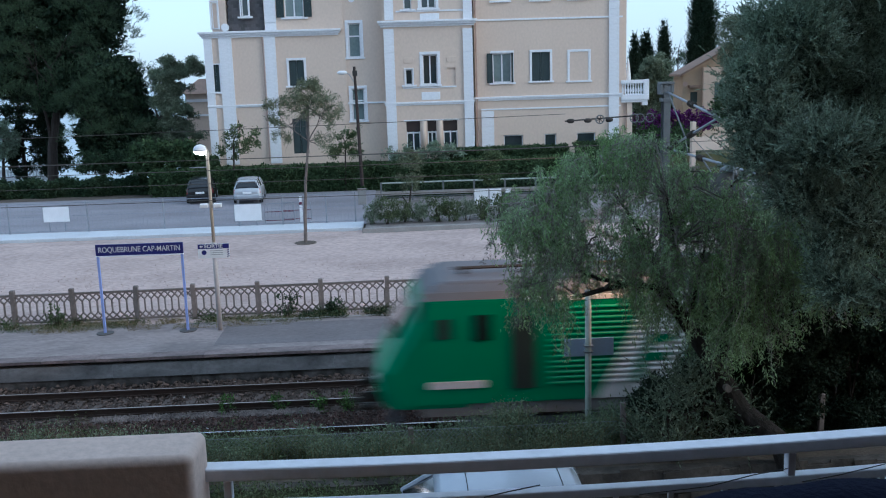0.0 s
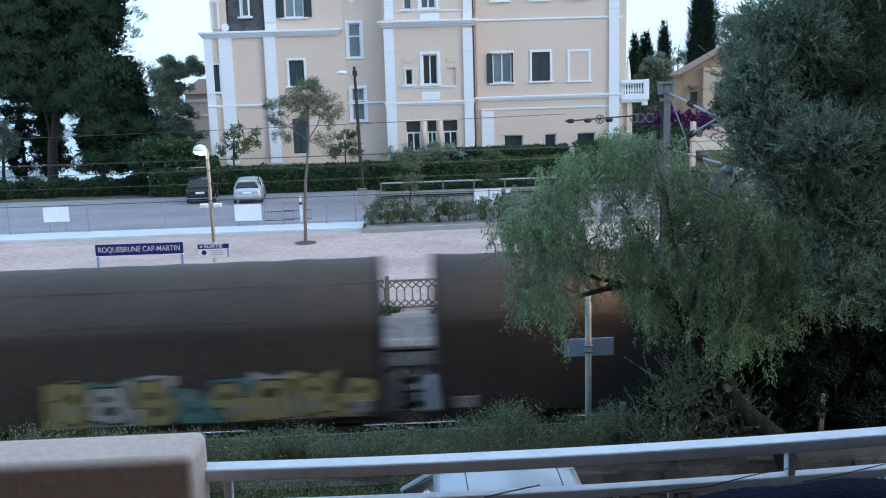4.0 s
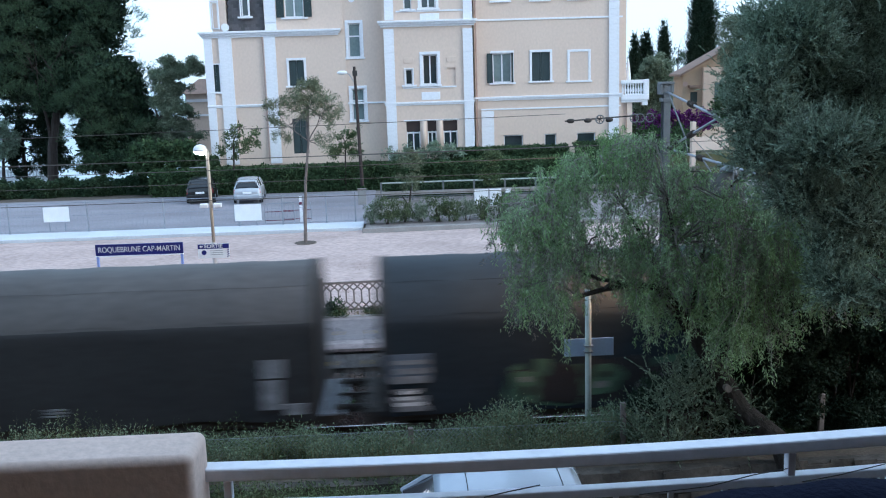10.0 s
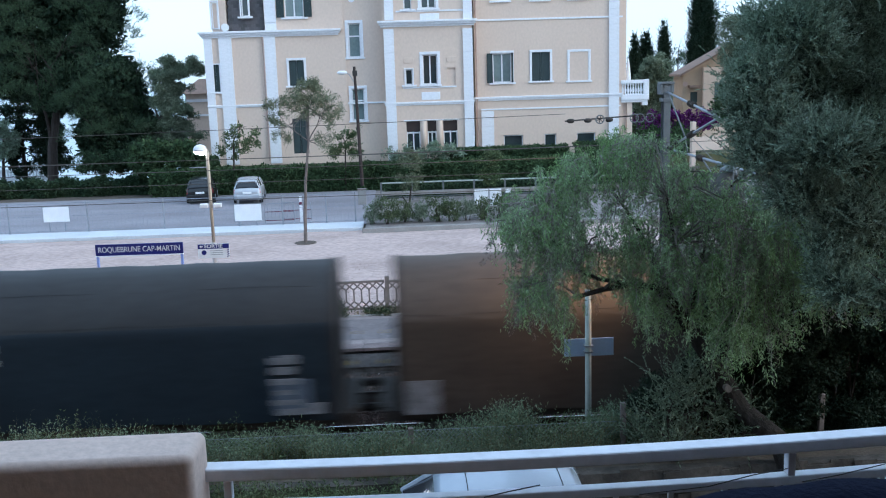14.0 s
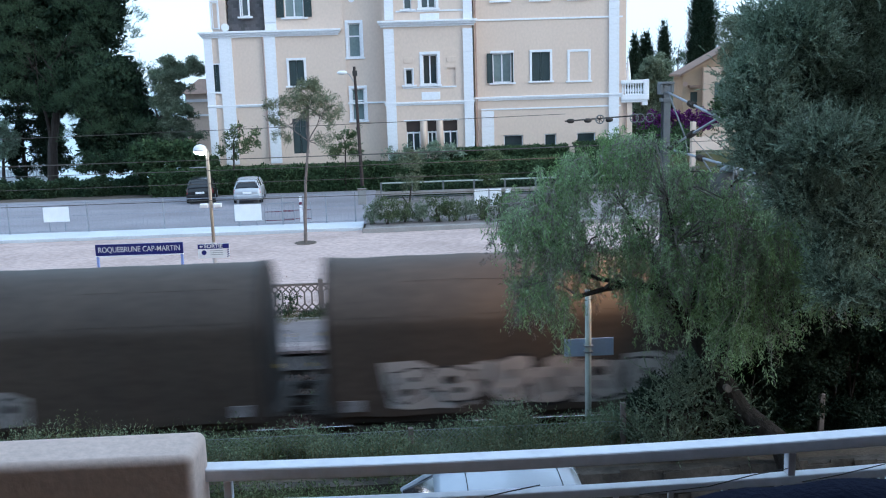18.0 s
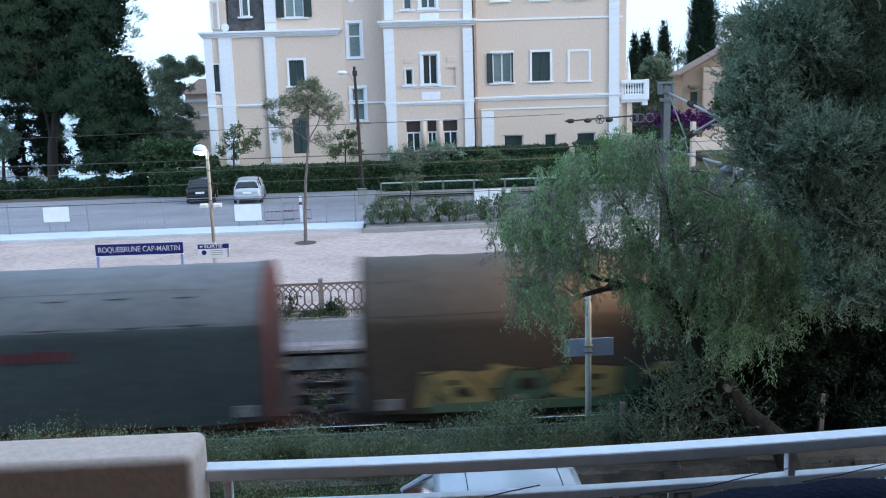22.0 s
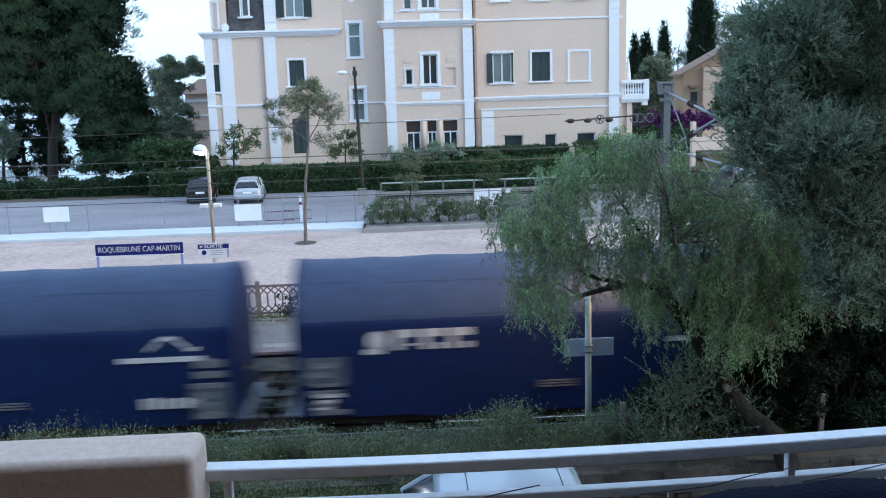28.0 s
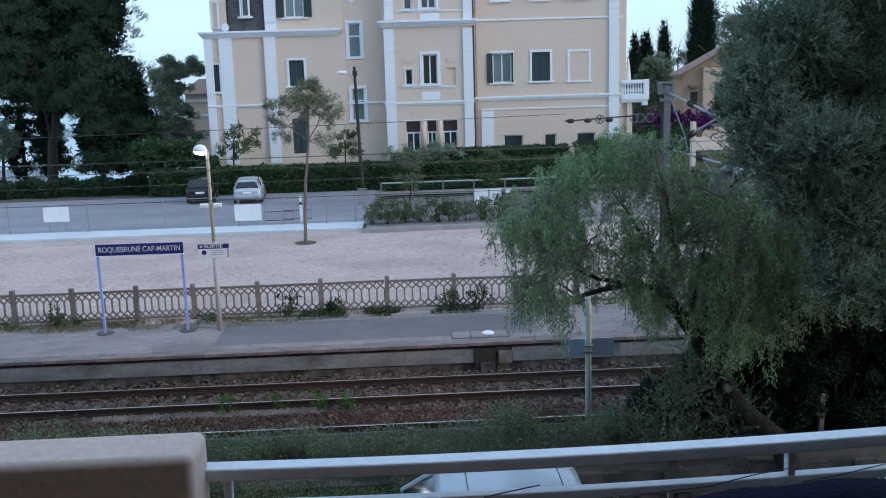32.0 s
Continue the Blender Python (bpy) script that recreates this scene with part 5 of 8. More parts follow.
def hedge(name, label, x0, x1, y, depth, z0, z1, material, n, leaf, seed, wobble=0.12):
    """A clipped hedge: a dark core under a skin of leaves."""
    rng = np.random.default_rng(seed)
    t = thing(name, label, "hedge")
    part("core", Geo().box(x0 + 0.1, x1 - 0.1, y + 0.15, y + depth - 0.1, z0, z1 - 0.15), "hedge", t)
    c = np.stack([rng.uniform(x0, x1, n), y + rng.uniform(-0.12, 0.2, n), rng.uniform(z0, z1, n)], 1)
    d = np.stack([rng.uniform(x0, x1, n // 2), y + rng.uniform(0, depth, n // 2), z1 + rng.uniform(-0.15, 0.1, n // 2)], 1)
    p = np.concatenate([c, d])
    p[:, 1] += wobble * np.sin(p[:, 0] * 1.9) * 0.7
    p[:, 2] += wobble * 0.5 * np.sin(p[:, 0] * 2.7 + 1)
    leaves("foliage", p, leaf[0], leaf[1], material, 0.0, rng, t)
    return t


hz0 = 0.75
hedge("long_hedge", "long clipped green hedge behind the car park", -16.4, 15.99, 62.0, 1.6, hz0, 2.39, "hedge", 26000, (0.2, 0.1), 51)
hedge("clipped_hedge", "dense clipped hedge before the basement windows", 3.42, 11.7, 64.2, 0.9, 2.2, 3.04, "hedge", 8000, (0.17, 0.09), 52, 0.04)
hedge("clipped_hedge", "dense clipped hedge beside the balcony", 12.17, 20.84, 64.2, 0.9, 2.0, 3.2, "hedge", 8000, (0.17, 0.09), 53, 0.1)
# row added so that its dark leaves give the darkness under the long hedge
hedge("dark_fill_hedge", "low dark planting added to fill the darkness behind the guard railing", -1.0, 13.8, 57.2, 1.0, 0.7, 1.5, "darkshrub", 6000, (0.2, 0.08), 56, 0.15)
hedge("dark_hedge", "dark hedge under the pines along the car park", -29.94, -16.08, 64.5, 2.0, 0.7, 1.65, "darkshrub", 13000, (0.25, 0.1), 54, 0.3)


def bush(name, label, forms, material, leaf, seed, per=60, size=0.3, droop=0.0, up=0.0, stems=None, group="", category="shrub"):
    rng = np.random.default_rng(seed)
    t = thing(name, label, category, group=group)
    g = Geo()
    for c, rad, n in forms:
        for k in range(4):
            b = Vector((c[0] + rng.uniform(-0.3, 0.3) * rad[0], c[1], c[2] - rad[2]))
            g.tube([b, Vector(c) + Vector(rng.uniform(-0.6, 0.6, 3)) * rad[0] * 0.6], [0.022 * (1 + rad[0] * 0.4), 0.008], 5)
    part("stem", g, "bark", t)
    leaves("foliage", np.concatenate([clumps(rng, c, rad, n, size, per) for c, rad, n in forms]), leaf[0], leaf[1], material, droop, rng, t, up)
    return t


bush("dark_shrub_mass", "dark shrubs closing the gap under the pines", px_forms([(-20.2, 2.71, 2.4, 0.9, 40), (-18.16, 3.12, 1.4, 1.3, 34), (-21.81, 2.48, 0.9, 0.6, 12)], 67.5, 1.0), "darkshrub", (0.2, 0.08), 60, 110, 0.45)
bush("round_shrub", "grey-green rounded shrubs at the foot of the villa", px_forms([(-0.04, 2.85, 1.4, 0.8, 26), (2.08, 3.04, 1.2, 0.8, 22), (3.44, 2.92, 0.9, 0.7, 14)], 63.6, 0.8), "olive", (0.2, 0.08), 61, 60, 0.35)
tree("small_tree", "dull brown-green young tree by the railing", [(0.5, 54, 0.9), (0.65, 54, 1.86)], [], px_forms([(0.76, 3.32, 0.85, 0.7, 22), (0.56, 2.25, 0.8, 0.75, 20)], 54, 0.7), (0.16, 0.035), "young_pine", "bark", 62, 0.06, 70, 0.3)
tree("small_tree", "dull green young tree by the notice panels", [(5.21, 54, 0.9), (5.24, 54, 1.69)], [], px_forms([(5.27, 3.17, 0.8, 0.7, 20), (5.18, 2.19, 0.7, 0.6, 14)], 54, 0.7), (0.16, 0.06), "shrub", "bark", 63, 0.06, 60, 0.3)
rb = np.random.default_rng(7)
for i in range(13):
    x = -1.4 + i * 0.78
    w = rb.uniform(0.44, 0.62)
    bush("oleander_bush", "olive-green oleander bush in the planting bed", [((x, 45.7 + 0.03 * i + rb.uniform(-0.1, 0.3), 0.95 + w * 1.15), (w * 1.1, 0.5, w * 1.2), 34)], "shrub" if i % 3 else "softgreen", (0.15, 0.032), 70 + i, 44, 0.24, up=0.8, group="oleander row")
st = thing("leaning_stake", "dark leaning support stake among the bushes", "stake")
part("stake", Geo().tube([(0.96, 46.2, 0.95), (0.09, 46.6, 2.22)], 0.035, 6), "darkmetal", st)
bush("bougainvillea", "purple flowering bougainvillea mass behind the mast", px_forms([(17.59, 4.17, 1.2, 0.9, 20), (19.73, 4.23, 1.6, 1.1, 30), (22.1, 4.24, 1.6, 0.9, 26), (23.82, 4.18, 1.0, 0.8, 14)], 70, 0.9), "bougain", (0.18, 0.12), 81, 90, 0.4)
def cypress(x, y, z0, zt, w, n, seed):
    """Narrow cone of upright sprays with a ragged pointed top."""
    rng = np.random.default_rng(seed)
    t = thing("cypress_tree", "tall narrow dark cypress behind the houses", "tree", group="cypresses behind the houses")
    part("trunk", Geo().tube([(x, y, 1.0), (x, y, zt - 0.6)], [0.2, 0.04], 8), "bark", t)
    f = 1 - np.sqrt(rng.uniform(0.0005, 1, n))
    a = rng.uniform(0, 6.283, n)
    lump = 1 + 0.13 * np.sin(3 * a + 9 * f + seed) + 0.10 * np.sin(7 * a - 23 * f)
    r = w * (1 - f) ** 0.62 * lump * rng.uniform(0.55, 1.0, n)
    p = np.stack([x + r * np.cos(a), y + r * np.sin(a), z0 + (zt - z0) * f], 1)
    d = np.stack([0.35 * np.cos(a), 0.35 * np.sin(a), np.ones(n)], 1) + rng.normal(0, 0.15, (n, 3))
    sprays("crown", p, d, 0.6, 9, (0.2, 0.05), "cypress", rng, t, 0.12)
    inner = np.concatenate([p + (np.array([x, y, 0]) - p) * np.array([k, k, 0]) for k in (0.3, 0.6)])
    leaves("inner_foliage", inner, 0.5, 0.2, "cypress", 0.0, rng, t, 1.0)


cypress(24.0, 95, 2.5, 11.6, 1.0, 1500, 90)
cypress(26.95, 95, 2.5, 12.8, 1.3, 2200, 91)
cypress(25.25, 95.6, 2.5, 11.8, 1.75, 2400, 92)
cypress(30.85, 95, 2.5, 22.5, 2.1, 7500, 93)
tree("deciduous_tree", "soft grey-green tree beside the balcony", [(22.91, 84, 2.0), (22.87, 84, 6.73)], [], px_forms([(23.2, 8.1, 1.5, 1.5, 60), (23.39, 5.96, 2.2, 1.8, 70), (21.7, 6.3, 1.1, 1.6, 30), (22.4, 4.6, 2.0, 1.2, 40)], 84, 1.2), (0.24, 0.07), "softgreen", "bark", 97, 0.2, 150, 0.45)
tree("deciduous_tree", "thin open tree against the sky", [(27.55, 92, 2.0), (27.52, 92, 9.77)], [(27.94, 92, 10.83)], px_forms([(27.7, 9.3, 0.8, 1.0, 12), (32.18, 13.28, 2.2, 1.0, 12)], 92, 1.0), (0.24, 0.08), "darkshrub", "bark", 98, 0.1, 40, 0.4)
tree("deciduous_tree", "light grey-green tree above the ochre roof", [(26.17, 71, 1.5), (25.91, 71, 8.85)], [(25.08, 71, 10.54), (26.57, 71, 11.33)], px_forms([(25.7, 10.9, 1.3, 1.3, 50), (26.6, 11.7, 1.1, 0.9, 30), (25.3, 9.2, 1.2, 1.2, 44), (25.6, 7.4, 0.9, 1.1, 40), (25.9, 5.8, 0.9, 1.0, 36)], 71, 1.1), (0.17, 0.05), "softgreen", "bark", 96, 0.15, 170, 0.36)
# dark wood behind house and at the edges
bush("far_greenery", "dark green garden shrubs between villa and ochre house", px_forms([(17.0, 3.59, 1.6, 0.9, 24), (19.84, 3.42, 2.0, 0.9, 26), (24.0, 5.56, 1.6, 1.8, 40), (25.49, 8.46, 1.8, 1.6, 34)], 67, 0.9), "hedge", (0.24, 0.1), 99, 90, 0.45)

# ---- pepper tree in front of the tracks ----
rng = np.random.default_rng(101)
yq = 15.2
pep = thing("pepper_tree", "weeping pepper tree with hanging feathery green twigs and leaning trunk", "tree")
g = Geo()
base = (6.42, 14.2, 1.1)
tp = [base, (6.06, 14.4, 2.03), (5.62, 14.7, 2.53), (5.2, 15.0, 3.09), (4.8, 15.2, 3.85), (4.32, 15.2, 4.51)]
g.tube([tp[0], (tp[1][0] + 0.05, tp[1][1], tp[1][2]), (tp[2][0] - 0.06, tp[2][1], tp[2][2] - 0.04), (tp[3][0] + 0.04, tp[3][1], tp[3][2]), tp[4], tp[5]], [0.21, 0.18, 0.17, 0.15, 0.13, 0.10], 14)
limbs = [
    [tp[5], (3.72, 15.1, 4.63), (3.22, 15.0, 4.76), (2.85, 15.0, 4.92), (2.29, 14.9, 5.68)],
    [(3.67, 15.1, 4.61), (3.27, 14.9, 4.6), (2.85, 14.8, 4.52)],
    [tp[5], (4.18, 15.4, 5.16), (3.74, 15.6, 5.92), (3.35, 15.6, 6.41)],
    [tp[4], (5.06, 15.4, 4.83), (5.3, 15.6, 5.67), (5.71, 15.7, 6.22)],
    [tp[3], (5.88, 15.2, 4.15), (6.38, 15.3, 4.99)],
    [(4.32, 15.2, 4.51), (4.43, 14.8, 5.35), (4.22, 14.6, 6.13)],
]
for i, l in enumerate(limbs):
    g.tube(l, [(0.055 if i < 2 else 0.04) * (1 - 0.17 * k) for k in range(len(l))], 8)
part("trunk", g, "pepperbark", pep)
part("sawn_knot", Geo().disc((5.29, 14.62, 2.9), (0.15, 1, -0.2), 0.06, 0.2, 12), "palebark", pep, "pale sawn branch stump")
# hanging twigs in loose tufts: centre, half width, tufts, hanging length
rows = [(1.62, 5.75, 0.2, 7, 0.7), (1.97, 5.95, 0.34, 12, 0.8), (2.25, 6.1, 0.36, 14, 1.1), (2.3, 5.4, 0.32, 16, 1.2), (2.36, 4.6, 0.2, 13, 1.2), (2.1, 4.7, 0.15, 6, 1.0), (2.76, 6.45, 0.4, 17, 1.0), (2.75, 5.6, 0.28, 12, 0.9),
        (3.19, 6.75, 0.45, 16, 0.75), (3.6, 7.0, 0.3, 10, 0.6), (3.89, 6.95, 0.34, 13, 0.7), (3.85, 6.35, 0.5, 12, 0.6), (4.5, 6.4, 0.45, 16, 0.9), (5.2, 6.1, 0.5, 18, 1.0), (5.9, 5.95, 0.5, 18, 1.2)]
rows += [(4.62, 5.74, 0.5, 18, 1.0), (5.45, 5.63, 0.6, 20, 1.1), (6.16, 5.54, 0.42, 18, 1.3), (4.05, 5.5, 0.36, 10, 0.8), (4.74, 4.95, 0.5, 20, 1.1), (5.6, 4.85, 0.6, 22, 1.2), (6.42, 4.9, 0.4, 16, 1.1), (6.9, 5.25, 0.5, 20, 1.1), (7.5, 4.9, 0.5, 20, 1.1),
         (7.1, 4.5, 0.4, 8, 0.8), (4.3, 4.3, 0.36, 13, 0.9), (5.05, 4.0, 0.5, 20, 0.8), (5.8, 4.1, 0.5, 14, 0.7), (3.36, 5.9, 0.42, 6, 0.45), (3.6, 4.7, 0.18, 5, 0.7), (2.95, 5.3, 0.35, 12, 0.9), (3.5, 5.45, 0.4, 12, 0.8), (4.0, 4.9, 0.35, 13, 0.9)]
pts, dry, deep = [], [], []
tw = Geo()
heads = [Vector(q) for l in limbs for q in l[1:]]
for x, z, w, n, drop in rows:
    for k in range(int(n * 0.85)):
        a, q = rng.uniform(0, 6.28), rng.uniform(0, 1) ** 0.6
        c = np.array([x + 1.15 * w * q * math.cos(a), yq + rng.uniform(-1.1, 0.8), z + 0.42 * w * q * math.sin(a)])
        lt, bare, kind = drop * rng.uniform(0.3, 1.0), rng.uniform() < 0.3, rng.uniform()
        sway = rng.normal(0, 0.08, 2)
        if k % 3 == 0:  # the bough that carries the tuft arches over from the nearest limb
            h = min(heads, key=lambda p: (p - Vector(c)).length)
            if (h - Vector(c)).length < 2.2:
                tw.tube([h, h.lerp(Vector(c), 0.5) + Vector((0, 0, 0.22)), Vector(c) + Vector((0, 0, 0.04)), Vector(c) + Vector((rng.normal(0, 0.15), 0, -0.25))], [0.022, 0.015, 0.01, 0.005], 4, False)
        for j in range(int(rng.integers(4, 8))):
            s = c + rng.normal(0, 1, 3) * np.array([0.13, 0.15, 0.07])
            L = lt * rng.uniform(0.4, 1.1) + 0.08
            kick = rng.normal(0, 0.1, 2) + sway
            m = int(L * 98) + 9
            f = np.linspace(0, 1, m)[:, None]
            line = s + np.concatenate([kick[0] * f ** 0.6 + 0.025 * np.sin(8 * f + a), kick[1] * f ** 0.6, 0.10 * np.sin(3.14 * np.minimum(1, 2.2 * f)) - L * f ** 1.25], 1)
            (dry if bare and j % 3 else deep if kind < 0.45 else pts).append(line + rng.normal(0, 1, line.shape) * np.array([0.026, 0.026, 0.02]))
            if j % 3 == 0:
                tw.tube([s, line[m // 3], line[2 * m // 3], line[-1]], [0.008, 0.007, 0.005, 0.003], 3, False)
part("twig_mass", tw, "peppergrey", pep)
leaves("foliage", np.concatenate(pts), 0.078, 0.016, "pepper", 0.5, rng, pep)
leaves("deep_foliage", np.concatenate(deep), 0.078, 0.016, "pepperdeep", 0.55, rng, pep)
leaves("dry_foliage", np.concatenate(dry), 0.08, 0.013, "peppergrey", 0.45, rng, pep)

# ---- olive tree close to the balcony ----
yo = 12.4
rng = np.random.default_rng(111)
oli = thing("olive_tree", "large dense olive tree with grey-green leaves in shade", "tree")
g = Geo()
otr = [(8.16, yo, 1.1), (7.9, yo, 3.0), (7.7, yo, 4.4), (7.3, yo, 6.0)]
g.tube(otr, [0.24, 0.2, 0.18, 0.13], 12)
tips = []
for e in ((5.25, yo, 7.5), (5.97, yo - 0.4, 8.6), (5.6, yo + 0.3, 6.5), (6.78, yo, 8.4), (8.2, yo - 0.5, 8.8), (6.3, yo - 0.6, 5.6)):
    p = Vector(otr[int(rng.integers(2, 4))])
    branch(g, p, Vector(e) - p, (Vector(e) - p).length * 0.6, 0.07, rng, 2, tips, 0.5, 0.1)
part("trunk", g, "bark", oli)
# boughs of the crown: centre, radii, shoots
boughs = [((5.4, 12.6, 8.5), (0.5, 0.8, 0.5), 460), ((4.8, 12.5, 7.95), (0.4, 0.6, 0.36), 280), ((6.2, 13.4, 8.9), (0.7, 0.8, 0.7), 620), ((7.0, 13.4, 8.9), (0.8, 0.9, 0.9), 620), ((5.1, 12.9, 8.5), (0.36, 0.5, 0.5), 320),
          ((4.85, 12.5, 7.5), (0.5, 0.7, 0.42), 420), ((5.75, 13.1, 8.0), (0.7, 0.6, 0.55), 560), ((6.7, 13.4, 7.8), (0.8, 0.8, 0.7), 620), ((4.9, 12.4, 7.0), (0.45, 0.6, 0.36), 340),
          ((5.4, 11.7, 7.1), (0.55, 0.6, 0.34), 560), ((6.35, 12.7, 6.95), (0.7, 0.7, 0.55), 520), ((5.3, 12.2, 6.45), (0.5, 0.6, 0.4), 400), ((5.95, 12.2, 6.2), (0.55, 0.6, 0.42), 380),
          ((5.95, 12.4, 5.6), (0.42, 0.5, 0.28), 240), ((6.6, 12.4, 6.0), (0.5, 0.6, 0.6), 300), ((6.5, 11.9, 5.1), (0.45, 0.5, 0.38), 300), ((5.85, 12.0, 5.2), (0.4, 0.5, 0.3), 260), ((6.1, 12.4, 9.4), (0.6, 0.7, 0.4), 300),
          # these two rows stand out of view, added to shade the crown's right side
          ((7.5, 12.0, 7.6), (0.9, 1.2, 1.9), 520), ((7.0, 11.6, 10.1), (1.3, 1.4, 0.6), 560), ((8.3, 11.2, 9.2), (1.2, 1.8, 1.4), 620), ((7.6, 10.2, 7.2), (0.7, 0.9, 1.3), 420), ((7.6, 12.2, 5.2), (0.8, 0.9, 0.8), 300),
          ((7.6, 11.4, 10.9), (1.6, 1.6, 0.6), 500), ((6.5, 11.6, 10.4), (0.9, 1.3, 0.5), 420), ((6.6, 10.3, 8.0), (0.7, 0.8, 1.2), 620), ((5.9, 10.7, 9.9), (0.9, 1.0, 0.4), 520),
          ((6.4, 14.0, 7.6), (0.9, 0.4, 0.9), 700), ((7.6, 14.3, 7.8), (1.0, 0.5, 1.9), 1200), ((7.5, 14.0, 6.0), (0.9, 0.5, 0.9), 600), ((6.7, 14.2, 9.2), (1.0, 0.4, 0.6), 600)]
st_, wy_, inner = [], [], []
for c, rad, k in boughs:
    q = rng.normal(size=(k, 3))
    q /= np.linalg.norm(q, axis=1)[:, None]
    st_.append(np.asarray(c) + q * np.asarray(rad) * rng.uniform(0.35, 0.95, (k, 1)))
    wy_.append(q * 0.8 + np.array([-0.15, -0.15, 0.75]) + rng.normal(0, 0.35, (k, 3)))
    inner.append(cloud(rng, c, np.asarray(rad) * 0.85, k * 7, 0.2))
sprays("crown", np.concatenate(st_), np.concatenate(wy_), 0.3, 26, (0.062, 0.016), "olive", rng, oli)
leaves("inner_foliage", np.concatenate(inner), 0.07, 0.02, "oliveshade", 0.0, rng, oli, 0.2)
rng = np.random.default_rng(123)
und = thing("leafy_undergrowth", "loose green shrubs at the foot of the pepper tree", "shrub")
g = Geo()
st_, wy_ = [], []
for c, rad, k in (((4.45, 14.9, 2.55), (0.45, 0.5, 0.55), 110), ((4.4, 14.8, 2.0), (0.6, 0.5, 0.35), 120), ((4.95, 15.0, 2.75), (0.5, 0.5, 0.65), 150), ((5.45, 14.9, 2.2), (0.5, 0.5, 0.4), 110), ((3.9, 15.0, 2.0), (0.3, 0.4, 0.35), 60)):
    q = rng.normal(size=(k, 3))
    q /= np.linalg.norm(q, axis=1)[:, None]
    st_.append(np.asarray(c) + q * np.asarray(rad) * rng.uniform(0.2, 1.0, (k, 1)))
    wy_.append(q * 0.7 + np.array([-0.1, -0.2, 0.7]) + rng.normal(0, 0.4, (k, 3)))
    for m in range(6):
        g.tube([(c[0] + rng.uniform(-0.2, 0.2), c[1], 1.3), (c[0] + rng.uniform(-0.3, 0.3), c[1], c[2] - 0.2), tuple(np.asarray(c) + rng.normal(0, 0.3, 3))], [0.025, 0.016, 0.006], 5)
part("stem", g, "bark", und)
sprays("foliage", np.concatenate(st_), np.concatenate(wy_), 0.42, 20, (0.07, 0.026), "softgreen", rng, und, 0.4)
bush("dark_undergrowth", "dense shrubs coloured dark for the shade under the olive and pepper trees", px_forms([(4.4, 2.3, 0.45, 0.5, 22), (5.27, 2.43, 0.7, 0.8, 44), (6.17, 3.02, 0.8, 1.0, 60), (7.0, 3.31, 0.8, 1.2, 70), (7.87, 3.53, 0.8, 1.4, 80), (7.42, 4.82, 0.9, 0.9, 60), (8.86, 3.48, 0.8, 1.6, 60), (6.73, 2.07, 0.9, 0.45, 40), (7.95, 2.01, 0.9, 0.45, 40)], 15.7, 0.6), "shadeshrub", (0.075, 0.03), 121, 420, 0.24)
hedge("dark_thicket", "thicket coloured almost black for the shade behind the undergrowth", 5.4, 12.0, 16.6, 0.9, 0.6, 4.6, "shadeshrub", 22000, (0.1, 0.04), 122, 0.3)


# ---- weeds on the bank and along the fence ----
def weeds(name, n, x0, x1, y0, y1, h, material, seed, label, leaf=(0.085, 0.022), gap=0.0, per=11):
    r = np.random.default_rng(seed)
    t = thing(name, label, "weeds", kind="stuff")
    x, y = r.uniform(x0, x1, n), r.uniform(y0, y1, n)
    keep = np.array([noise.noise(Vector((a * 0.7, b * 0.8, seed))) > gap for a, b in zip(x, y)])
    x, y = x[keep], y[keep]
    z = np.array([ground_z(v) for v in y])
    hh = h * r.uniform(0.45, 1.1, len(x)) * (0.75 + 0.45 * np.array([noise.noise(Vector((a * 0.9, seed + 3.0, b))) for a, b in zip(x, y)]))
    f = np.repeat(np.linspace(0.15, 1, per)[None], len(x), 0)
    lean = r.normal(0, 0.16, (len(x), 2))
    c = np.stack([x[:, None] + lean[:, :1] * f * hh[:, None], y[:, None] + lean[:, 1:] * f * hh[:, None], z[:, None] + hh[:, None] * f], -1).reshape(-1, 3)
    leaves("foliage", c + r.normal(0, 0.02, c.shape), leaf[0], leaf[1], material, -0.2, r, t, 0.25)
    v = np.stack([np.stack([x - 0.004, y, z], -1), np.stack([x + 0.004, y, z], -1), np.stack([x + lean[:, 0] * hh, y + lean[:, 1] * hh, z + hh], -1)], 1).reshape(-1, 3)
    me = bpy.data.meshes.new("stalks")
    me.from_pydata(v.tolist(), [], [(3 * i, 3 * i + 1, 3 * i + 2) for i in range(len(x))])
    part("stalks", me, "dryweeds", t)
    return t


weeds("bank_weeds", 7600, -7.5, 5.2, 14.8, 16.0, 0.82, "weeds", 131, "thick grey-green weeds along the wire fence", (0.062, 0.017), -0.3)
weeds("bank_weeds", 2600, 1.5, 4.4, 15.3, 16.4, 0.92, "weeds", 145, "tall green weeds by the board post", (0.065, 0.018), 0.0, 12)
weeds("bank_weeds", 2200, -7.5, 5.2, 15.1, 16.4, 0.7, "shrub", 132, "green leafy weeds on the railway bank", (0.09, 0.025), -0.15)
weeds("bank_weeds", 6500, -6.5, 1.2, 12.9, 14.3, 0.95, "shrub", 142, "dark green weeds on the slope before the stone wall", (0.07, 0.022), -0.4, 12)
weeds("bank_weeds", 2200, -6.5, 4.5, 14.3, 15.0, 0.6, "weeds", 143, "grey-green weeds over the stone wall", (0.06, 0.017), -0.05, 11)
weeds("dry_grass", 1300, -10.0, -3.2, 16.4, 17.8, 1.3, "dryweeds", 133, "dry tall grass stems beside the track", (0.08, 0.008), -0.15, 9)
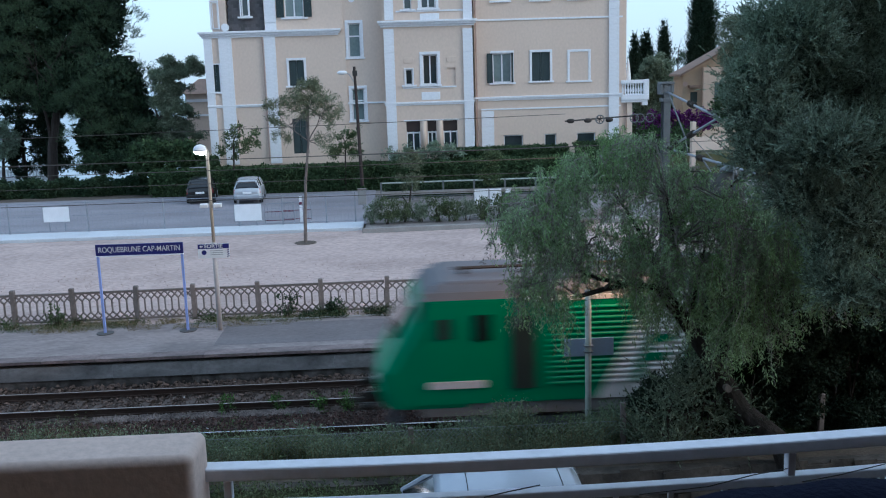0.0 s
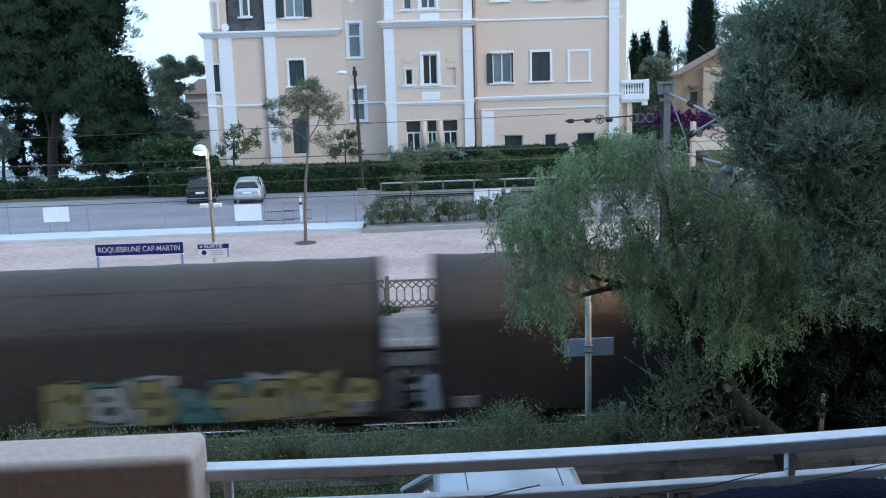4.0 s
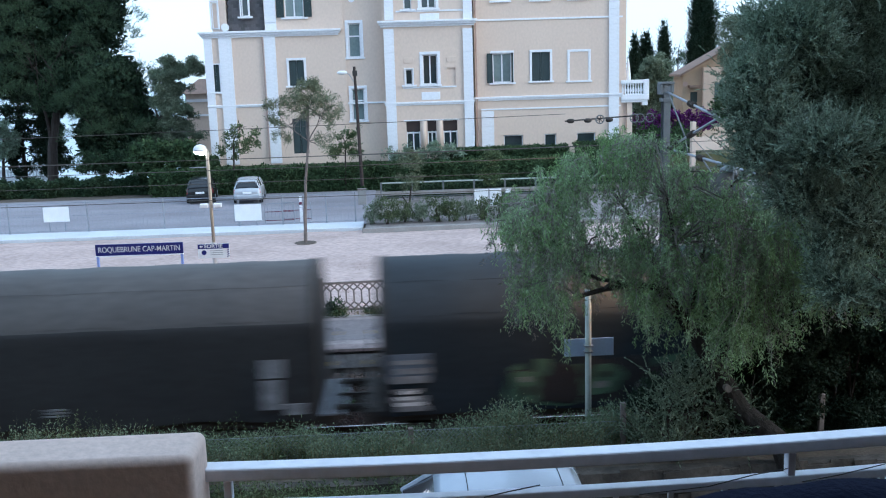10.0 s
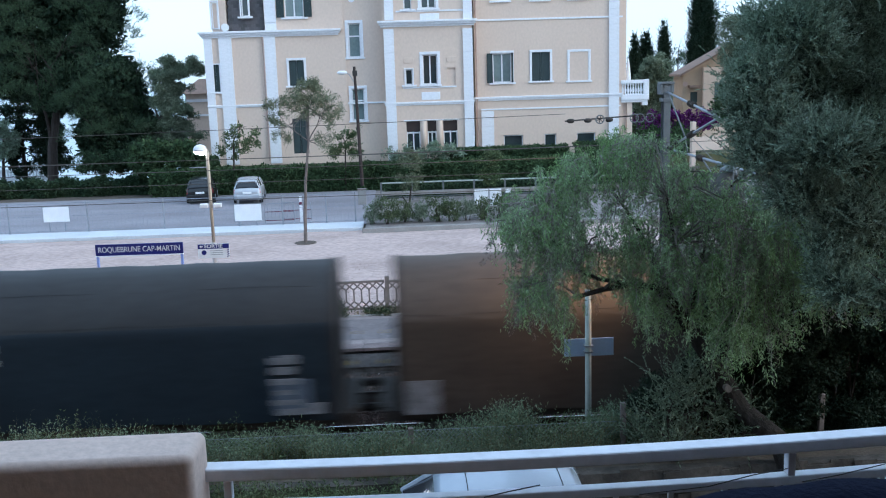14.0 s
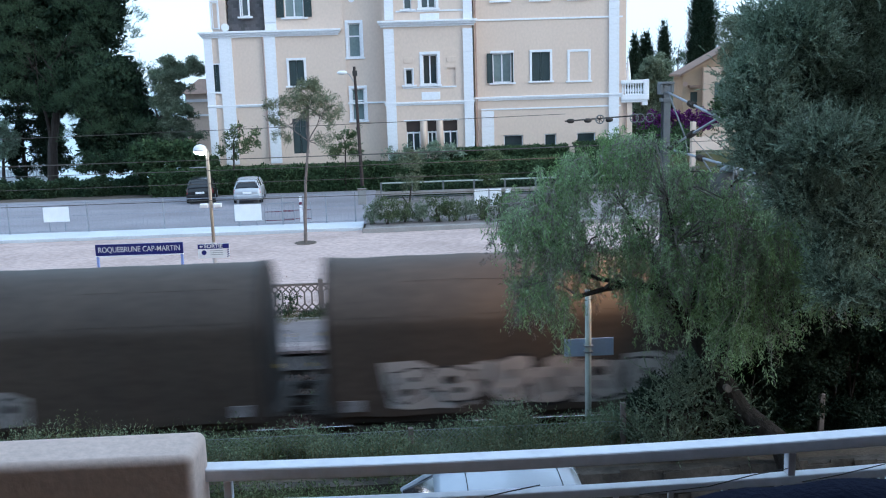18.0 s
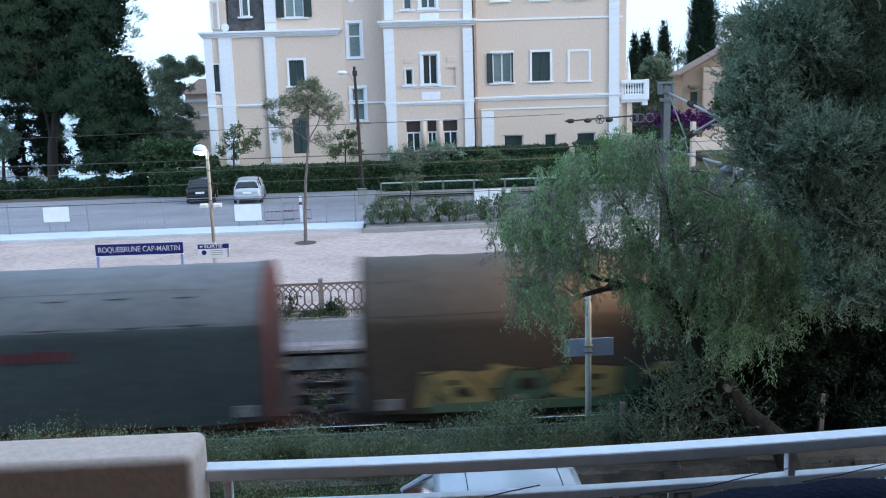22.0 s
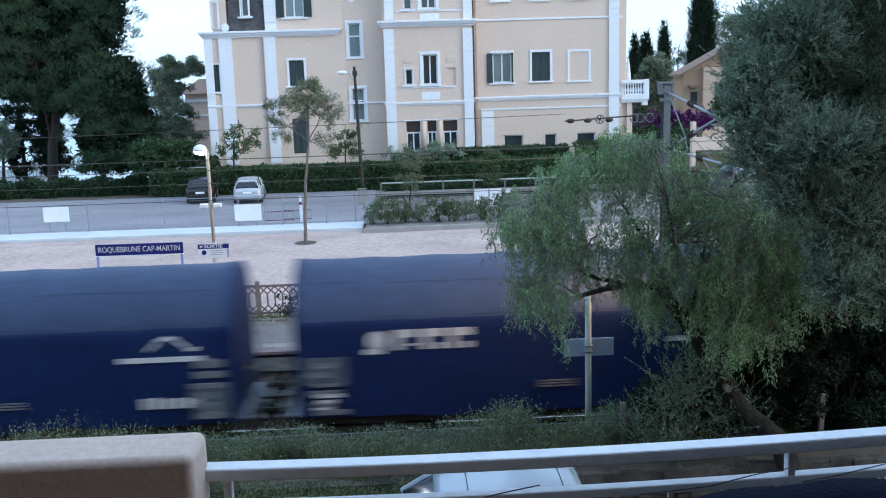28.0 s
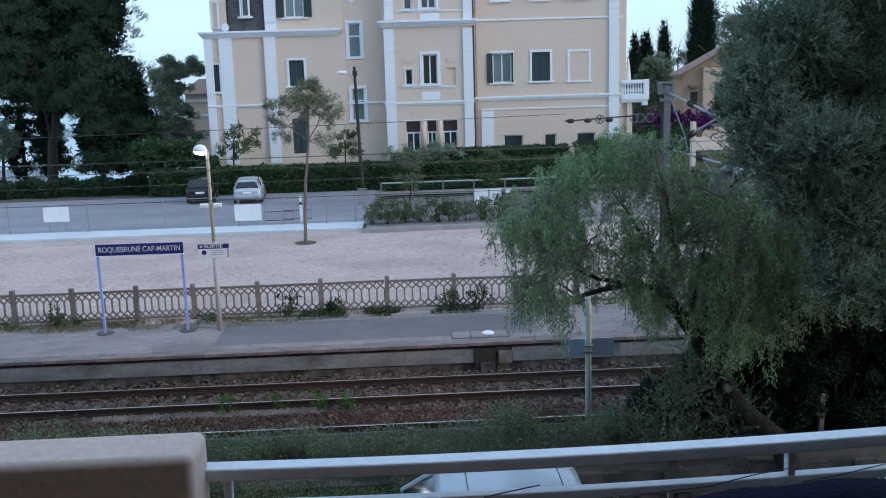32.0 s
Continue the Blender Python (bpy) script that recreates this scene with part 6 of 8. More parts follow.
weeds("bank_weeds", 2400, -10.0, -2.8, 15.8, 17.6, 1.1, "shrub", 134, "grey-green weeds beside the track", (0.065, 0.015), -0.12, 14)
weeds("track_weeds", 260, -14, -2.0, 22.0, 22.8, 0.3, "bright", 135, "fresh green weeds between the tracks", (0.1, 0.025), 0.12, 7)
weeds("fence_weeds", 1700, -3.4, 5, 29.2, 29.95, 0.26, "darkshrub", 141, "dark green weeds along the fence foot", (0.07, 0.025), 0.0, 6)
weeds("fence_weeds", 1500, -14, 8, 29.3, 29.95, 0.32, "shrub", 136, "low weeds along the fence foot", (0.1, 0.03), 0.05, 6)
weeds("fence_weeds", 5200, -14, -3.6, 28.6, 29.95, 0.15, "dryweeds", 138, "dry thin grass on the sand before the fence", (0.07, 0.012), -0.05, 4)
weeds("fence_weeds", 3000, -14, -2.6, 28.9, 29.95, 0.16, "shrub", 139, "thin green grass on the sand before the fence", (0.07, 0.014), 0.0, 4)
weeds("fence_weeds", 700, -14, 8, 29.3, 29.95, 0.22, "dryweeds", 137, "dry grass along the fence foot", (0.12, 0.012), 0.0, 5)
for k, (x, w, h) in enumerate(((-3.79, 0.5, 0.5), (-11.15, 0.4, 0.38), (2.46, 0.6, 0.45), (1.45, 0.5, 0.4), (-2.31, 0.4, 0.3))):
    bush("fence_shrub", "leafy green shrub growing at the concrete fence", [((x, 29.65, 0.58 + h), (w * 0.85, 0.25, h), 18)], "shrub" if k % 2 else "darkshrub", (0.12, 0.04), 140 + k, 20, 0.15, up=0.4, group="shrubs at the fence")
for k, (x, y) in enumerate(((-4.62, 22.95), (-3.3, 23.05), (-2.25, 22.9), (-1.55, 22.9))):
    bush("track_weed_tuft", "bright green weed tuft between the rails", [((x, y, 0.06), (0.24, 0.16, 0.3), 13)], "bright", (0.12, 0.024), 150 + k, 15, 0.11, up=0.8, group="weed tufts", category="weeds")


# ---- overhead line ----
MX, MY = 7.57, 26.4
mast = thing("catenary_mast", "grey steel mast with tubular cantilevers over the tracks", "mast", at=pose(MX, MY, 0.5))
hm = 7.72 - 0.5
g = Geo().box(-0.095, 0.095, -0.15, -0.13, 0, hm).box(-0.095, 0.095, 0.13, 0.15, 0, hm).box(-0.012, 0.012, -0.13, 0.13, 0, hm)
part("column", g, "mastgrey", mast)
part("head", Geo().box(-0.19, 0.19, -0.2, 0.2, hm - 0.02, hm + 0.05).box(-0.21, -0.12, -0.16, 0.16, hm - 0.3, hm).box(0.1, 0.19, -0.16, 0.16, hm - 0.25, hm).box(-0.14, 0.14, -0.18, 0.18, hm - 0.5, hm - 0.4), "mastgrey", mast, bevel=0.01)
for p, q, r in (((0, -0.15, 6.98), (0, -4.44, 6.46), 0.034), ((0, -4.44, 6.46), (0, -0.5, 5.48), 0.034), ((0, -0.15, 5.42), (0, -6.9, 5.38), 0.034), ((0, -0.2, 7.0), (0, -1.84, 5.84), 0.022), ((0, -2.5, 5.85), (0, -5.2, 5.15), 0.008), ((0, -3.37, 5.36), (0, -4.23, 5.01), 0.022), ((0, -1.84, 5.84), (0, -2.1, 5.42), 0.02)):
    part("cantilever_tube", Geo().tube([p, q], r, 8), "mastgrey" if r < 0.03 else "galv", mast, smooth=True)
for p, d in (((0, -2.2, 6.73), (0, -0.99, -0.12)), ((0, -0.4, 5.42), (0, -1, 0)), ((0, -0.9, 5.58), (0, -0.97, 0.24)), ((0, -2.2, 5.9), (0, -0.97, 0.24)), ((0, -3.0, 5.4), (0, -1, 0))):
    ins = Geo()
    for k in range(5):
        c = Vector(p) + Vector(d) * (0.09 * k)
        ins.disc(c, Vector(d).normalized(), 0.085, 0.03, 10)
    part("insulator", ins, "darkmetal", mast)


def wire(z0, z1, y, x0=-45, x1=30, sag=0.0, r=0.008, label="taut overhead wire above the tracks", y1=None):
    pts = []
    for i in range(17):
        f = i / 16
        pts.append((x0 + (x1 - x0) * f, y + ((y1 or y) - y) * f, z0 + (z1 - z0) * f - sag * 4 * f * (1 - f)))
    t = thing("overhead_wire", label, "wire", group="overhead wires")
    part("strand", Geo().tube(pts, r, 5), "wire", t)


wire(5.6, 5.6, 20.53), wire(5.6, 5.6, 23.97)
wire(6.75, 6.75, 20.53, MX - 48, MX + 24, 0.5), wire(6.7, 6.7, 23.97, MX - 48, MX + 24, 0.5)
wire(6.15, 6.1, 26.0, -45, MX, 0.1), wire(6.75, 6.98, 26.0, -45, 4.63, 0.15)
tens = thing("tension_gear", "wire tensioning wheels and insulators beside the mast", "tensioner", at=pose(0, 26.0, 0))
part("tie_rod", Geo().tube([(4.63, 0, 6.78), (MX - 0.14, 0.4, 6.84 + 0.05)], 0.022, 6), "darkmetal", tens)
for x in (5.61, 6.57, 6.74, 7.01):
    z = 6.8
    wh = part("wheel", Geo().tube([(x + 0.115 * math.cos(a), 0.0, z + 0.115 * math.sin(a)) for a in np.linspace(0, 6.283, 17)], 0.018, 6), "mastgrey", tens)
    sp = Geo()
    for a in (0.3, 1.35, 2.4):
        sp.tube([(x - 0.11 * math.cos(a), 0, z - 0.11 * math.sin(a)), (x + 0.11 * math.cos(a), 0, z + 0.11 * math.sin(a))], 0.012, 5)
    part("spokes", sp, "darkmetal", wh)
for x in (4.79, 5.27, 5.87):
    part("insulator", Geo().ball((x, 0, 6.78), 0.07, (1.6, 1, 1), 6), "darkmetal", tens)

# ---- board on a post by the near track ----
bp_ = thing("track_marker_board", "back of a blue-grey board on a round steel post", "sign", at=pose(3.57, 17.6, -0.28))
zt = 3.93 + 0.28
part("post", Geo().tube([(0, 0, 0), (0, 0, zt)], 0.062, 12), "postgrey", bp_, smooth=True)
part("cap", Geo().disc((0, 0, zt + 0.01), (0, 0, 1), 0.068, 0.03, 12), "galv", bp_)
part("board", Geo().box(3.11 - 3.57, 4.09 - 3.57, 0.07, 0.09, 2.6 + 0.28, 2.96 + 0.28), mat("blue_grey_board", (0.42, 0.5, 0.66), 0.5, amount=0.3, bump=0.02), bp_, "plain blue-grey board", bevel=0.005)
for s in (0.1, 0.22):
    part("clamp", Geo().box(-0.085, 0.085, -0.07, 0.07, 2.6 + 0.28 + s, 2.6 + 0.31 + s), "galv", bp_)

# stand of the added unseen lamp; its plate keeps light off the board post
tl = thing("unseen_lamp", "unseen lamp added among the trees for the warm glow on the train", "street lamp", at=pose(LAMP[0], LAMP[1] - 0.3, -0.3))
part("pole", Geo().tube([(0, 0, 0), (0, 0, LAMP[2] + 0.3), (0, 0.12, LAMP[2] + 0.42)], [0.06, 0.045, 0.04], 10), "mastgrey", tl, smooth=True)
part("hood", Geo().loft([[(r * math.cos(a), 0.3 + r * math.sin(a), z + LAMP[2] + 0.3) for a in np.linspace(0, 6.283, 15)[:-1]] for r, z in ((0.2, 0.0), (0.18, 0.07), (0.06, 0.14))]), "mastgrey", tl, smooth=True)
part("bulb", Geo().ball((0, 0.3, LAMP[2] + 0.27), 0.06, (1, 1, 0.8), 6), "sodium", tl, "glowing orange bulb of the unseen lamp", smooth=True)
part("visor", Geo().box(-0.75, 0.25, 0.18, 0.19, LAMP[2] - 0.35, LAMP[2] + 0.3), "mastgrey", tl, "flat plate added to keep the lamp's light off the board post")

# ---- chain-link fence between street and tracks ----
cf = thing("chain_link_fence", "sagging green chain-link fence on concrete posts", "fence")
fy = 15.3
ft = 2.2
for px in (0.02, 3.71, 7.22, 0.02 - 3.6):
    part("post", Geo().box(px - 0.045, px + 0.045, fy - 0.05, fy + 0.04, 1.4, ft if px < 1 else ft + 0.28), "concrete", cf, "grey concrete post", bevel=0.01)
g = Geo()
zb, zt2 = 1.5, ft - 0.05
n = 92
for i in range(n):
    x = -4.2 + i * 0.08
    for s in (-1, 1):
        a, b = Vector((x, fy, zb)), Vector((x + s * (zt2 - zb) * 0.9, fy, zt2))
        e = Vector((0.0032, 0, 0))
        g.add([a - e, a + e, b + e, b - e], [(0, 1, 2, 3)])
part("link_mesh", g, "galv", cf)
part("top_wire", Geo().tube([(-4.2, fy, zt2), (3.6, fy, zt2)], 0.004, 5), "galv", cf)

# ---- street side: low wall and white car ----
lw_ = thing("low_stone_wall", "low rough stone wall along the street", "wall", kind="structure")
part("core", Geo().box(-8, 14, 14.35, 14.6, 0.9, 1.62), "darkstone", lw_)
rw = np.random.default_rng(160)
for row in range(3):
    x = 0.5
    while x < 8.0:
        w = rw.uniform(0.22, 0.5)
        h, j = rw.uniform(0.12, 0.2), rw.uniform(-0.02, 0.02, 4)
        z = 1.08 + row * 0.19 + rw.uniform(-0.02, 0.02)
        y = 14.28 + rw.uniform(0, 0.06)
        part("stone", Geo().hexa([(x + j[0], y, z + j[1]), (x + w + 0.005, y, z + j[2]), (x + w + 0.005 + j[1], y + 0.03, z + h + 0.02), (x + j[3], y + 0.02, z + h + j[0])], [(x, 14.4, z), (x + w, 14.4, z), (x + w, 14.4, z + h), (x, 14.4, z + h)]), "darkstone", lw_)
        x += w
hatchback(pose(0.9, 12.3, 1.14, 0, 0, 90) @ Matrix.Diagonal((1, 0.86, 1, 1)), "carpale", "pale hatchback parked on the street below the balcony")
hatchback(pose(6.35 + 0.9, 11.6, 1.13, 0, 0, 90), "carwhite", "pale car parked under the olive tree")

# ---- the balcony ----
by0 = 1.8
zr = 7.39
bal_ = thing("balcony_railing", "white painted metal balcony railing", "railing")


def rail_y(x):
    """The balcony front bows out gently."""
    return 1.786 + 0.046 * (x - 0.15) ** 2


def rail_bar(x0, x1, d, z0, z1, n=24):
    xs = [x0 + (x1 - x0) * i / n for i in range(n + 1)]
    return Geo().loft([[(x, rail_y(x) - d, z0), (x, rail_y(x) + d, z0), (x, rail_y(x) + d, z1), (x, rail_y(x) - d, z1)] for x in xs])


part("top_rail", rail_bar(-0.43, 2.4, 0.022, zr - 0.027, zr), "railpaint", bal_, bevel=0.004)
zl = 7.31
part("lower_rail", rail_bar(-0.43, 2.4, 0.014, zl - 0.02, zl), "railpaint", bal_, bevel=0.003)
for x in (0.79, -0.37):
    y = rail_y(x)
    part("post", Geo().box(x - 0.008, x + 0.008, y - 0.012, y + 0.012, zr - 1.0, zr - 0.03), "railpaint", bal_, bevel=0.002)
for i in range(24):
    x = -0.37 + 0.1 + i * 0.115
    y = rail_y(x)
    part("baluster", Geo().box(x - 0.005, x + 0.005, y - 0.006, y + 0.006, zr - 1.0, zl - 0.02), "railpaint", bal_)
zp = 7.46
pw = thing("balcony_parapet", "rounded cream stucco balcony parapet", "wall", kind="structure")
pg = part("coping", Geo().box(-3.0, -0.41, 1.68, 1.82, zp - 1.0, zp), "balcony", pw, bevel=0.018)
pg.modifiers["bevel"].segments, pg.modifiers["bevel"].harden_normals = 5, True
pg.data.polygons.foreach_set("use_smooth", [True] * len(pg.data.polygons))
part("floor", Geo().box(-4, 4, -1.5, by0 + 0.15, 6.2, 6.42), "unseenwall", pw)
# unseen front; its orange was chosen to bounce warm light onto the train
part("house_front", Geo().box(-2.6, 34, -1.9, -1.5, 0.5, 11.5), "orangewall", pw, "unseen house front behind the balcony, coloured orange to bounce warm light")
# unseen wall, added to block sky light from the left
part("neighbour_front", Geo().box(-60, -2.6, -1.9, -1.5, 0.5, 16), "unseenwall", pw, "unseen dark wall added to block sky light from the left")
# unseen slab and partitions, added to keep the parapet's inner face dark
part("upper_balcony_slab", Geo().box(-2.4, 3, -1.5, 1.0, 9.0, 9.2), "unseenwall", pw)
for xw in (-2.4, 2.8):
    part("balcony_partition", Geo().box(xw, xw + 0.2, -1.5, 1.55, 6.42, 9.0), "unseenwall", pw)
part("house_base", Geo().box(-9, 9, -1.5, 1.9, 0.5, 6.2), "unseenwall", pw)
cl = thing("navy_cloth", "dark navy cloth hanging over a rack on the balcony", "cloth")
rings = []
for i in range(26):
    x = 0.31 + i * 0.0475
    z = float(np.interp(x, [0.31, 0.42, 0.52, 0.67, 1.5], [7.428, 7.449, 7.462, 7.472, 7.472])) + 0.003 * math.sin(i * 1.7)
    rings.append([(x, 1.30, z - 0.5), (x, 1.31 + 0.01 * math.sin(i * 2.1), z - 0.02), (x, 1.36, z), (x, 1.42, z + 0.002), (x, 1.46, z - 0.03), (x, 1.47 + 0.01 * math.sin(i * 1.3), z - 0.5)])
part("fabric", Geo().loft(rings), "cloth", cl, smooth=True)
part("rack_bar", Geo().tube([(0.38, 1.39, 7.43 - 0.03), (1.5, 1.39, 7.46 - 0.03)], 0.008, 6), "galv", cl)
cb = thing("black_cable", "thin black cable slung along the railing", "cable")
part("cord", Geo().tube([(0.14, 1.7, 7.34), (0.19, 1.7, 7.35), (0.25, 1.7, 7.36)], 0.0012, 6), "cable", cb)
part("cord", Geo().tube([(0.45, 1.72, 7.32), (0.59, 1.72, 7.33), (0.68, 1.72, 7.35), (0.75, 1.72, 7.36)], 0.0011, 6), "cable", cb)
part("cord", Geo().tube([(0.78, 1.72, 7.33), (0.85, 1.72, 7.34), (0.95, 1.72, 7.36)], 0.0011, 6), "cable", cb)


# ---- the freight train ----
TY = 20.53


def travel(t):
    """Where the train's zero mark lies along the track at t seconds."""
    return 1.772 - 18.483 * t + 0.02475 * t * t - 0.0005246 * t ** 3


def tarp(name, color, second, rough=0.45):
    return mat(name, color, rough + 0.15, second=second, scale=0.7, fine=5, amount=0.75, bump=0.12, stretch=(0.7, 1, 1.6), clip=(0.35, 0.75), spec=0.3)


T = dict(
    olive=tarp("olive_grey_tarpaulin", (0.062, 0.057, 0.049), (0.042, 0.039, 0.034)),
    brown=tarp("dirty_brown_tarpaulin", (0.064, 0.054, 0.046), (0.040, 0.034, 0.030)),
    grey=tarp("grey_tarpaulin", (0.088, 0.084, 0.083), (0.06, 0.057, 0.056)),
    pale=tarp("pale_blue_grey_tarpaulin", (0.15, 0.155, 0.168), (0.10, 0.105, 0.114)),
    teal=tarp("dull_teal_tarpaulin", (0.062, 0.077, 0.083), (0.038, 0.047, 0.052)),
    blue=tarp("royal_blue_tarpaulin", (0.010, 0.023, 0.098), (0.007, 0.017, 0.07), 0.4),
    # lighter copy of the blue, with the sky light on hood tops in it
    bluelit=tarp("sky_lit_blue_tarpaulin", (0.040, 0.060, 0.125), (0.027, 0.043, 0.095), 0.4),
    navy=tarp("dark_navy_tarpaulin", (0.017, 0.026, 0.036), (0.011, 0.016, 0.023)),
    coal=tarp("charcoal_tarpaulin", (0.033, 0.034, 0.036), (0.022, 0.022, 0.024)),
    beige=tarp("cream_beige_tarpaulin", (0.235, 0.215, 0.178), (0.18, 0.165, 0.138)),
    green=tarp("greenish_grey_tarpaulin", (0.075, 0.082, 0.072), (0.05, 0.054, 0.047)),
)
M["endwall"] = mat("dark_end_wall", (0.018, 0.017, 0.017), 0.8, amount=0.7, second=(0.035, 0.03, 0.027), scale=2, bump=0.2)
PAINT = {}
for nm, c in dict(white=(0.39, 0.375, 0.37), grey=(0.24, 0.24, 0.245), teal=(0.10, 0.20, 0.19), blue=(0.12, 0.165, 0.205), yellow=(0.29, 0.255, 0.11), red=(0.17, 0.065, 0.058), oldred=(0.105, 0.026, 0.034), pink=(0.28, 0.19, 0.235), green=(0.075, 0.14, 0.09), black=(0.022, 0.022, 0.026), cyan=(0.10, 0.20, 0.245)).items():
    PAINT[nm] = mat("spray_paint_" + nm, c, 0.7, amount=0.6, bump=0, scale=2.5)

PAINT["bluegrey"] = mat("blue_grey_panel", (0.10, 0.125, 0.165), 0.6, amount=0.7, bump=0, scale=3)
# cross-section of the tarpaulin hood, half of it: across, height
HOOD = [(1.315, 0.98), (1.325, 1.12), (1.338, 1.4), (1.352, 1.75), (1.365, 2.1), (1.378, 2.5), (1.388, 2.84), (1.39, 3.02), (1.365, 3.12), (1.23, 3.4), (1.02, 3.74), (0.7, 4.02), (0.36, 4.15), (0.0, 4.2)]
HOOD = HOOD + [(-y, z) for y, z in HOOD[-2::-1]]


def side_y(z):
    hs = HOOD[:14]
    return float(np.interp(z, [h[1] for h in hs], [h[0] for h in hs]))


def shared(name, geo, material, smooth=False):
    me = geo.mesh(name, smooth)
    me.materials.append(M[material])
    return me


def bogie_meshes():
    fr = Geo()
    for s in (-0.98, 0.98):
        fr.box(-1.25, 1.25, s - 0.06, s + 0.06, 0.50, 0.66).box(-0.35, 0.35, s - 0.07, s + 0.07, 0.35, 0.52)
        for a in (-0.9, 0.9):
            fr.box(a - 0.16, a + 0.16, s - 0.1, s + 0.1, 0.32, 0.62)
    fr.box(-0.2, 0.2, -0.98, 0.98, 0.48, 0.7)
    ax = Geo().tube([(0, -0.85, 0), (0, 0.85, 0)], 0.08, 8)
    for s in (-0.72, 0.72):
        ax.disc((0, s, 0), (0, 1, 0), 0.46, 0.13, 22)
    return shared("bogie_frame", fr, "darkmetal"), shared("wheelset", ax, "darkmetal")


BOGIE, AXLE = bogie_meshes()
buf = Geo().tube([(0, 0, 0), (-0.42, 0, 0)], 0.09, 10).disc((-0.45, 0, 0), (1, 0, 0), 0.23, 0.04, 18)
BUFFER = shared("buffer", buf, "darkmetal")
hook = Geo().box(-0.5, 0.1, -0.04, 0.04, -0.08, 0.08).tube([(-0.45, 0, 0), (-0.6, 0, -0.15), (-0.7, 0, -0.05)], 0.035, 6)
HOOK = shared("coupling_hook", hook, "darkmetal")


def bogie(parent, x, wheels=(-0.9, 0.9)):
    b = part("bogie", BOGIE, "darkmetal", parent, at=pose(x, 0, 0))
    for a in wheels:
        part("wheelset", AXLE, "darkmetal", b, at=pose(a, 0, 0.46))


def scrawl(parent, spec, L, seed):
    """Sprayed, unreadable letter forms: thick strokes over a blotch, thin plates on the side of the hood."""
    rng = np.random.default_rng(seed)
    x0, x1, z0, z1, cols, n = spec
    n = int(n * 1.1)
    z0, z1 = z0 - 0.02, z1 + 0.12

    def plate(ring, d, paint):
        vs = [(x, -side_y(min(max(z, 1.0), 3.1)) - d, min(max(z, 1.0), 3.1)) for x, z in ring]
        part("graffiti", Geo().loft([vs, [(x, y + 0.01, z) for x, y, z in vs]]), paint, parent)

    for i in range(n):
        pitch = L * (x1 - x0) / n
        cx = L * x0 + pitch * (i + 0.5)
        w, h = pitch * rng.uniform(0.42, 0.6), (z1 - z0) / 2 * rng.uniform(0.75, 1.0)
        cz = (z0 + z1) / 2 + rng.uniform(-0.06, 0.06)
        col = PAINT[cols[int(rng.integers(len(cols)))]]
        if i % 4 != 3:  # sprayed ground colour behind the letters
            pale = PAINT[cols[i % len(cols)]]
            e = [rng.uniform(-0.12, 0.12) for j in range(8)]
            hw = pitch * 0.56
            plate([(cx - hw + e[0], z0 + e[1] * 0.5), (cx, z0 - 0.03 + e[2] * 0.4), (cx + hw + e[3], z0 + e[4] * 0.5), (cx + hw + e[5], z1 + e[6]), (cx + 0.2 * hw, z1 + e[7]), (cx - hw + e[2], z1 + e[0])], 0.006 + 0.0006 * i, pale)
        for k in range(2):
            ex, ez = cx + rng.uniform(-0.35, 0.35) * w, cz + (k - 0.5) * h * rng.uniform(0.5, 0.9)
            ew, eh = w * rng.uniform(0.6, 0.95), h * rng.uniform(0.55, 0.9)
            q = [rng.uniform(0.8, 1.2) for j in range(12)]
            lean = rng.uniform(-0.3, 0.3)
            for grow, d, paint in ((1.1, 0.018, PAINT["black"]), (0.94, 0.028, col), (rng.uniform(0.2, 0.42), 0.038, PAINT["black" if rng.uniform() < 0.6 else "grey"])):
                ring = []
                for j in range(12):
                    a = 2 * math.pi * j / 12
                    zz = eh * grow * q[j] * math.copysign(abs(math.sin(a)) ** 0.7, math.sin(a))
                    ring.append((ex + lean * zz + ew * grow * q[j] * math.copysign(abs(math.cos(a)) ** 0.7, math.cos(a)), ez + zz))
                plate(ring, d + 0.0006 * i + 0.004 * k, paint)


# short dark strips that stand for the small shadows in the hood folds
FOLD_SHADOWS = {}
for s in (-1, 1):
    for zf, w in ((3.17, 0.3), (3.72, 0.22)):
        yf = (side_y(zf) + 0.012) * s
        FOLD_SHADOWS[s, zf] = shared("hoop_strap", Geo().tube([(-w, yf, zf), (-w * 0.4, yf + 0.008 * s, zf - 0.018), (w * 0.4, yf + 0.008 * s, zf - 0.014), (w, yf, zf + 0.008)], [0.004, 0.016, 0.014, 0.004], 5), "endwall")


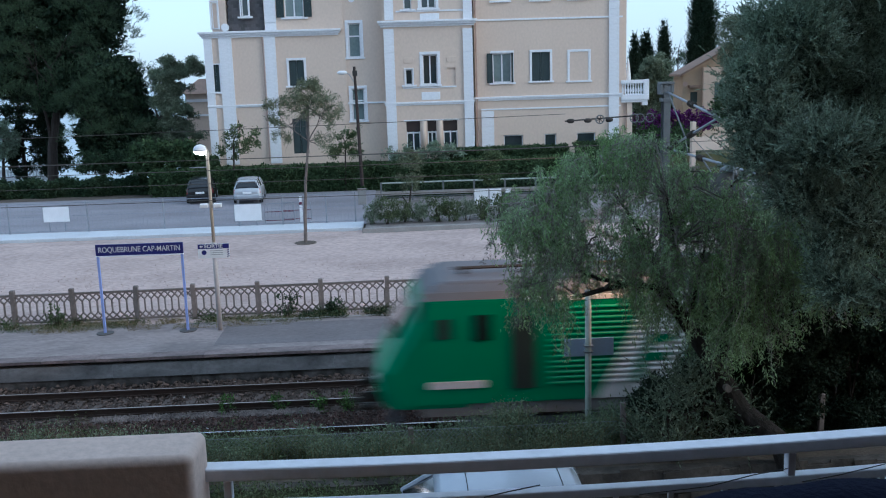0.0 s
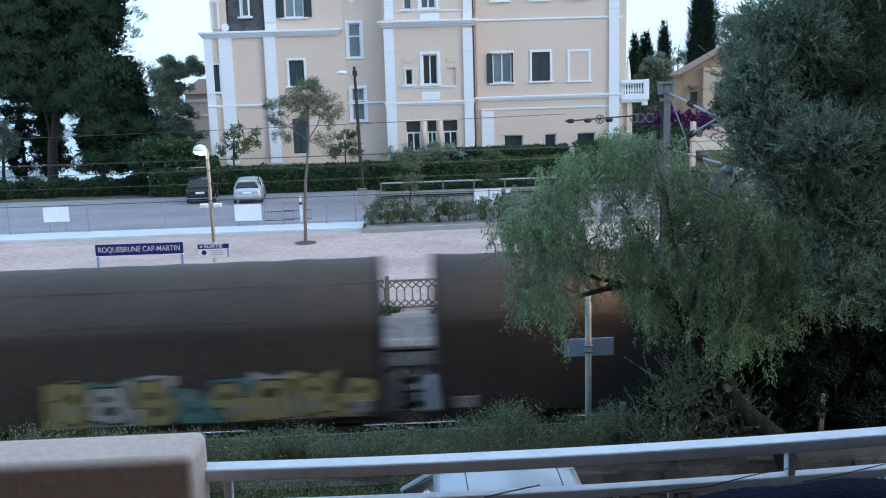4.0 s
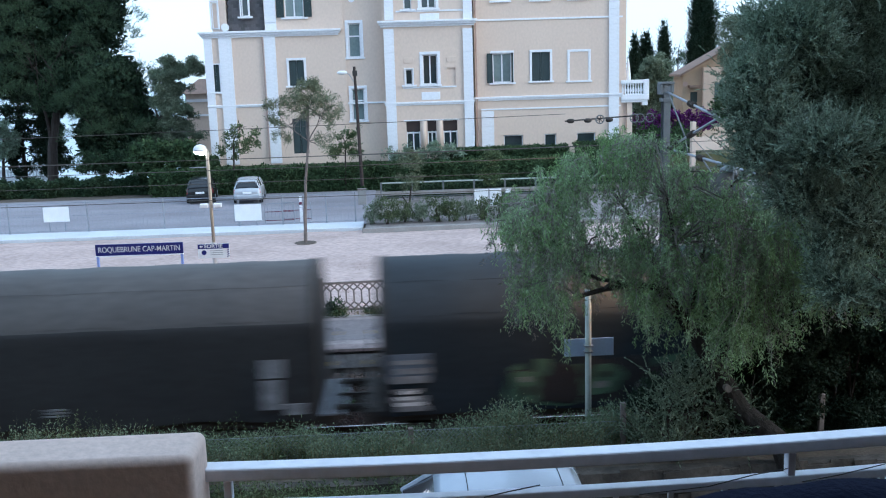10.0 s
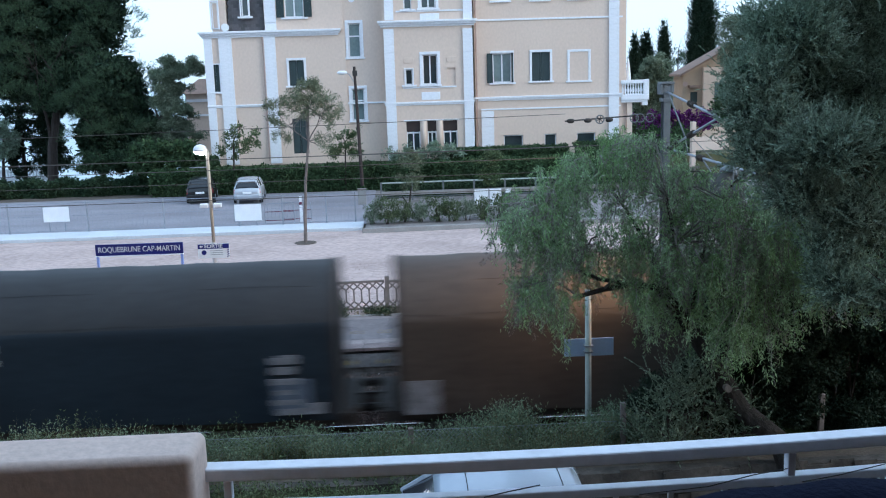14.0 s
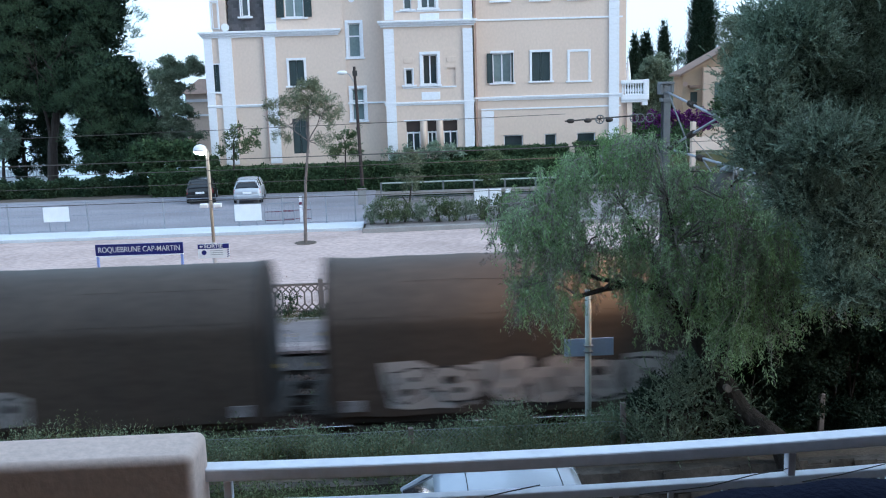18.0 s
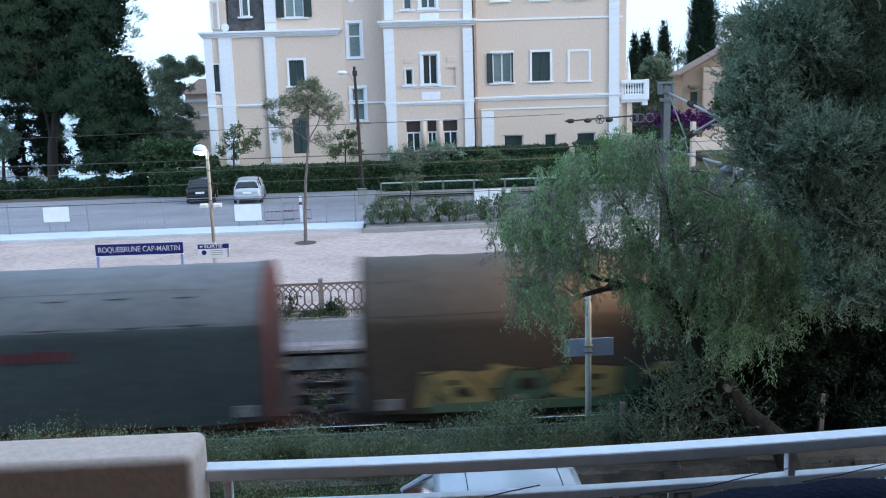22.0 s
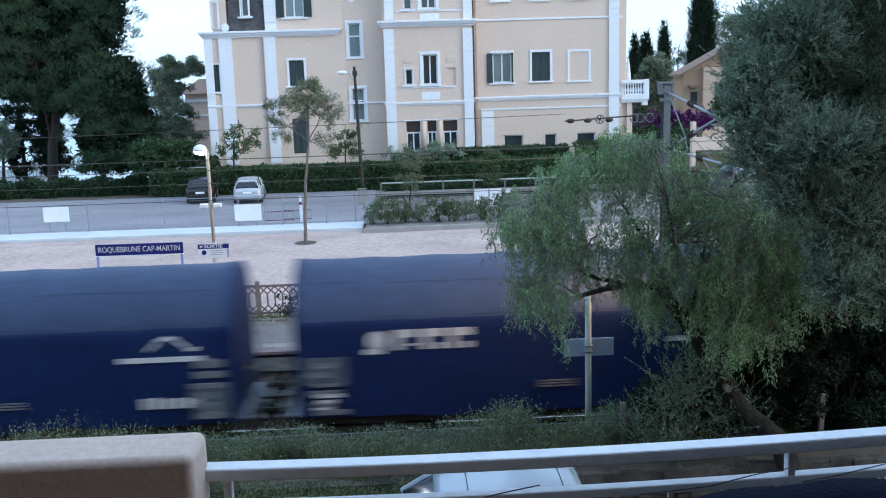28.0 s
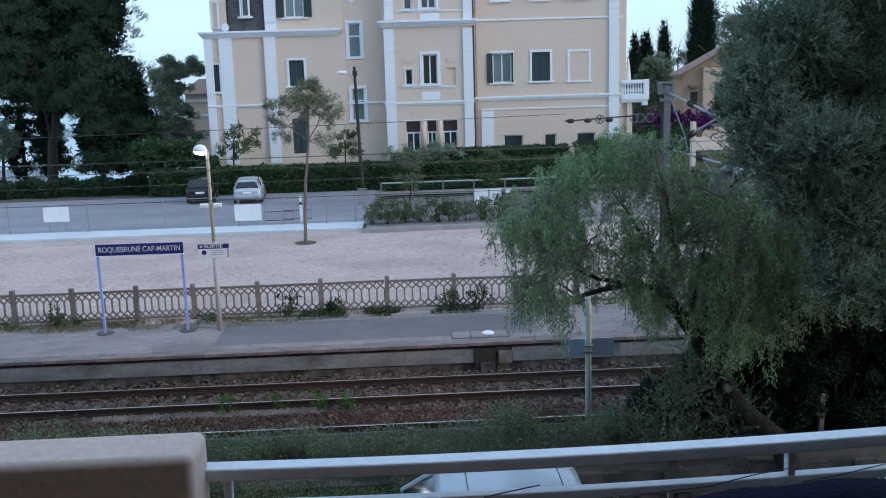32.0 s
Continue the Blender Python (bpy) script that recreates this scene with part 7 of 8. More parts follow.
def wagon(off, end, style, seed, marks=(), spray=None, label="", ends="darkmetal", plates=True, upper=None):
    """A four-axle hooded coil wagon whose hood spans from off to end along the train."""
    L = end - off
    rng = np.random.default_rng(seed)
    t = thing("hooded_wagon", label, "freight wagon", at=pose(travel(0) + off, TY, 0), group="hooded wagons of the train")
    n = 64
    rings = []
    hoops = 7
    for i in range(n + 1):
        x = 0.12 + (L - 0.24) * i / n
        f = abs(math.sin(math.pi * hoops * i / n))
        ring = []
        for k, (y, z) in enumerate(HOOD):
            s = -0.02 * f * (1 - 0.6 * abs(y) / 1.4)
            q = Vector((x * 1.3, z * 0.7, seed + (5 if y > 0 else 0)))
            low = 1 - min(1, max(0, (z - 1.0) / 1.2))
            wr = 0.016 * noise.noise(q) + 0.010 * noise.noise(q * 2.7) + low * 0.02 * noise.noise(Vector((x * 2.2, seed, y)))
            zz = z + 0.02 * noise.noise(Vector((x * 1.6, z, seed))) + (0.075 * noise.noise(Vector((x * 0.8, y, seed + 9))) - 0.01 if k in (0, len(HOOD) - 1) else 0)
            ring.append((x, y * (1 + s * 0.6) + math.copysign(wr, y), zz + s * (0.9 if z > 3 else 0.0)))
        rings.append(ring)
    side, top = T[style], T[upper or style]
    g = Geo().loft(rings, closed=False, caps=False)
    me = g.mesh("hood", True)
    me.materials.append(side)
    # the lighter top puts sky light above the shoulder into the colour
    if upper:
        me.materials.append(top)
        for p in me.polygons:
            if p.center.z > 3.17:
                p.material_index = 1
    hood = part("hood", me, side, t)
    sd = hood.modifiers.new("solid", "SOLIDIFY")
    sd.thickness = 0.02
    sd.use_rim = False
    fold = Geo()
    for s in (-1, 1):
        for zf in (3.17, 3.82):
            yf = side_y(zf) * s
            fold.tube([(0.12 + (L - 0.24) * i / 12, yf * 1.004, zf + rng.normal(0, 0.018)) for i in range(13)], 0.0035, 5)
    if style != "beige":
        part("hood_seam", fold, top, hood)
    for s in (-1, 1) if upper == "pale" else ():
        for i in range(1, hoops):
            for zf in (3.17, 3.72):
                part("hoop_strap", FOLD_SHADOWS[s, zf], "endwall", hood, at=pose(L * i / hoops + rng.uniform(-0.2, 0.2), 0, rng.uniform(-0.01, 0.01)))
    for a, b in ((0.0, 0.12), (L - 0.12, L)):
        rim = Geo().loft([[(x, y * 1.012, z if z < 1.2 else z * 1.006) for y, z in HOOD] for x in (a, b)], closed=True)
        part("end_wall", rim, "rust" if ends == "red" else side if style == "blue" else "endwall", t, "reddish end frame" if ends == "red" else "tarpaulin end wall" if style == "blue" else "dark steel end wall")
    part("underframe", Geo().box(-0.2, L + 0.2, -1.15, 1.15, 0.78, 0.98).box(-0.35, -0.2, -1.25, 1.25, 0.72, 1.15).box(L + 0.2, L + 0.35, -1.25, 1.25, 0.72, 1.15).box(1.0, L - 1.0, -0.25, 0.25, 0.5, 0.8), "rust" if ends != "darkmetal" else "darkmetal", t)
    for x in (1.75, L - 1.75):
        bogie(t, x)
    for s in (-0.87, 0.87):
        part("buffer", BUFFER, "darkmetal", t, at=pose(-0.33, s, 1.03))
        part("buffer", BUFFER, "darkmetal", t, at=pose(L + 0.33, s, 1.03, 0, 0, 180))
    part("coupling_hook", HOOK, "darkmetal", t, at=pose(-0.3, 0, 1.0))
    part("coupling_hook", HOOK, "darkmetal", t, at=pose(L + 0.3, 0, 1.0, 0, 0, 180))
    for x, s in ((-0.28, -1.2), (-0.28, 1.2), (L + 0.28, -1.2), (L + 0.28, 1.2)):
        part("handrail", Geo().tube([(x, s, 1.1), (x, s, 2.2), (x * 0.2 + (L * 0.8 if x > 1 else 0), s, 2.3)], 0.014, 5), "darkmetal", t)
        part("grab_handle", Geo().box(x - 0.03, x + 0.03, s - 0.02, s + 0.02, 2.12, 2.2), "yellow", t, "yellow grab handle")
    for a, b in ((-0.45, 0), (L, L + 0.45)):
        part("end_platform", Geo().box(a, b, -1.2, 1.2, 0.99, 1.03), "galv" if style in ("blue", "coal") else "darkmetal", t)
    yo_ = -1.40
    for m in marks:
        kind, x, z, w, h, col = m
        g = Geo()
        if kind == "bars":
            k = max(1, int(round(w / 0.22)))
            for i in range(k):
                xx = x + w * i / k
                hh = h * rng.uniform(0.75, 1.0)
                g.box(xx, xx + w / k * 0.72, yo_ - 0.004, yo_ + 0.012, z, z + hh)
        elif kind == "letters":
            for i in range(3):
                xx, ww = x + w * i / 3, w / 3 * 0.82
                g.box(xx, xx + ww * 0.34, yo_ - 0.004, yo_ + 0.012, z, z + h).box(xx + ww * 0.34, xx + ww, yo_ - 0.004, yo_ + 0.012, z + h * 0.62, z + h).box(xx + ww * 0.6, xx + ww, yo_ - 0.004, yo_ + 0.012, z + (0 if i else 0.2) * h, z + h * 0.3)
        elif kind == "disc":
            g.disc((x + w / 2, yo_ + 0.004, z + h / 2 + 0.05), (0, 1, 0), w * 0.34, 0.016, 18).box(x + w * 0.05, x + w * 0.7, yo_ - 0.004, yo_ + 0.012, z, z + h * 0.22)
        elif kind == "diamond":
            q = [(x, yo_ - 0.004, z + h / 2), (x + w / 2, yo_ - 0.004, z), (x + w, yo_ - 0.004, z + h / 2), (x + w / 2, yo_ - 0.004, z + h)]
            g.hexa(q, [(a, yo_ + 0.012, c) for a, b_, c in q])
        elif kind == "lines":
            for i in range(3):
                g.box(x, x + w, yo_ - 0.004, yo_ + 0.012, z + h * i / 3, z + h * i / 3 + h * 0.16)
        elif kind == "rows":
            k = max(3, int(round(h / 0.22)))
            for i in range(k):
                a0, a1 = rng.uniform(0, 0.18), rng.uniform(0.55, 1.0)
                g.box(x + w * a0, x + w * a1, yo_ - 0.010, yo_ + 0.012, z + h * i / k, z + h * (i + rng.uniform(0.35, 0.75)) / k)
        elif kind == "frame":
            g.box(x, x + w, yo_ - 0.004, yo_ + 0.012, z, z + 0.05).box(x, x + w, yo_ - 0.004, yo_ + 0.012, z + h - 0.05, z + h).box(x, x + 0.04, yo_ - 0.004, yo_ + 0.012, z, z + h).box(x + w - 0.04, x + w, yo_ - 0.004, yo_ + 0.012, z, z + h).box(x + 0.15, x + w - 0.15, yo_ - 0.004, yo_ + 0.012, z + h * 0.4, z + h * 0.62)
        elif kind == "swoosh":
            for i in range(5):
                f = i / 4
                g.hexa([(x + w * f * 0.8, yo_ - 0.004, z + h * math.sin(f * 3.14) * 0.9), (x + w * (f * 0.8 + 0.22), yo_ - 0.004, z + h * math.sin(min(1, f + 0.2) * 3.14) * 0.9), (x + w * (f * 0.8 + 0.22), yo_ - 0.004, z + 0.09 + h * math.sin(min(1, f + 0.2) * 3.14) * 0.9), (x + w * f * 0.8, yo_ - 0.004, z + 0.07 + h * math.sin(f * 3.14) * 0.9)],
                       [(x + w * f * 0.8, yo_ + 0.01, z + h * math.sin(f * 3.14) * 0.9), (x + w * (f * 0.8 + 0.22), yo_ + 0.01, z + h * math.sin(min(1, f + 0.2) * 3.14) * 0.9), (x + w * (f * 0.8 + 0.22), yo_ + 0.01, z + 0.09 + h * math.sin(min(1, f + 0.2) * 3.14) * 0.9), (x + w * f * 0.8, yo_ + 0.01, z + 0.07 + h * math.sin(f * 3.14) * 0.9)])
        else:
            g.box(x, x + w, yo_ - 0.004, yo_ + 0.012, z, z + h)
        part("marking" if kind != "panel" else "end_panel", g, PAINT.get(col) or M.get(col), t)
    if plates:
        for x in (0.35, L - 0.75):
            part("label_plate", Geo().box(x, x + 0.42, yo_ - 0.004, yo_ + 0.03, 1.12, 1.36), "label", t, "pale lettered plate")
    if spray:
        scrawl(t, spray, L, seed)
    return t


NAMED = (("disc", 1.45, 2.38, 0.6, 0.5, "lettering"), ("letters", 2.1, 2.45, 1.75, 0.44, "lettering"))
LOGO = NAMED + (("swoosh", 8.6, 2.62, 1.0, 0.3, "lettering"), ("plain", 8.0, 2.4, 1.75, 0.11, "lettering"), ("bars", 8.4, 1.38, 1.3, 0.26, "lettering"), ("lines", 5.2, 1.5, 0.75, 0.18, "label"))
PANELS = (("panel", 0.16, 1.75, 0.9, 0.6, "bluegrey"), ("rows", 0.2, 1.08, 0.9, 1.25, "label"), ("rows", 0.3, 1.2, 0.7, 0.4, "lettering"), ("panel", 9.45, 1.15, 0.78, 0.75, "bluegrey"), ("rows", 9.4, 1.12, 0.8, 1.35, "label"), ("plain", 9.55, 2.24, 0.42, 0.2, "label"))
BLACKP = (("panel", 0.42, 1.2, 0.68, 1.5, "black"), ("panel", 9.98, 1.2, 0.6, 1.45, "black"), ("rows", 0.48, 1.35, 0.52, 0.9, "label"), ("rows", 10.03, 1.35, 0.48, 0.9, "label"), ("plain", 0.6, 1.22, 0.4, 0.14, "white"))
REDTXT = (("bars", 2.75, 2.5, 3.7, 0.26, "oldred"), ("diamond", 1.95, 2.25, 0.75, 0.66, "oldred"))
FRAME = (("frame", 2.1, 2.18, 1.9, 0.34, "lettering"), ("rows", 0.2, 1.15, 0.75, 1.1, "label"), ("panel", 9.6, 1.25, 0.42, 0.65, "label"), ("panel", 9.6, 1.95, 0.5, 0.4, "label"), ("rows", 5.0, 1.3, 0.6, 0.2, "label"))
THIN = (("frame", 1.35, 2.26, 1.95, 0.24, "label"), ("rows", 0.3, 1.1, 0.8, 1.1, "label"), ("swoosh", 8.2, 2.3, 1.2, 0.25, "label"), ("bars", 8.2, 1.3, 1.2, 0.15, "label"))
train = []


def couple(a, b, style, marks, spray, text, ends, upper):
    a -= 0.1
    train.append((a, wagon(a, b, style, 200 + len(train), marks, spray, text, ends, upper=upper)))


couple(35.95, 46.81, "olive", (), None, "olive-grey tarpaulin hood, dirty and wrinkled, behind the locomotives", "darkmetal", None)
couple(48.24, 59.07, "grey", REDTXT, None, "grey wagon with its hood top coloured pale and faded red lettering", "rust", "pale")
couple(60.50, 71.3, "brown", (), (0.35, 0.98, 1.0, 1.9, ("yellow", "teal", "white"), 8), "brown tarpaulin hood with yellow and teal spray paint", "darkmetal", None)
couple(72.55, 83.2, "coal", (), None, "plain dark tarpaulin hood", "darkmetal", None)
couple(84.4, 95.05, "blue", LOGO + PANELS, None, "royal blue tarpaulin hood with white emblem shapes", "darkmetal", "bluelit")
couple(96.35, 106.78, "coal", PANELS, (0.12, 0.7, 1.05, 1.75, ("teal", "grey", "grey"), 9), "black hood with grey-teal spray paint along the bottom", "darkmetal", None)
couple(107.9, 118.79, "grey", (("bars", 3.2, 2.3, 4.0, 0.12, "oldred"),), None, "grey-brown hood with faint red lettering and rusty ends", "rust", None)
couple(120.09, 130.79, "blue", LOGO + PANELS, None, "royal blue tarpaulin hood with white emblem shapes", "darkmetal", "bluelit")
couple(132.15, 142.94, "navy", NAMED + PANELS, None, "dark navy hood with white emblem shapes and pale end panels", "darkmetal", None)
couple(144.26, 155.05, "brown", (), (0.12, 0.95, 1.05, 1.8, ("white", "grey", "white"), 11), "brown-grey hood with white spray lettering shapes", "darkmetal", None)
couple(156.37, 167.21, "brown", (), (0.24, 0.77, 1.1, 1.85, ("teal", "teal", "white", "red", "yellow"), 10), "dark brown hood with teal and red spray paint", "darkmetal", None)
couple(168.51, 179.24, "coal", FRAME, None, "charcoal hood with a white framed plate and pale end panels", "darkmetal", "grey")
couple(180.64, 191.38, "navy", PANELS, (0.25, 0.85, 1.1, 1.9, ("green", "green", "black"), 8), "very dark hood with green spray paint", "darkmetal", None)
couple(192.74, 203.48, "coal", THIN, (0.45, 0.85, 1.05, 1.75, ("teal", "cyan", "grey"), 8), "dark grey hood with teal spray paint", "darkmetal", "grey")
couple(204.94, 215.48, "beige", BLACKP, None, "cream-beige hood with black end panels", "darkmetal", None)
couple(216.85, 227.60, "beige", BLACKP, None, "cream-beige hood with black end panels", "darkmetal", None)
couple(228.98, 239.74, "olive", (), None, "dark olive-brown hood with a wavy loose hem", "darkmetal", None)
couple(241.38, 252.13, "navy", NAMED + PANELS, None, "dark navy hood with white emblem shapes", "darkmetal", "coal")
couple(253.45, 264.57, "brown", (("panel", 0.2, 1.0, 0.7, 0.75, "label"), ("panel", 9.8, 1.0, 0.7, 0.6, "label")), None, "brown-grey hood with pale end plates", "darkmetal", None)
couple(265.6, 276.2, "brown", (), None, "plain dirty brown tarpaulin hood", "darkmetal", None)
couple(277.6, 288.2, "olive", (), None, "plain olive-grey tarpaulin hood, dusty", "darkmetal", None)
couple(289.5, 300.22, "navy", PANELS, (0.02, 0.78, 1.05, 1.85, ("grey", "grey", "black", "red"), 12), "dark navy-grey hood with grey spray paint and a red arc", "darkmetal", "coal")
couple(301.3, 311.43, "brown", (("plain", 6.8, 1.86, 0.9, 0.2, "white"),), None, "dark brown hood with a small white patch", "darkmetal", None)
couple(312.85, 322.96, "brown", (("panel", 0.2, 1.5, 0.6, 0.5, "yellow"),), (0.12, 0.5, 1.1, 1.7, ("grey",), 6), "dark brown hood with faded grey spray paint", "darkmetal", None)
couple(324.32, 335.10, "brown", (), (0.12, 0.78, 1.16, 1.98, ("white", "white", "white"), 7), "dark brown hood with bold white spray letter shapes", "darkmetal", None)
couple(336.51, 347.34, "brown", (), (0.15, 0.95, 1.1, 1.85, ("white", "blue", "yellow", "grey"), 11), "dark brown hood with pale colourful spray letter shapes", "darkmetal", None)
couple(348.66, 359.39, "grey", (), (0.12, 0.8, 1.1, 1.75, ("pink", "white", "pink"), 6), "grey hood with pink and white spray blocks", "darkmetal", None)
couple(360.92, 371.02, "brown", (("plain", 4.2, 2.0, 0.8, 0.18, "white"),), (0.25, 0.7, 1.05, 1.7, ("teal", "white", "teal"), 8), "brown hood with white and teal spray paint", "darkmetal", None)
couple(372.58, 382.89, "teal", REDTXT, None, "blue-grey wagon with faded red lettering and rusty ends", "red", "pale")
couple(385.19, 395.54, "teal", REDTXT, None, "blue-grey wagon with faded red lettering and rusty ends", "red", "pale")
couple(397.59, 408.35, "olive", (("plain", 1.4, 1.02, 8.2, 0.2, "green"),), (0.12, 0.95, 1.1, 1.85, ("yellow", "yellow", "green"), 6), "olive hood with a yellow, green and cyan painted band", "darkmetal", None)
couple(409.83, 420.58, "olive", (), None, "plain dark olive-grey hood", "darkmetal", None)
couple(421.95, 431.93, "olive", (), None, "plain dark olive-brown hood", "darkmetal", None)
couple(433.44, 444.15, "brown", (), (0.03, 0.6, 1.15, 1.65, ("grey", "pink", "grey"), 7), "dark brown hood with patchy spray paint", "darkmetal", None)
couple(445.58, 456.29, "brown", (), (0.04, 0.98, 1.05, 1.95, ("white", "grey", "white", "white", "pink"), 15), "dark brown hood covered low down in white bubble spray shapes", "darkmetal", None)
couple(457.74, 468.5, "brown", (), None, "plain dark brown hood", "darkmetal", None)
couple(469.8, 480.5, "olive", (), None, "plain olive-grey tarpaulin hood, dusty", "darkmetal", None)
couple(481.9, 492.7, "green", PANELS, None, "greenish-grey hood with pale end panels", "darkmetal", None)
couple(493.96, 504.26, "blue", LOGO + PANELS, None, "royal blue tarpaulin hood with white emblem shapes", "darkmetal", "bluelit")
couple(505.61, 516.31, "blue", LOGO + PANELS, None, "royal blue tarpaulin hood with white emblem shapes", "darkmetal", "bluelit")
couple(517.75, 528.50, "brown", (), (0.2, 0.75, 1.05, 1.65, ("blue", "green", "black"), 9), "brown hood with faint teal spray paint", "darkmetal", None)
couple(529.68, 540.32, "navy", NAMED + PANELS, None, "dark navy hood with white emblem shapes and pale end panels", "darkmetal", None)
couple(541.59, 552.30, "olive", THIN, None, "brownish-grey last wagon with thin pale lettering bars", "darkmetal", "grey")


def locomotive(off, label, L=18.0):
    """A boxy four-axle electric locomotive, 18 m of body, its nose at local x = 0."""
    t = thing("electric_locomotive", label, "locomotive", at=pose(travel(0) + off, TY, 0), group="locomotives of the train")
    H, Wd = 3.48, 1.42
    zl = 1.2

    def face(x0t, x0b, x1t, x1b, z0, z1, d0, d1, m, name, text="", both=True):
        """A slab of the body side between slanting ends."""
        for s in ((-1, 1) if both else (-1,)):
            g = Geo()
            g.hexa([(x0b, s * d0, z0), (x1b, s * d0, z0), (x1t, s * d0, z1), (x0t, s * d0, z1)], [(x0b, s * d1, z0), (x1b, s * d1, z0), (x1t, s * d1, z1), (x0t, s * d1, z1)])
            part(name, g, m, t, text)

    def nose_x(z):
        return float(np.interp(z, [0.95, 1.45, 1.9, 2.5, 3.48, 4.0], [0.18, 0.02, 0.0, 0.34, 0.92, 1.3]))

    # cab ends as lofts across the width, the rear one mirrored
    zs = [1.1, 1.45, 1.9, 2.5, 3.0, 3.48]
    for k, (m, x_in) in enumerate((("green", 1.4), ("green", 0.62))):
        rings = []
        for z in zs:
            nx = nose_x(z)
            w = Wd - 0.02 if z < 3.1 else Wd - 0.06
            pr = [(x_in + 0.6, -w), (nx + 0.42, -w), (nx + 0.12, -w + 0.16), (nx, -w + 0.55), (nx, w - 0.55), (nx + 0.12, w - 0.16), (nx + 0.42, w), (x_in + 0.6, w)]
            rings.append([((x if k == 0 else L - x), y, z) for x, y in pr])
        part("cab_front", Geo().loft(rings), m, t, "green cab front", bevel=0.03)
        sh = Geo().hexa([(0.50, -1.05, 2.62), (0.50, 1.05, 2.62), (0.86, 1.0, 3.28), (0.86, -1.0, 3.28)], [(0.34, -1.05, 2.62), (0.34, 1.05, 2.62), (0.76, 1.0, 3.28), (0.76, -1.0, 3.28)])
        if k:
            sh.v = [(L - x, y, z) for x, y, z in sh.v]
        part("windscreen", sh, "dark_glass", t)
        for s in (-0.85, 0.85):
            part("headlight", Geo().disc((0.06 if k == 0 else L - 0.06, s, 1.7), (1, 0, 0), 0.14, 0.12, 14), "white", t, "round headlamp")
        for s in (-0.87, 0.87):
            part("buffer", BUFFER, "darkmetal", t, at=pose(0.05, s, 1.05) if k == 0 else pose(L - 0.05, s, 1.05, 0, 0, 180))
        part("coupling_hook", HOOK, "darkmetal", t, at=pose(0.1, 0, 1.0) if k == 0 else pose(L - 0.1, 0, 1.0, 0, 0, 180))
        part("snow_plough", Geo().box(0.25 if k == 0 else L - 0.5, 0.5 if k == 0 else L - 0.25, -1.2, 1.2, 0.25, 0.8), "locodark", t)
    part("core", Geo().box(0.95, L - 0.95, -Wd + 0.05, Wd - 0.05, 0.95, 3.46), "locodark", t)
    d0, d1 = Wd - 0.06, Wd
    face(1.1, 0.75, 5.95, 4.75, zl, H, d0, d1, "green", "side_panel", "green cab side")
    face(5.955, 4.755, 9.5, 8.45, zl, H, d0, d1, "locowhite", "side_panel", "white side panel")
    face(9.505, 8.455, 16.95, 17.25, zl, H, d0, d1, "locogrey", "side_panel", "silver-grey side panel")
    # corrugation ribs
    for j in range(15):
        z = 1.56 + j * 0.118
        f = (z - zl) / (H - zl)
        for a, b, m in ((3.75, 4.75 + 1.2 * f, "green"), (4.76 + 1.2 * f, 8.45 + 1.05 * f, "locowhite"), (8.46 + 1.05 * f, 13.0, "locogrey"), (14.15, 15.2, "locogrey")):
            if m == "locowhite" and z > 3.25:
                continue
            for s in (-1, 1):
                g = Geo()
                g.hexa([(a, s * (Wd - 0.002), z), (b, s * (Wd - 0.002), z), (b, s * (Wd - 0.002), z + 0.06), (a, s * (Wd - 0.002), z + 0.06)], [(a, s * (Wd + 0.03), z + 0.006), (b, s * (Wd + 0.03), z + 0.006), (b, s * (Wd + 0.024), z + 0.03), (a, s * (Wd + 0.024), z + 0.03)])
                part("rib", g, "locorib" if m == "locogrey" else m, t)
    for a, b, z0, z1, m, nm in ((2.12, 2.5, 2.6, 3.15, "dark_glass", "cab_window"), (1.32, 1.65, 2.65, 3.08, "shutter", "cab_window"), (2.9, 3.46, 1.5, 3.1, "shutter", "cab_door"), (7.0, 7.55, 2.65, 3.15, "locodark", "air_vent"), (13.05, 14.05, 1.6, 3.15, "locodark", "door_panel"), (13.25, 13.95, 2.5, 3.08, "darkmetal", "air_vent"), (15.45, 15.82, 2.6, 3.2, "dark_glass", "cab_window"), (16.15, 16.45, 2.75, 3.2, "locodark", "cab_window")):
        e = 0.02 if nm != "air_vent" else 0.034
        for s in (-1, 1):
            g = Geo()
            g.box(a, b, min(s * (Wd - 0.02), s * (Wd + e)), max(s * (Wd - 0.02), s * (Wd + e)), z0, z1)
            part(nm, g, m, t)
    part("marking_bar", Geo().box(1.15, 2.35, -Wd - 0.02, -Wd, 1.55, 1.71), "lettering", t, "pale plate with unreadable characters")
    part("emblem", Geo().hexa([(16.3, -Wd - 0.02, 2.02), (17.05, -Wd - 0.02, 2.07), (16.95, -Wd - 0.02, 2.4), (16.2, -Wd - 0.02, 2.33)], [(16.3, -Wd + 0.0, 2.02), (17.05, -Wd, 2.07), (16.95, -Wd, 2.4), (16.2, -Wd, 2.33)]), "red", t, "red emblem shape")
    part("emblem_stripe", Geo().box(16.42, 16.85, -Wd - 0.026, -Wd - 0.021, 2.15, 2.23), "lettering", t)
    text_mesh("lettering", "F", 1.45, "green", t, pose(5.75, -Wd - 0.03, 2.0, 90, 0, 0), 0.02, 0.35, 0.95)
    text_mesh("lettering", "RET", 1.22, "green", t, pose(7.45, -Wd - 0.03, 2.0, 90, 0, 0), 0.018, 0.35, 2.35)
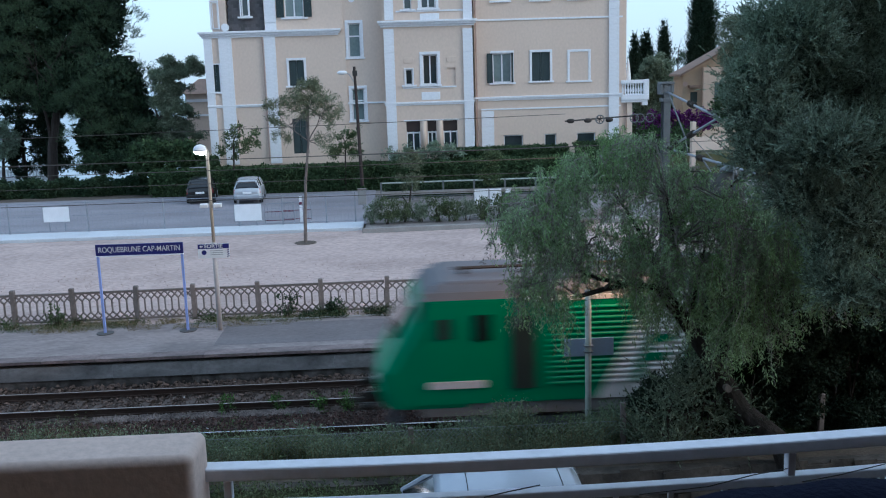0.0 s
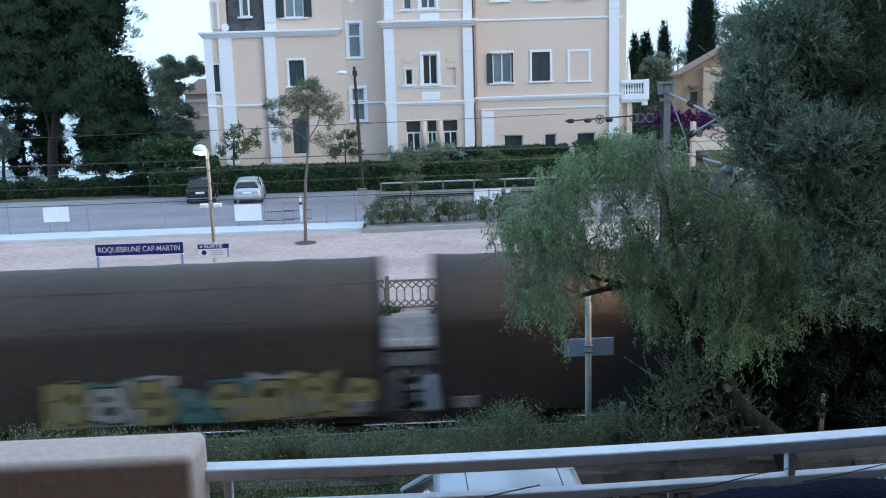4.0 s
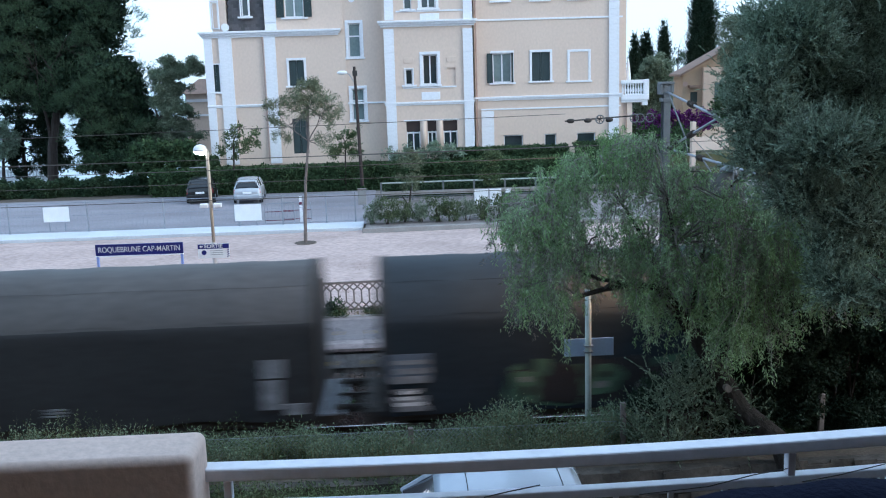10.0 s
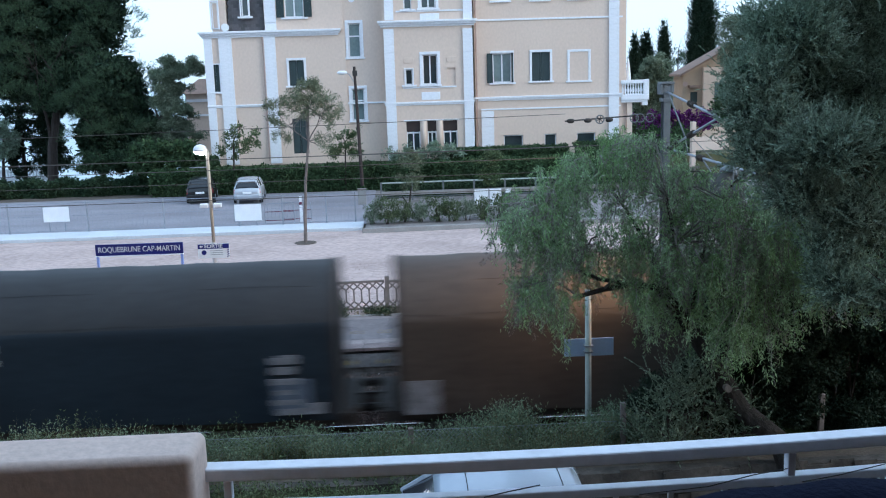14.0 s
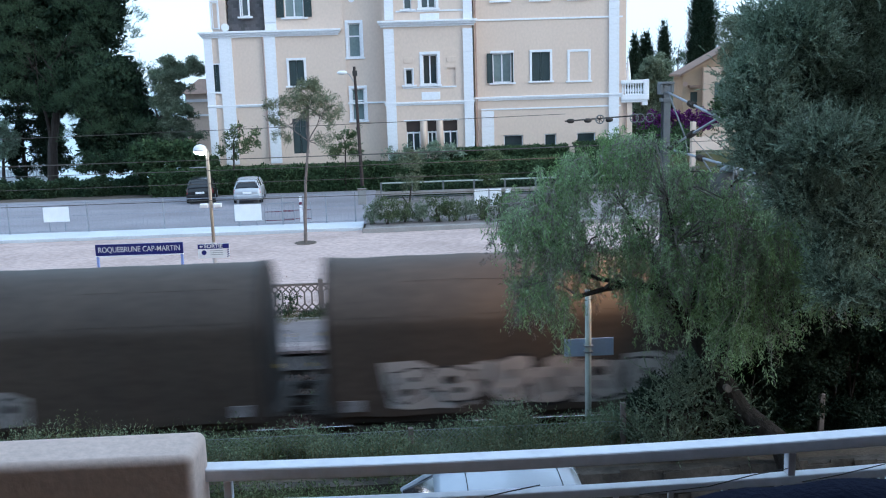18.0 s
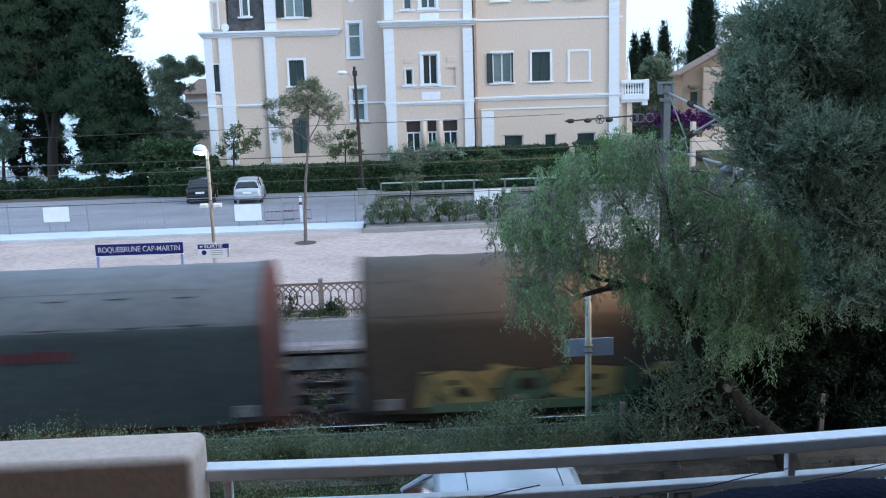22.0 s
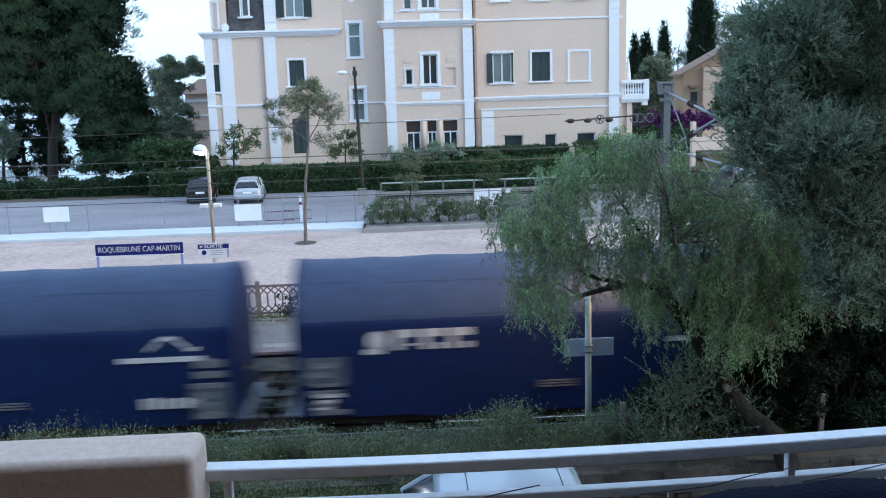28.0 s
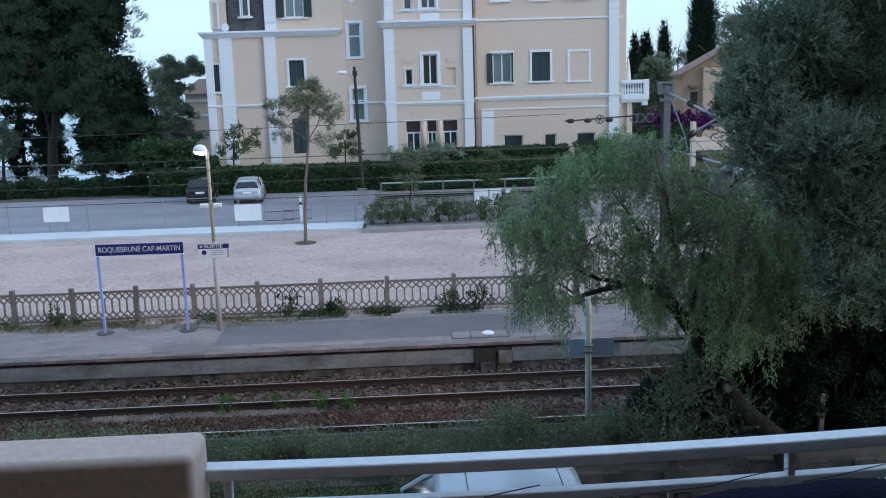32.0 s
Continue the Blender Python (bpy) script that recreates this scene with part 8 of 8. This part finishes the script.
    face(1.0, 1.0, 17.0, 17.0, 0.92, 1.2, d0 - 0.04, d1 - 0.03, "locogrey", "skirt", "grey skirt")
    # roof: sloping grey band, raised lids and gear
    part("cant_rail", Geo().loft([[(x, y, z) for y, z in ((-Wd, H), (-1.3, 3.68), (1.3, 3.68), (Wd, H))] for x in (1.05, 16.95)]), "locoroof", t)
    part("roof_well", Geo().loft([[(x, y, z) for y, z in ((-1.28, 3.68), (-1.15, 3.86), (1.15, 3.86), (1.28, 3.68))] for x in (1.3, 16.7)]), "locodark", t)
    part("light_stripe", Geo().box(3.2, 16.9, -Wd - 0.012, -Wd + 0.02, 3.4, 3.5), "locowhite", t)
    for a, b, y, z in ((4.2, 7.6, 1.0, 3.98), (8.0, 12.4, 1.05, 4.05), (13.0, 14.3, 0.9, 3.98)):
        part("roof_lid", Geo().box(a, b, -y, y, 3.8, z), "locodark" if a < 8 or a > 12.5 else "locoroof", t, bevel=0.05)
        for j in range(9 if a > 5 else 6):
            part("louvre", Geo().box(a + 0.1, b - 0.1, -y - 0.012, -y + 0.02, 3.84 + j * 0.022, 3.85 + j * 0.022), "locodark", t)
    part("cab_roof", Geo().loft([[(x, y, z) for y, z in ((-1.34, 3.48), (-1.1, h), (1.1, h), (1.34, 3.48))] for x, h in ((1.0, 3.56), (1.5, 3.95), (3.1, 3.95), (3.4, 3.86))]), "locodark", t, bevel=0.03)
    part("cab_roof", Geo().loft([[(L - x, y, z) for y, z in ((-1.34, 3.48), (-1.1, h), (1.1, h), (1.34, 3.48))] for x, h in ((1.0, 3.56), (1.5, 3.95), (2.6, 3.95), (2.9, 3.86))]), "locoroof", t, bevel=0.03)
    part("roof_busbar", Geo().tube([(1.8, -0.35, 4.12), (6.0, -0.35, 4.14), (11.5, -0.35, 4.16), (12.8, -0.3, 4.06), (16.2, -0.35, 4.04)], 0.05, 6), "darkmetal", t)
    for x in (2.0, 3.6, 5.2, 7.8, 9.5, 11.2, 12.8, 14.5, 15.9):
        part("insulator", Geo().tube([(x, -0.35, 3.82), (x, -0.35, 4.16)], 0.07, 8), "darkmetal", t)
    # raised pantograph behind the leading cab
    p1 = part("pantograph", Geo().box(5.6, 7.2, -0.55, 0.55, 3.9, 4.0), "darkmetal", t)
    part("lower_arm", Geo().tube([(6.8, 0, 3.82), (4.7, 0, 4.75)], 0.05, 6), "darkmetal", p1)
    part("upper_arm", Geo().tube([(4.7, -0.3, 4.75), (6.1, -0.35, 5.5)], 0.035, 6), "darkmetal", p1)
    part("upper_arm", Geo().tube([(4.7, 0.3, 4.75), (6.1, 0.35, 5.5)], 0.035, 6), "darkmetal", p1)
    part("contact_strip", Geo().tube([(6.1, -0.85, 5.42), (6.1, -0.6, 5.55), (6.1, 0.6, 5.55), (6.1, 0.85, 5.42)], 0.035, 6), "darkmetal", p1)
    p2 = part("folded_pantograph", Geo().box(13.2, 15.4, -0.5, 0.5, 3.98, 4.06), "darkmetal", t)
    part("folded_arm", Geo().tube([(13.3, 0.2, 4.12), (16.2, 0.2, 4.22)], 0.04, 6).tube([(13.3, -0.2, 4.12), (16.2, -0.2, 4.22)], 0.04, 6), "darkmetal", p2)
    part("folded_strip", Geo().tube([(15.2, -0.8, 4.16), (15.2, 0.8, 4.16)], 0.05, 6), "galv", p2)
    squash = Matrix.Translation((0, 0, 3.48)) @ Matrix.Diagonal((1, 1, 0.74, 1)) @ Matrix.Translation((0, 0, -3.48))
    for o in t.children_recursive:
        if o.name.split(".")[0] in ("cant_rail", "roof_well", "roof_lid", "louvre", "cab_roof", "roof_busbar", "insulator", "pantograph", "folded_pantograph", "folded_arm", "folded_strip"):
            o.data.transform(squash)
    for x in (3.8, 14.2):
        bogie(t, x, (-1.3, 1.3))
        for s in (-1.175, 1.175):
            part("bogie_cover", Geo().box(x - 1.9, x + 1.9, s - 0.075, s + 0.075, 0.42, 0.8), "locodark", t, bevel=0.03)
    part("equipment_case", Geo().box(6.6, 11.4, -1.2, 1.2, 0.3, 0.85), "locodark", t, bevel=0.03)
    return t


train.append((-2.46, locomotive(-2.46, "leading green, white and grey electric freight locomotive, pantograph raised")))
train.append((16.97, locomotive(16.97, "second green, white and grey electric freight locomotive, pantograph raised", 17.8)))


def motions():
    """The whole train rolls to -X at some 18 metres a second."""
    times = [-0.3, -0.1, 0.0] + list(range(1, 33)) + [32.2, 32.5]
    for off, ob in train:
        walk(ob, [(t, pose(travel(t) + off, TY, 0)) for t in times])

motions()
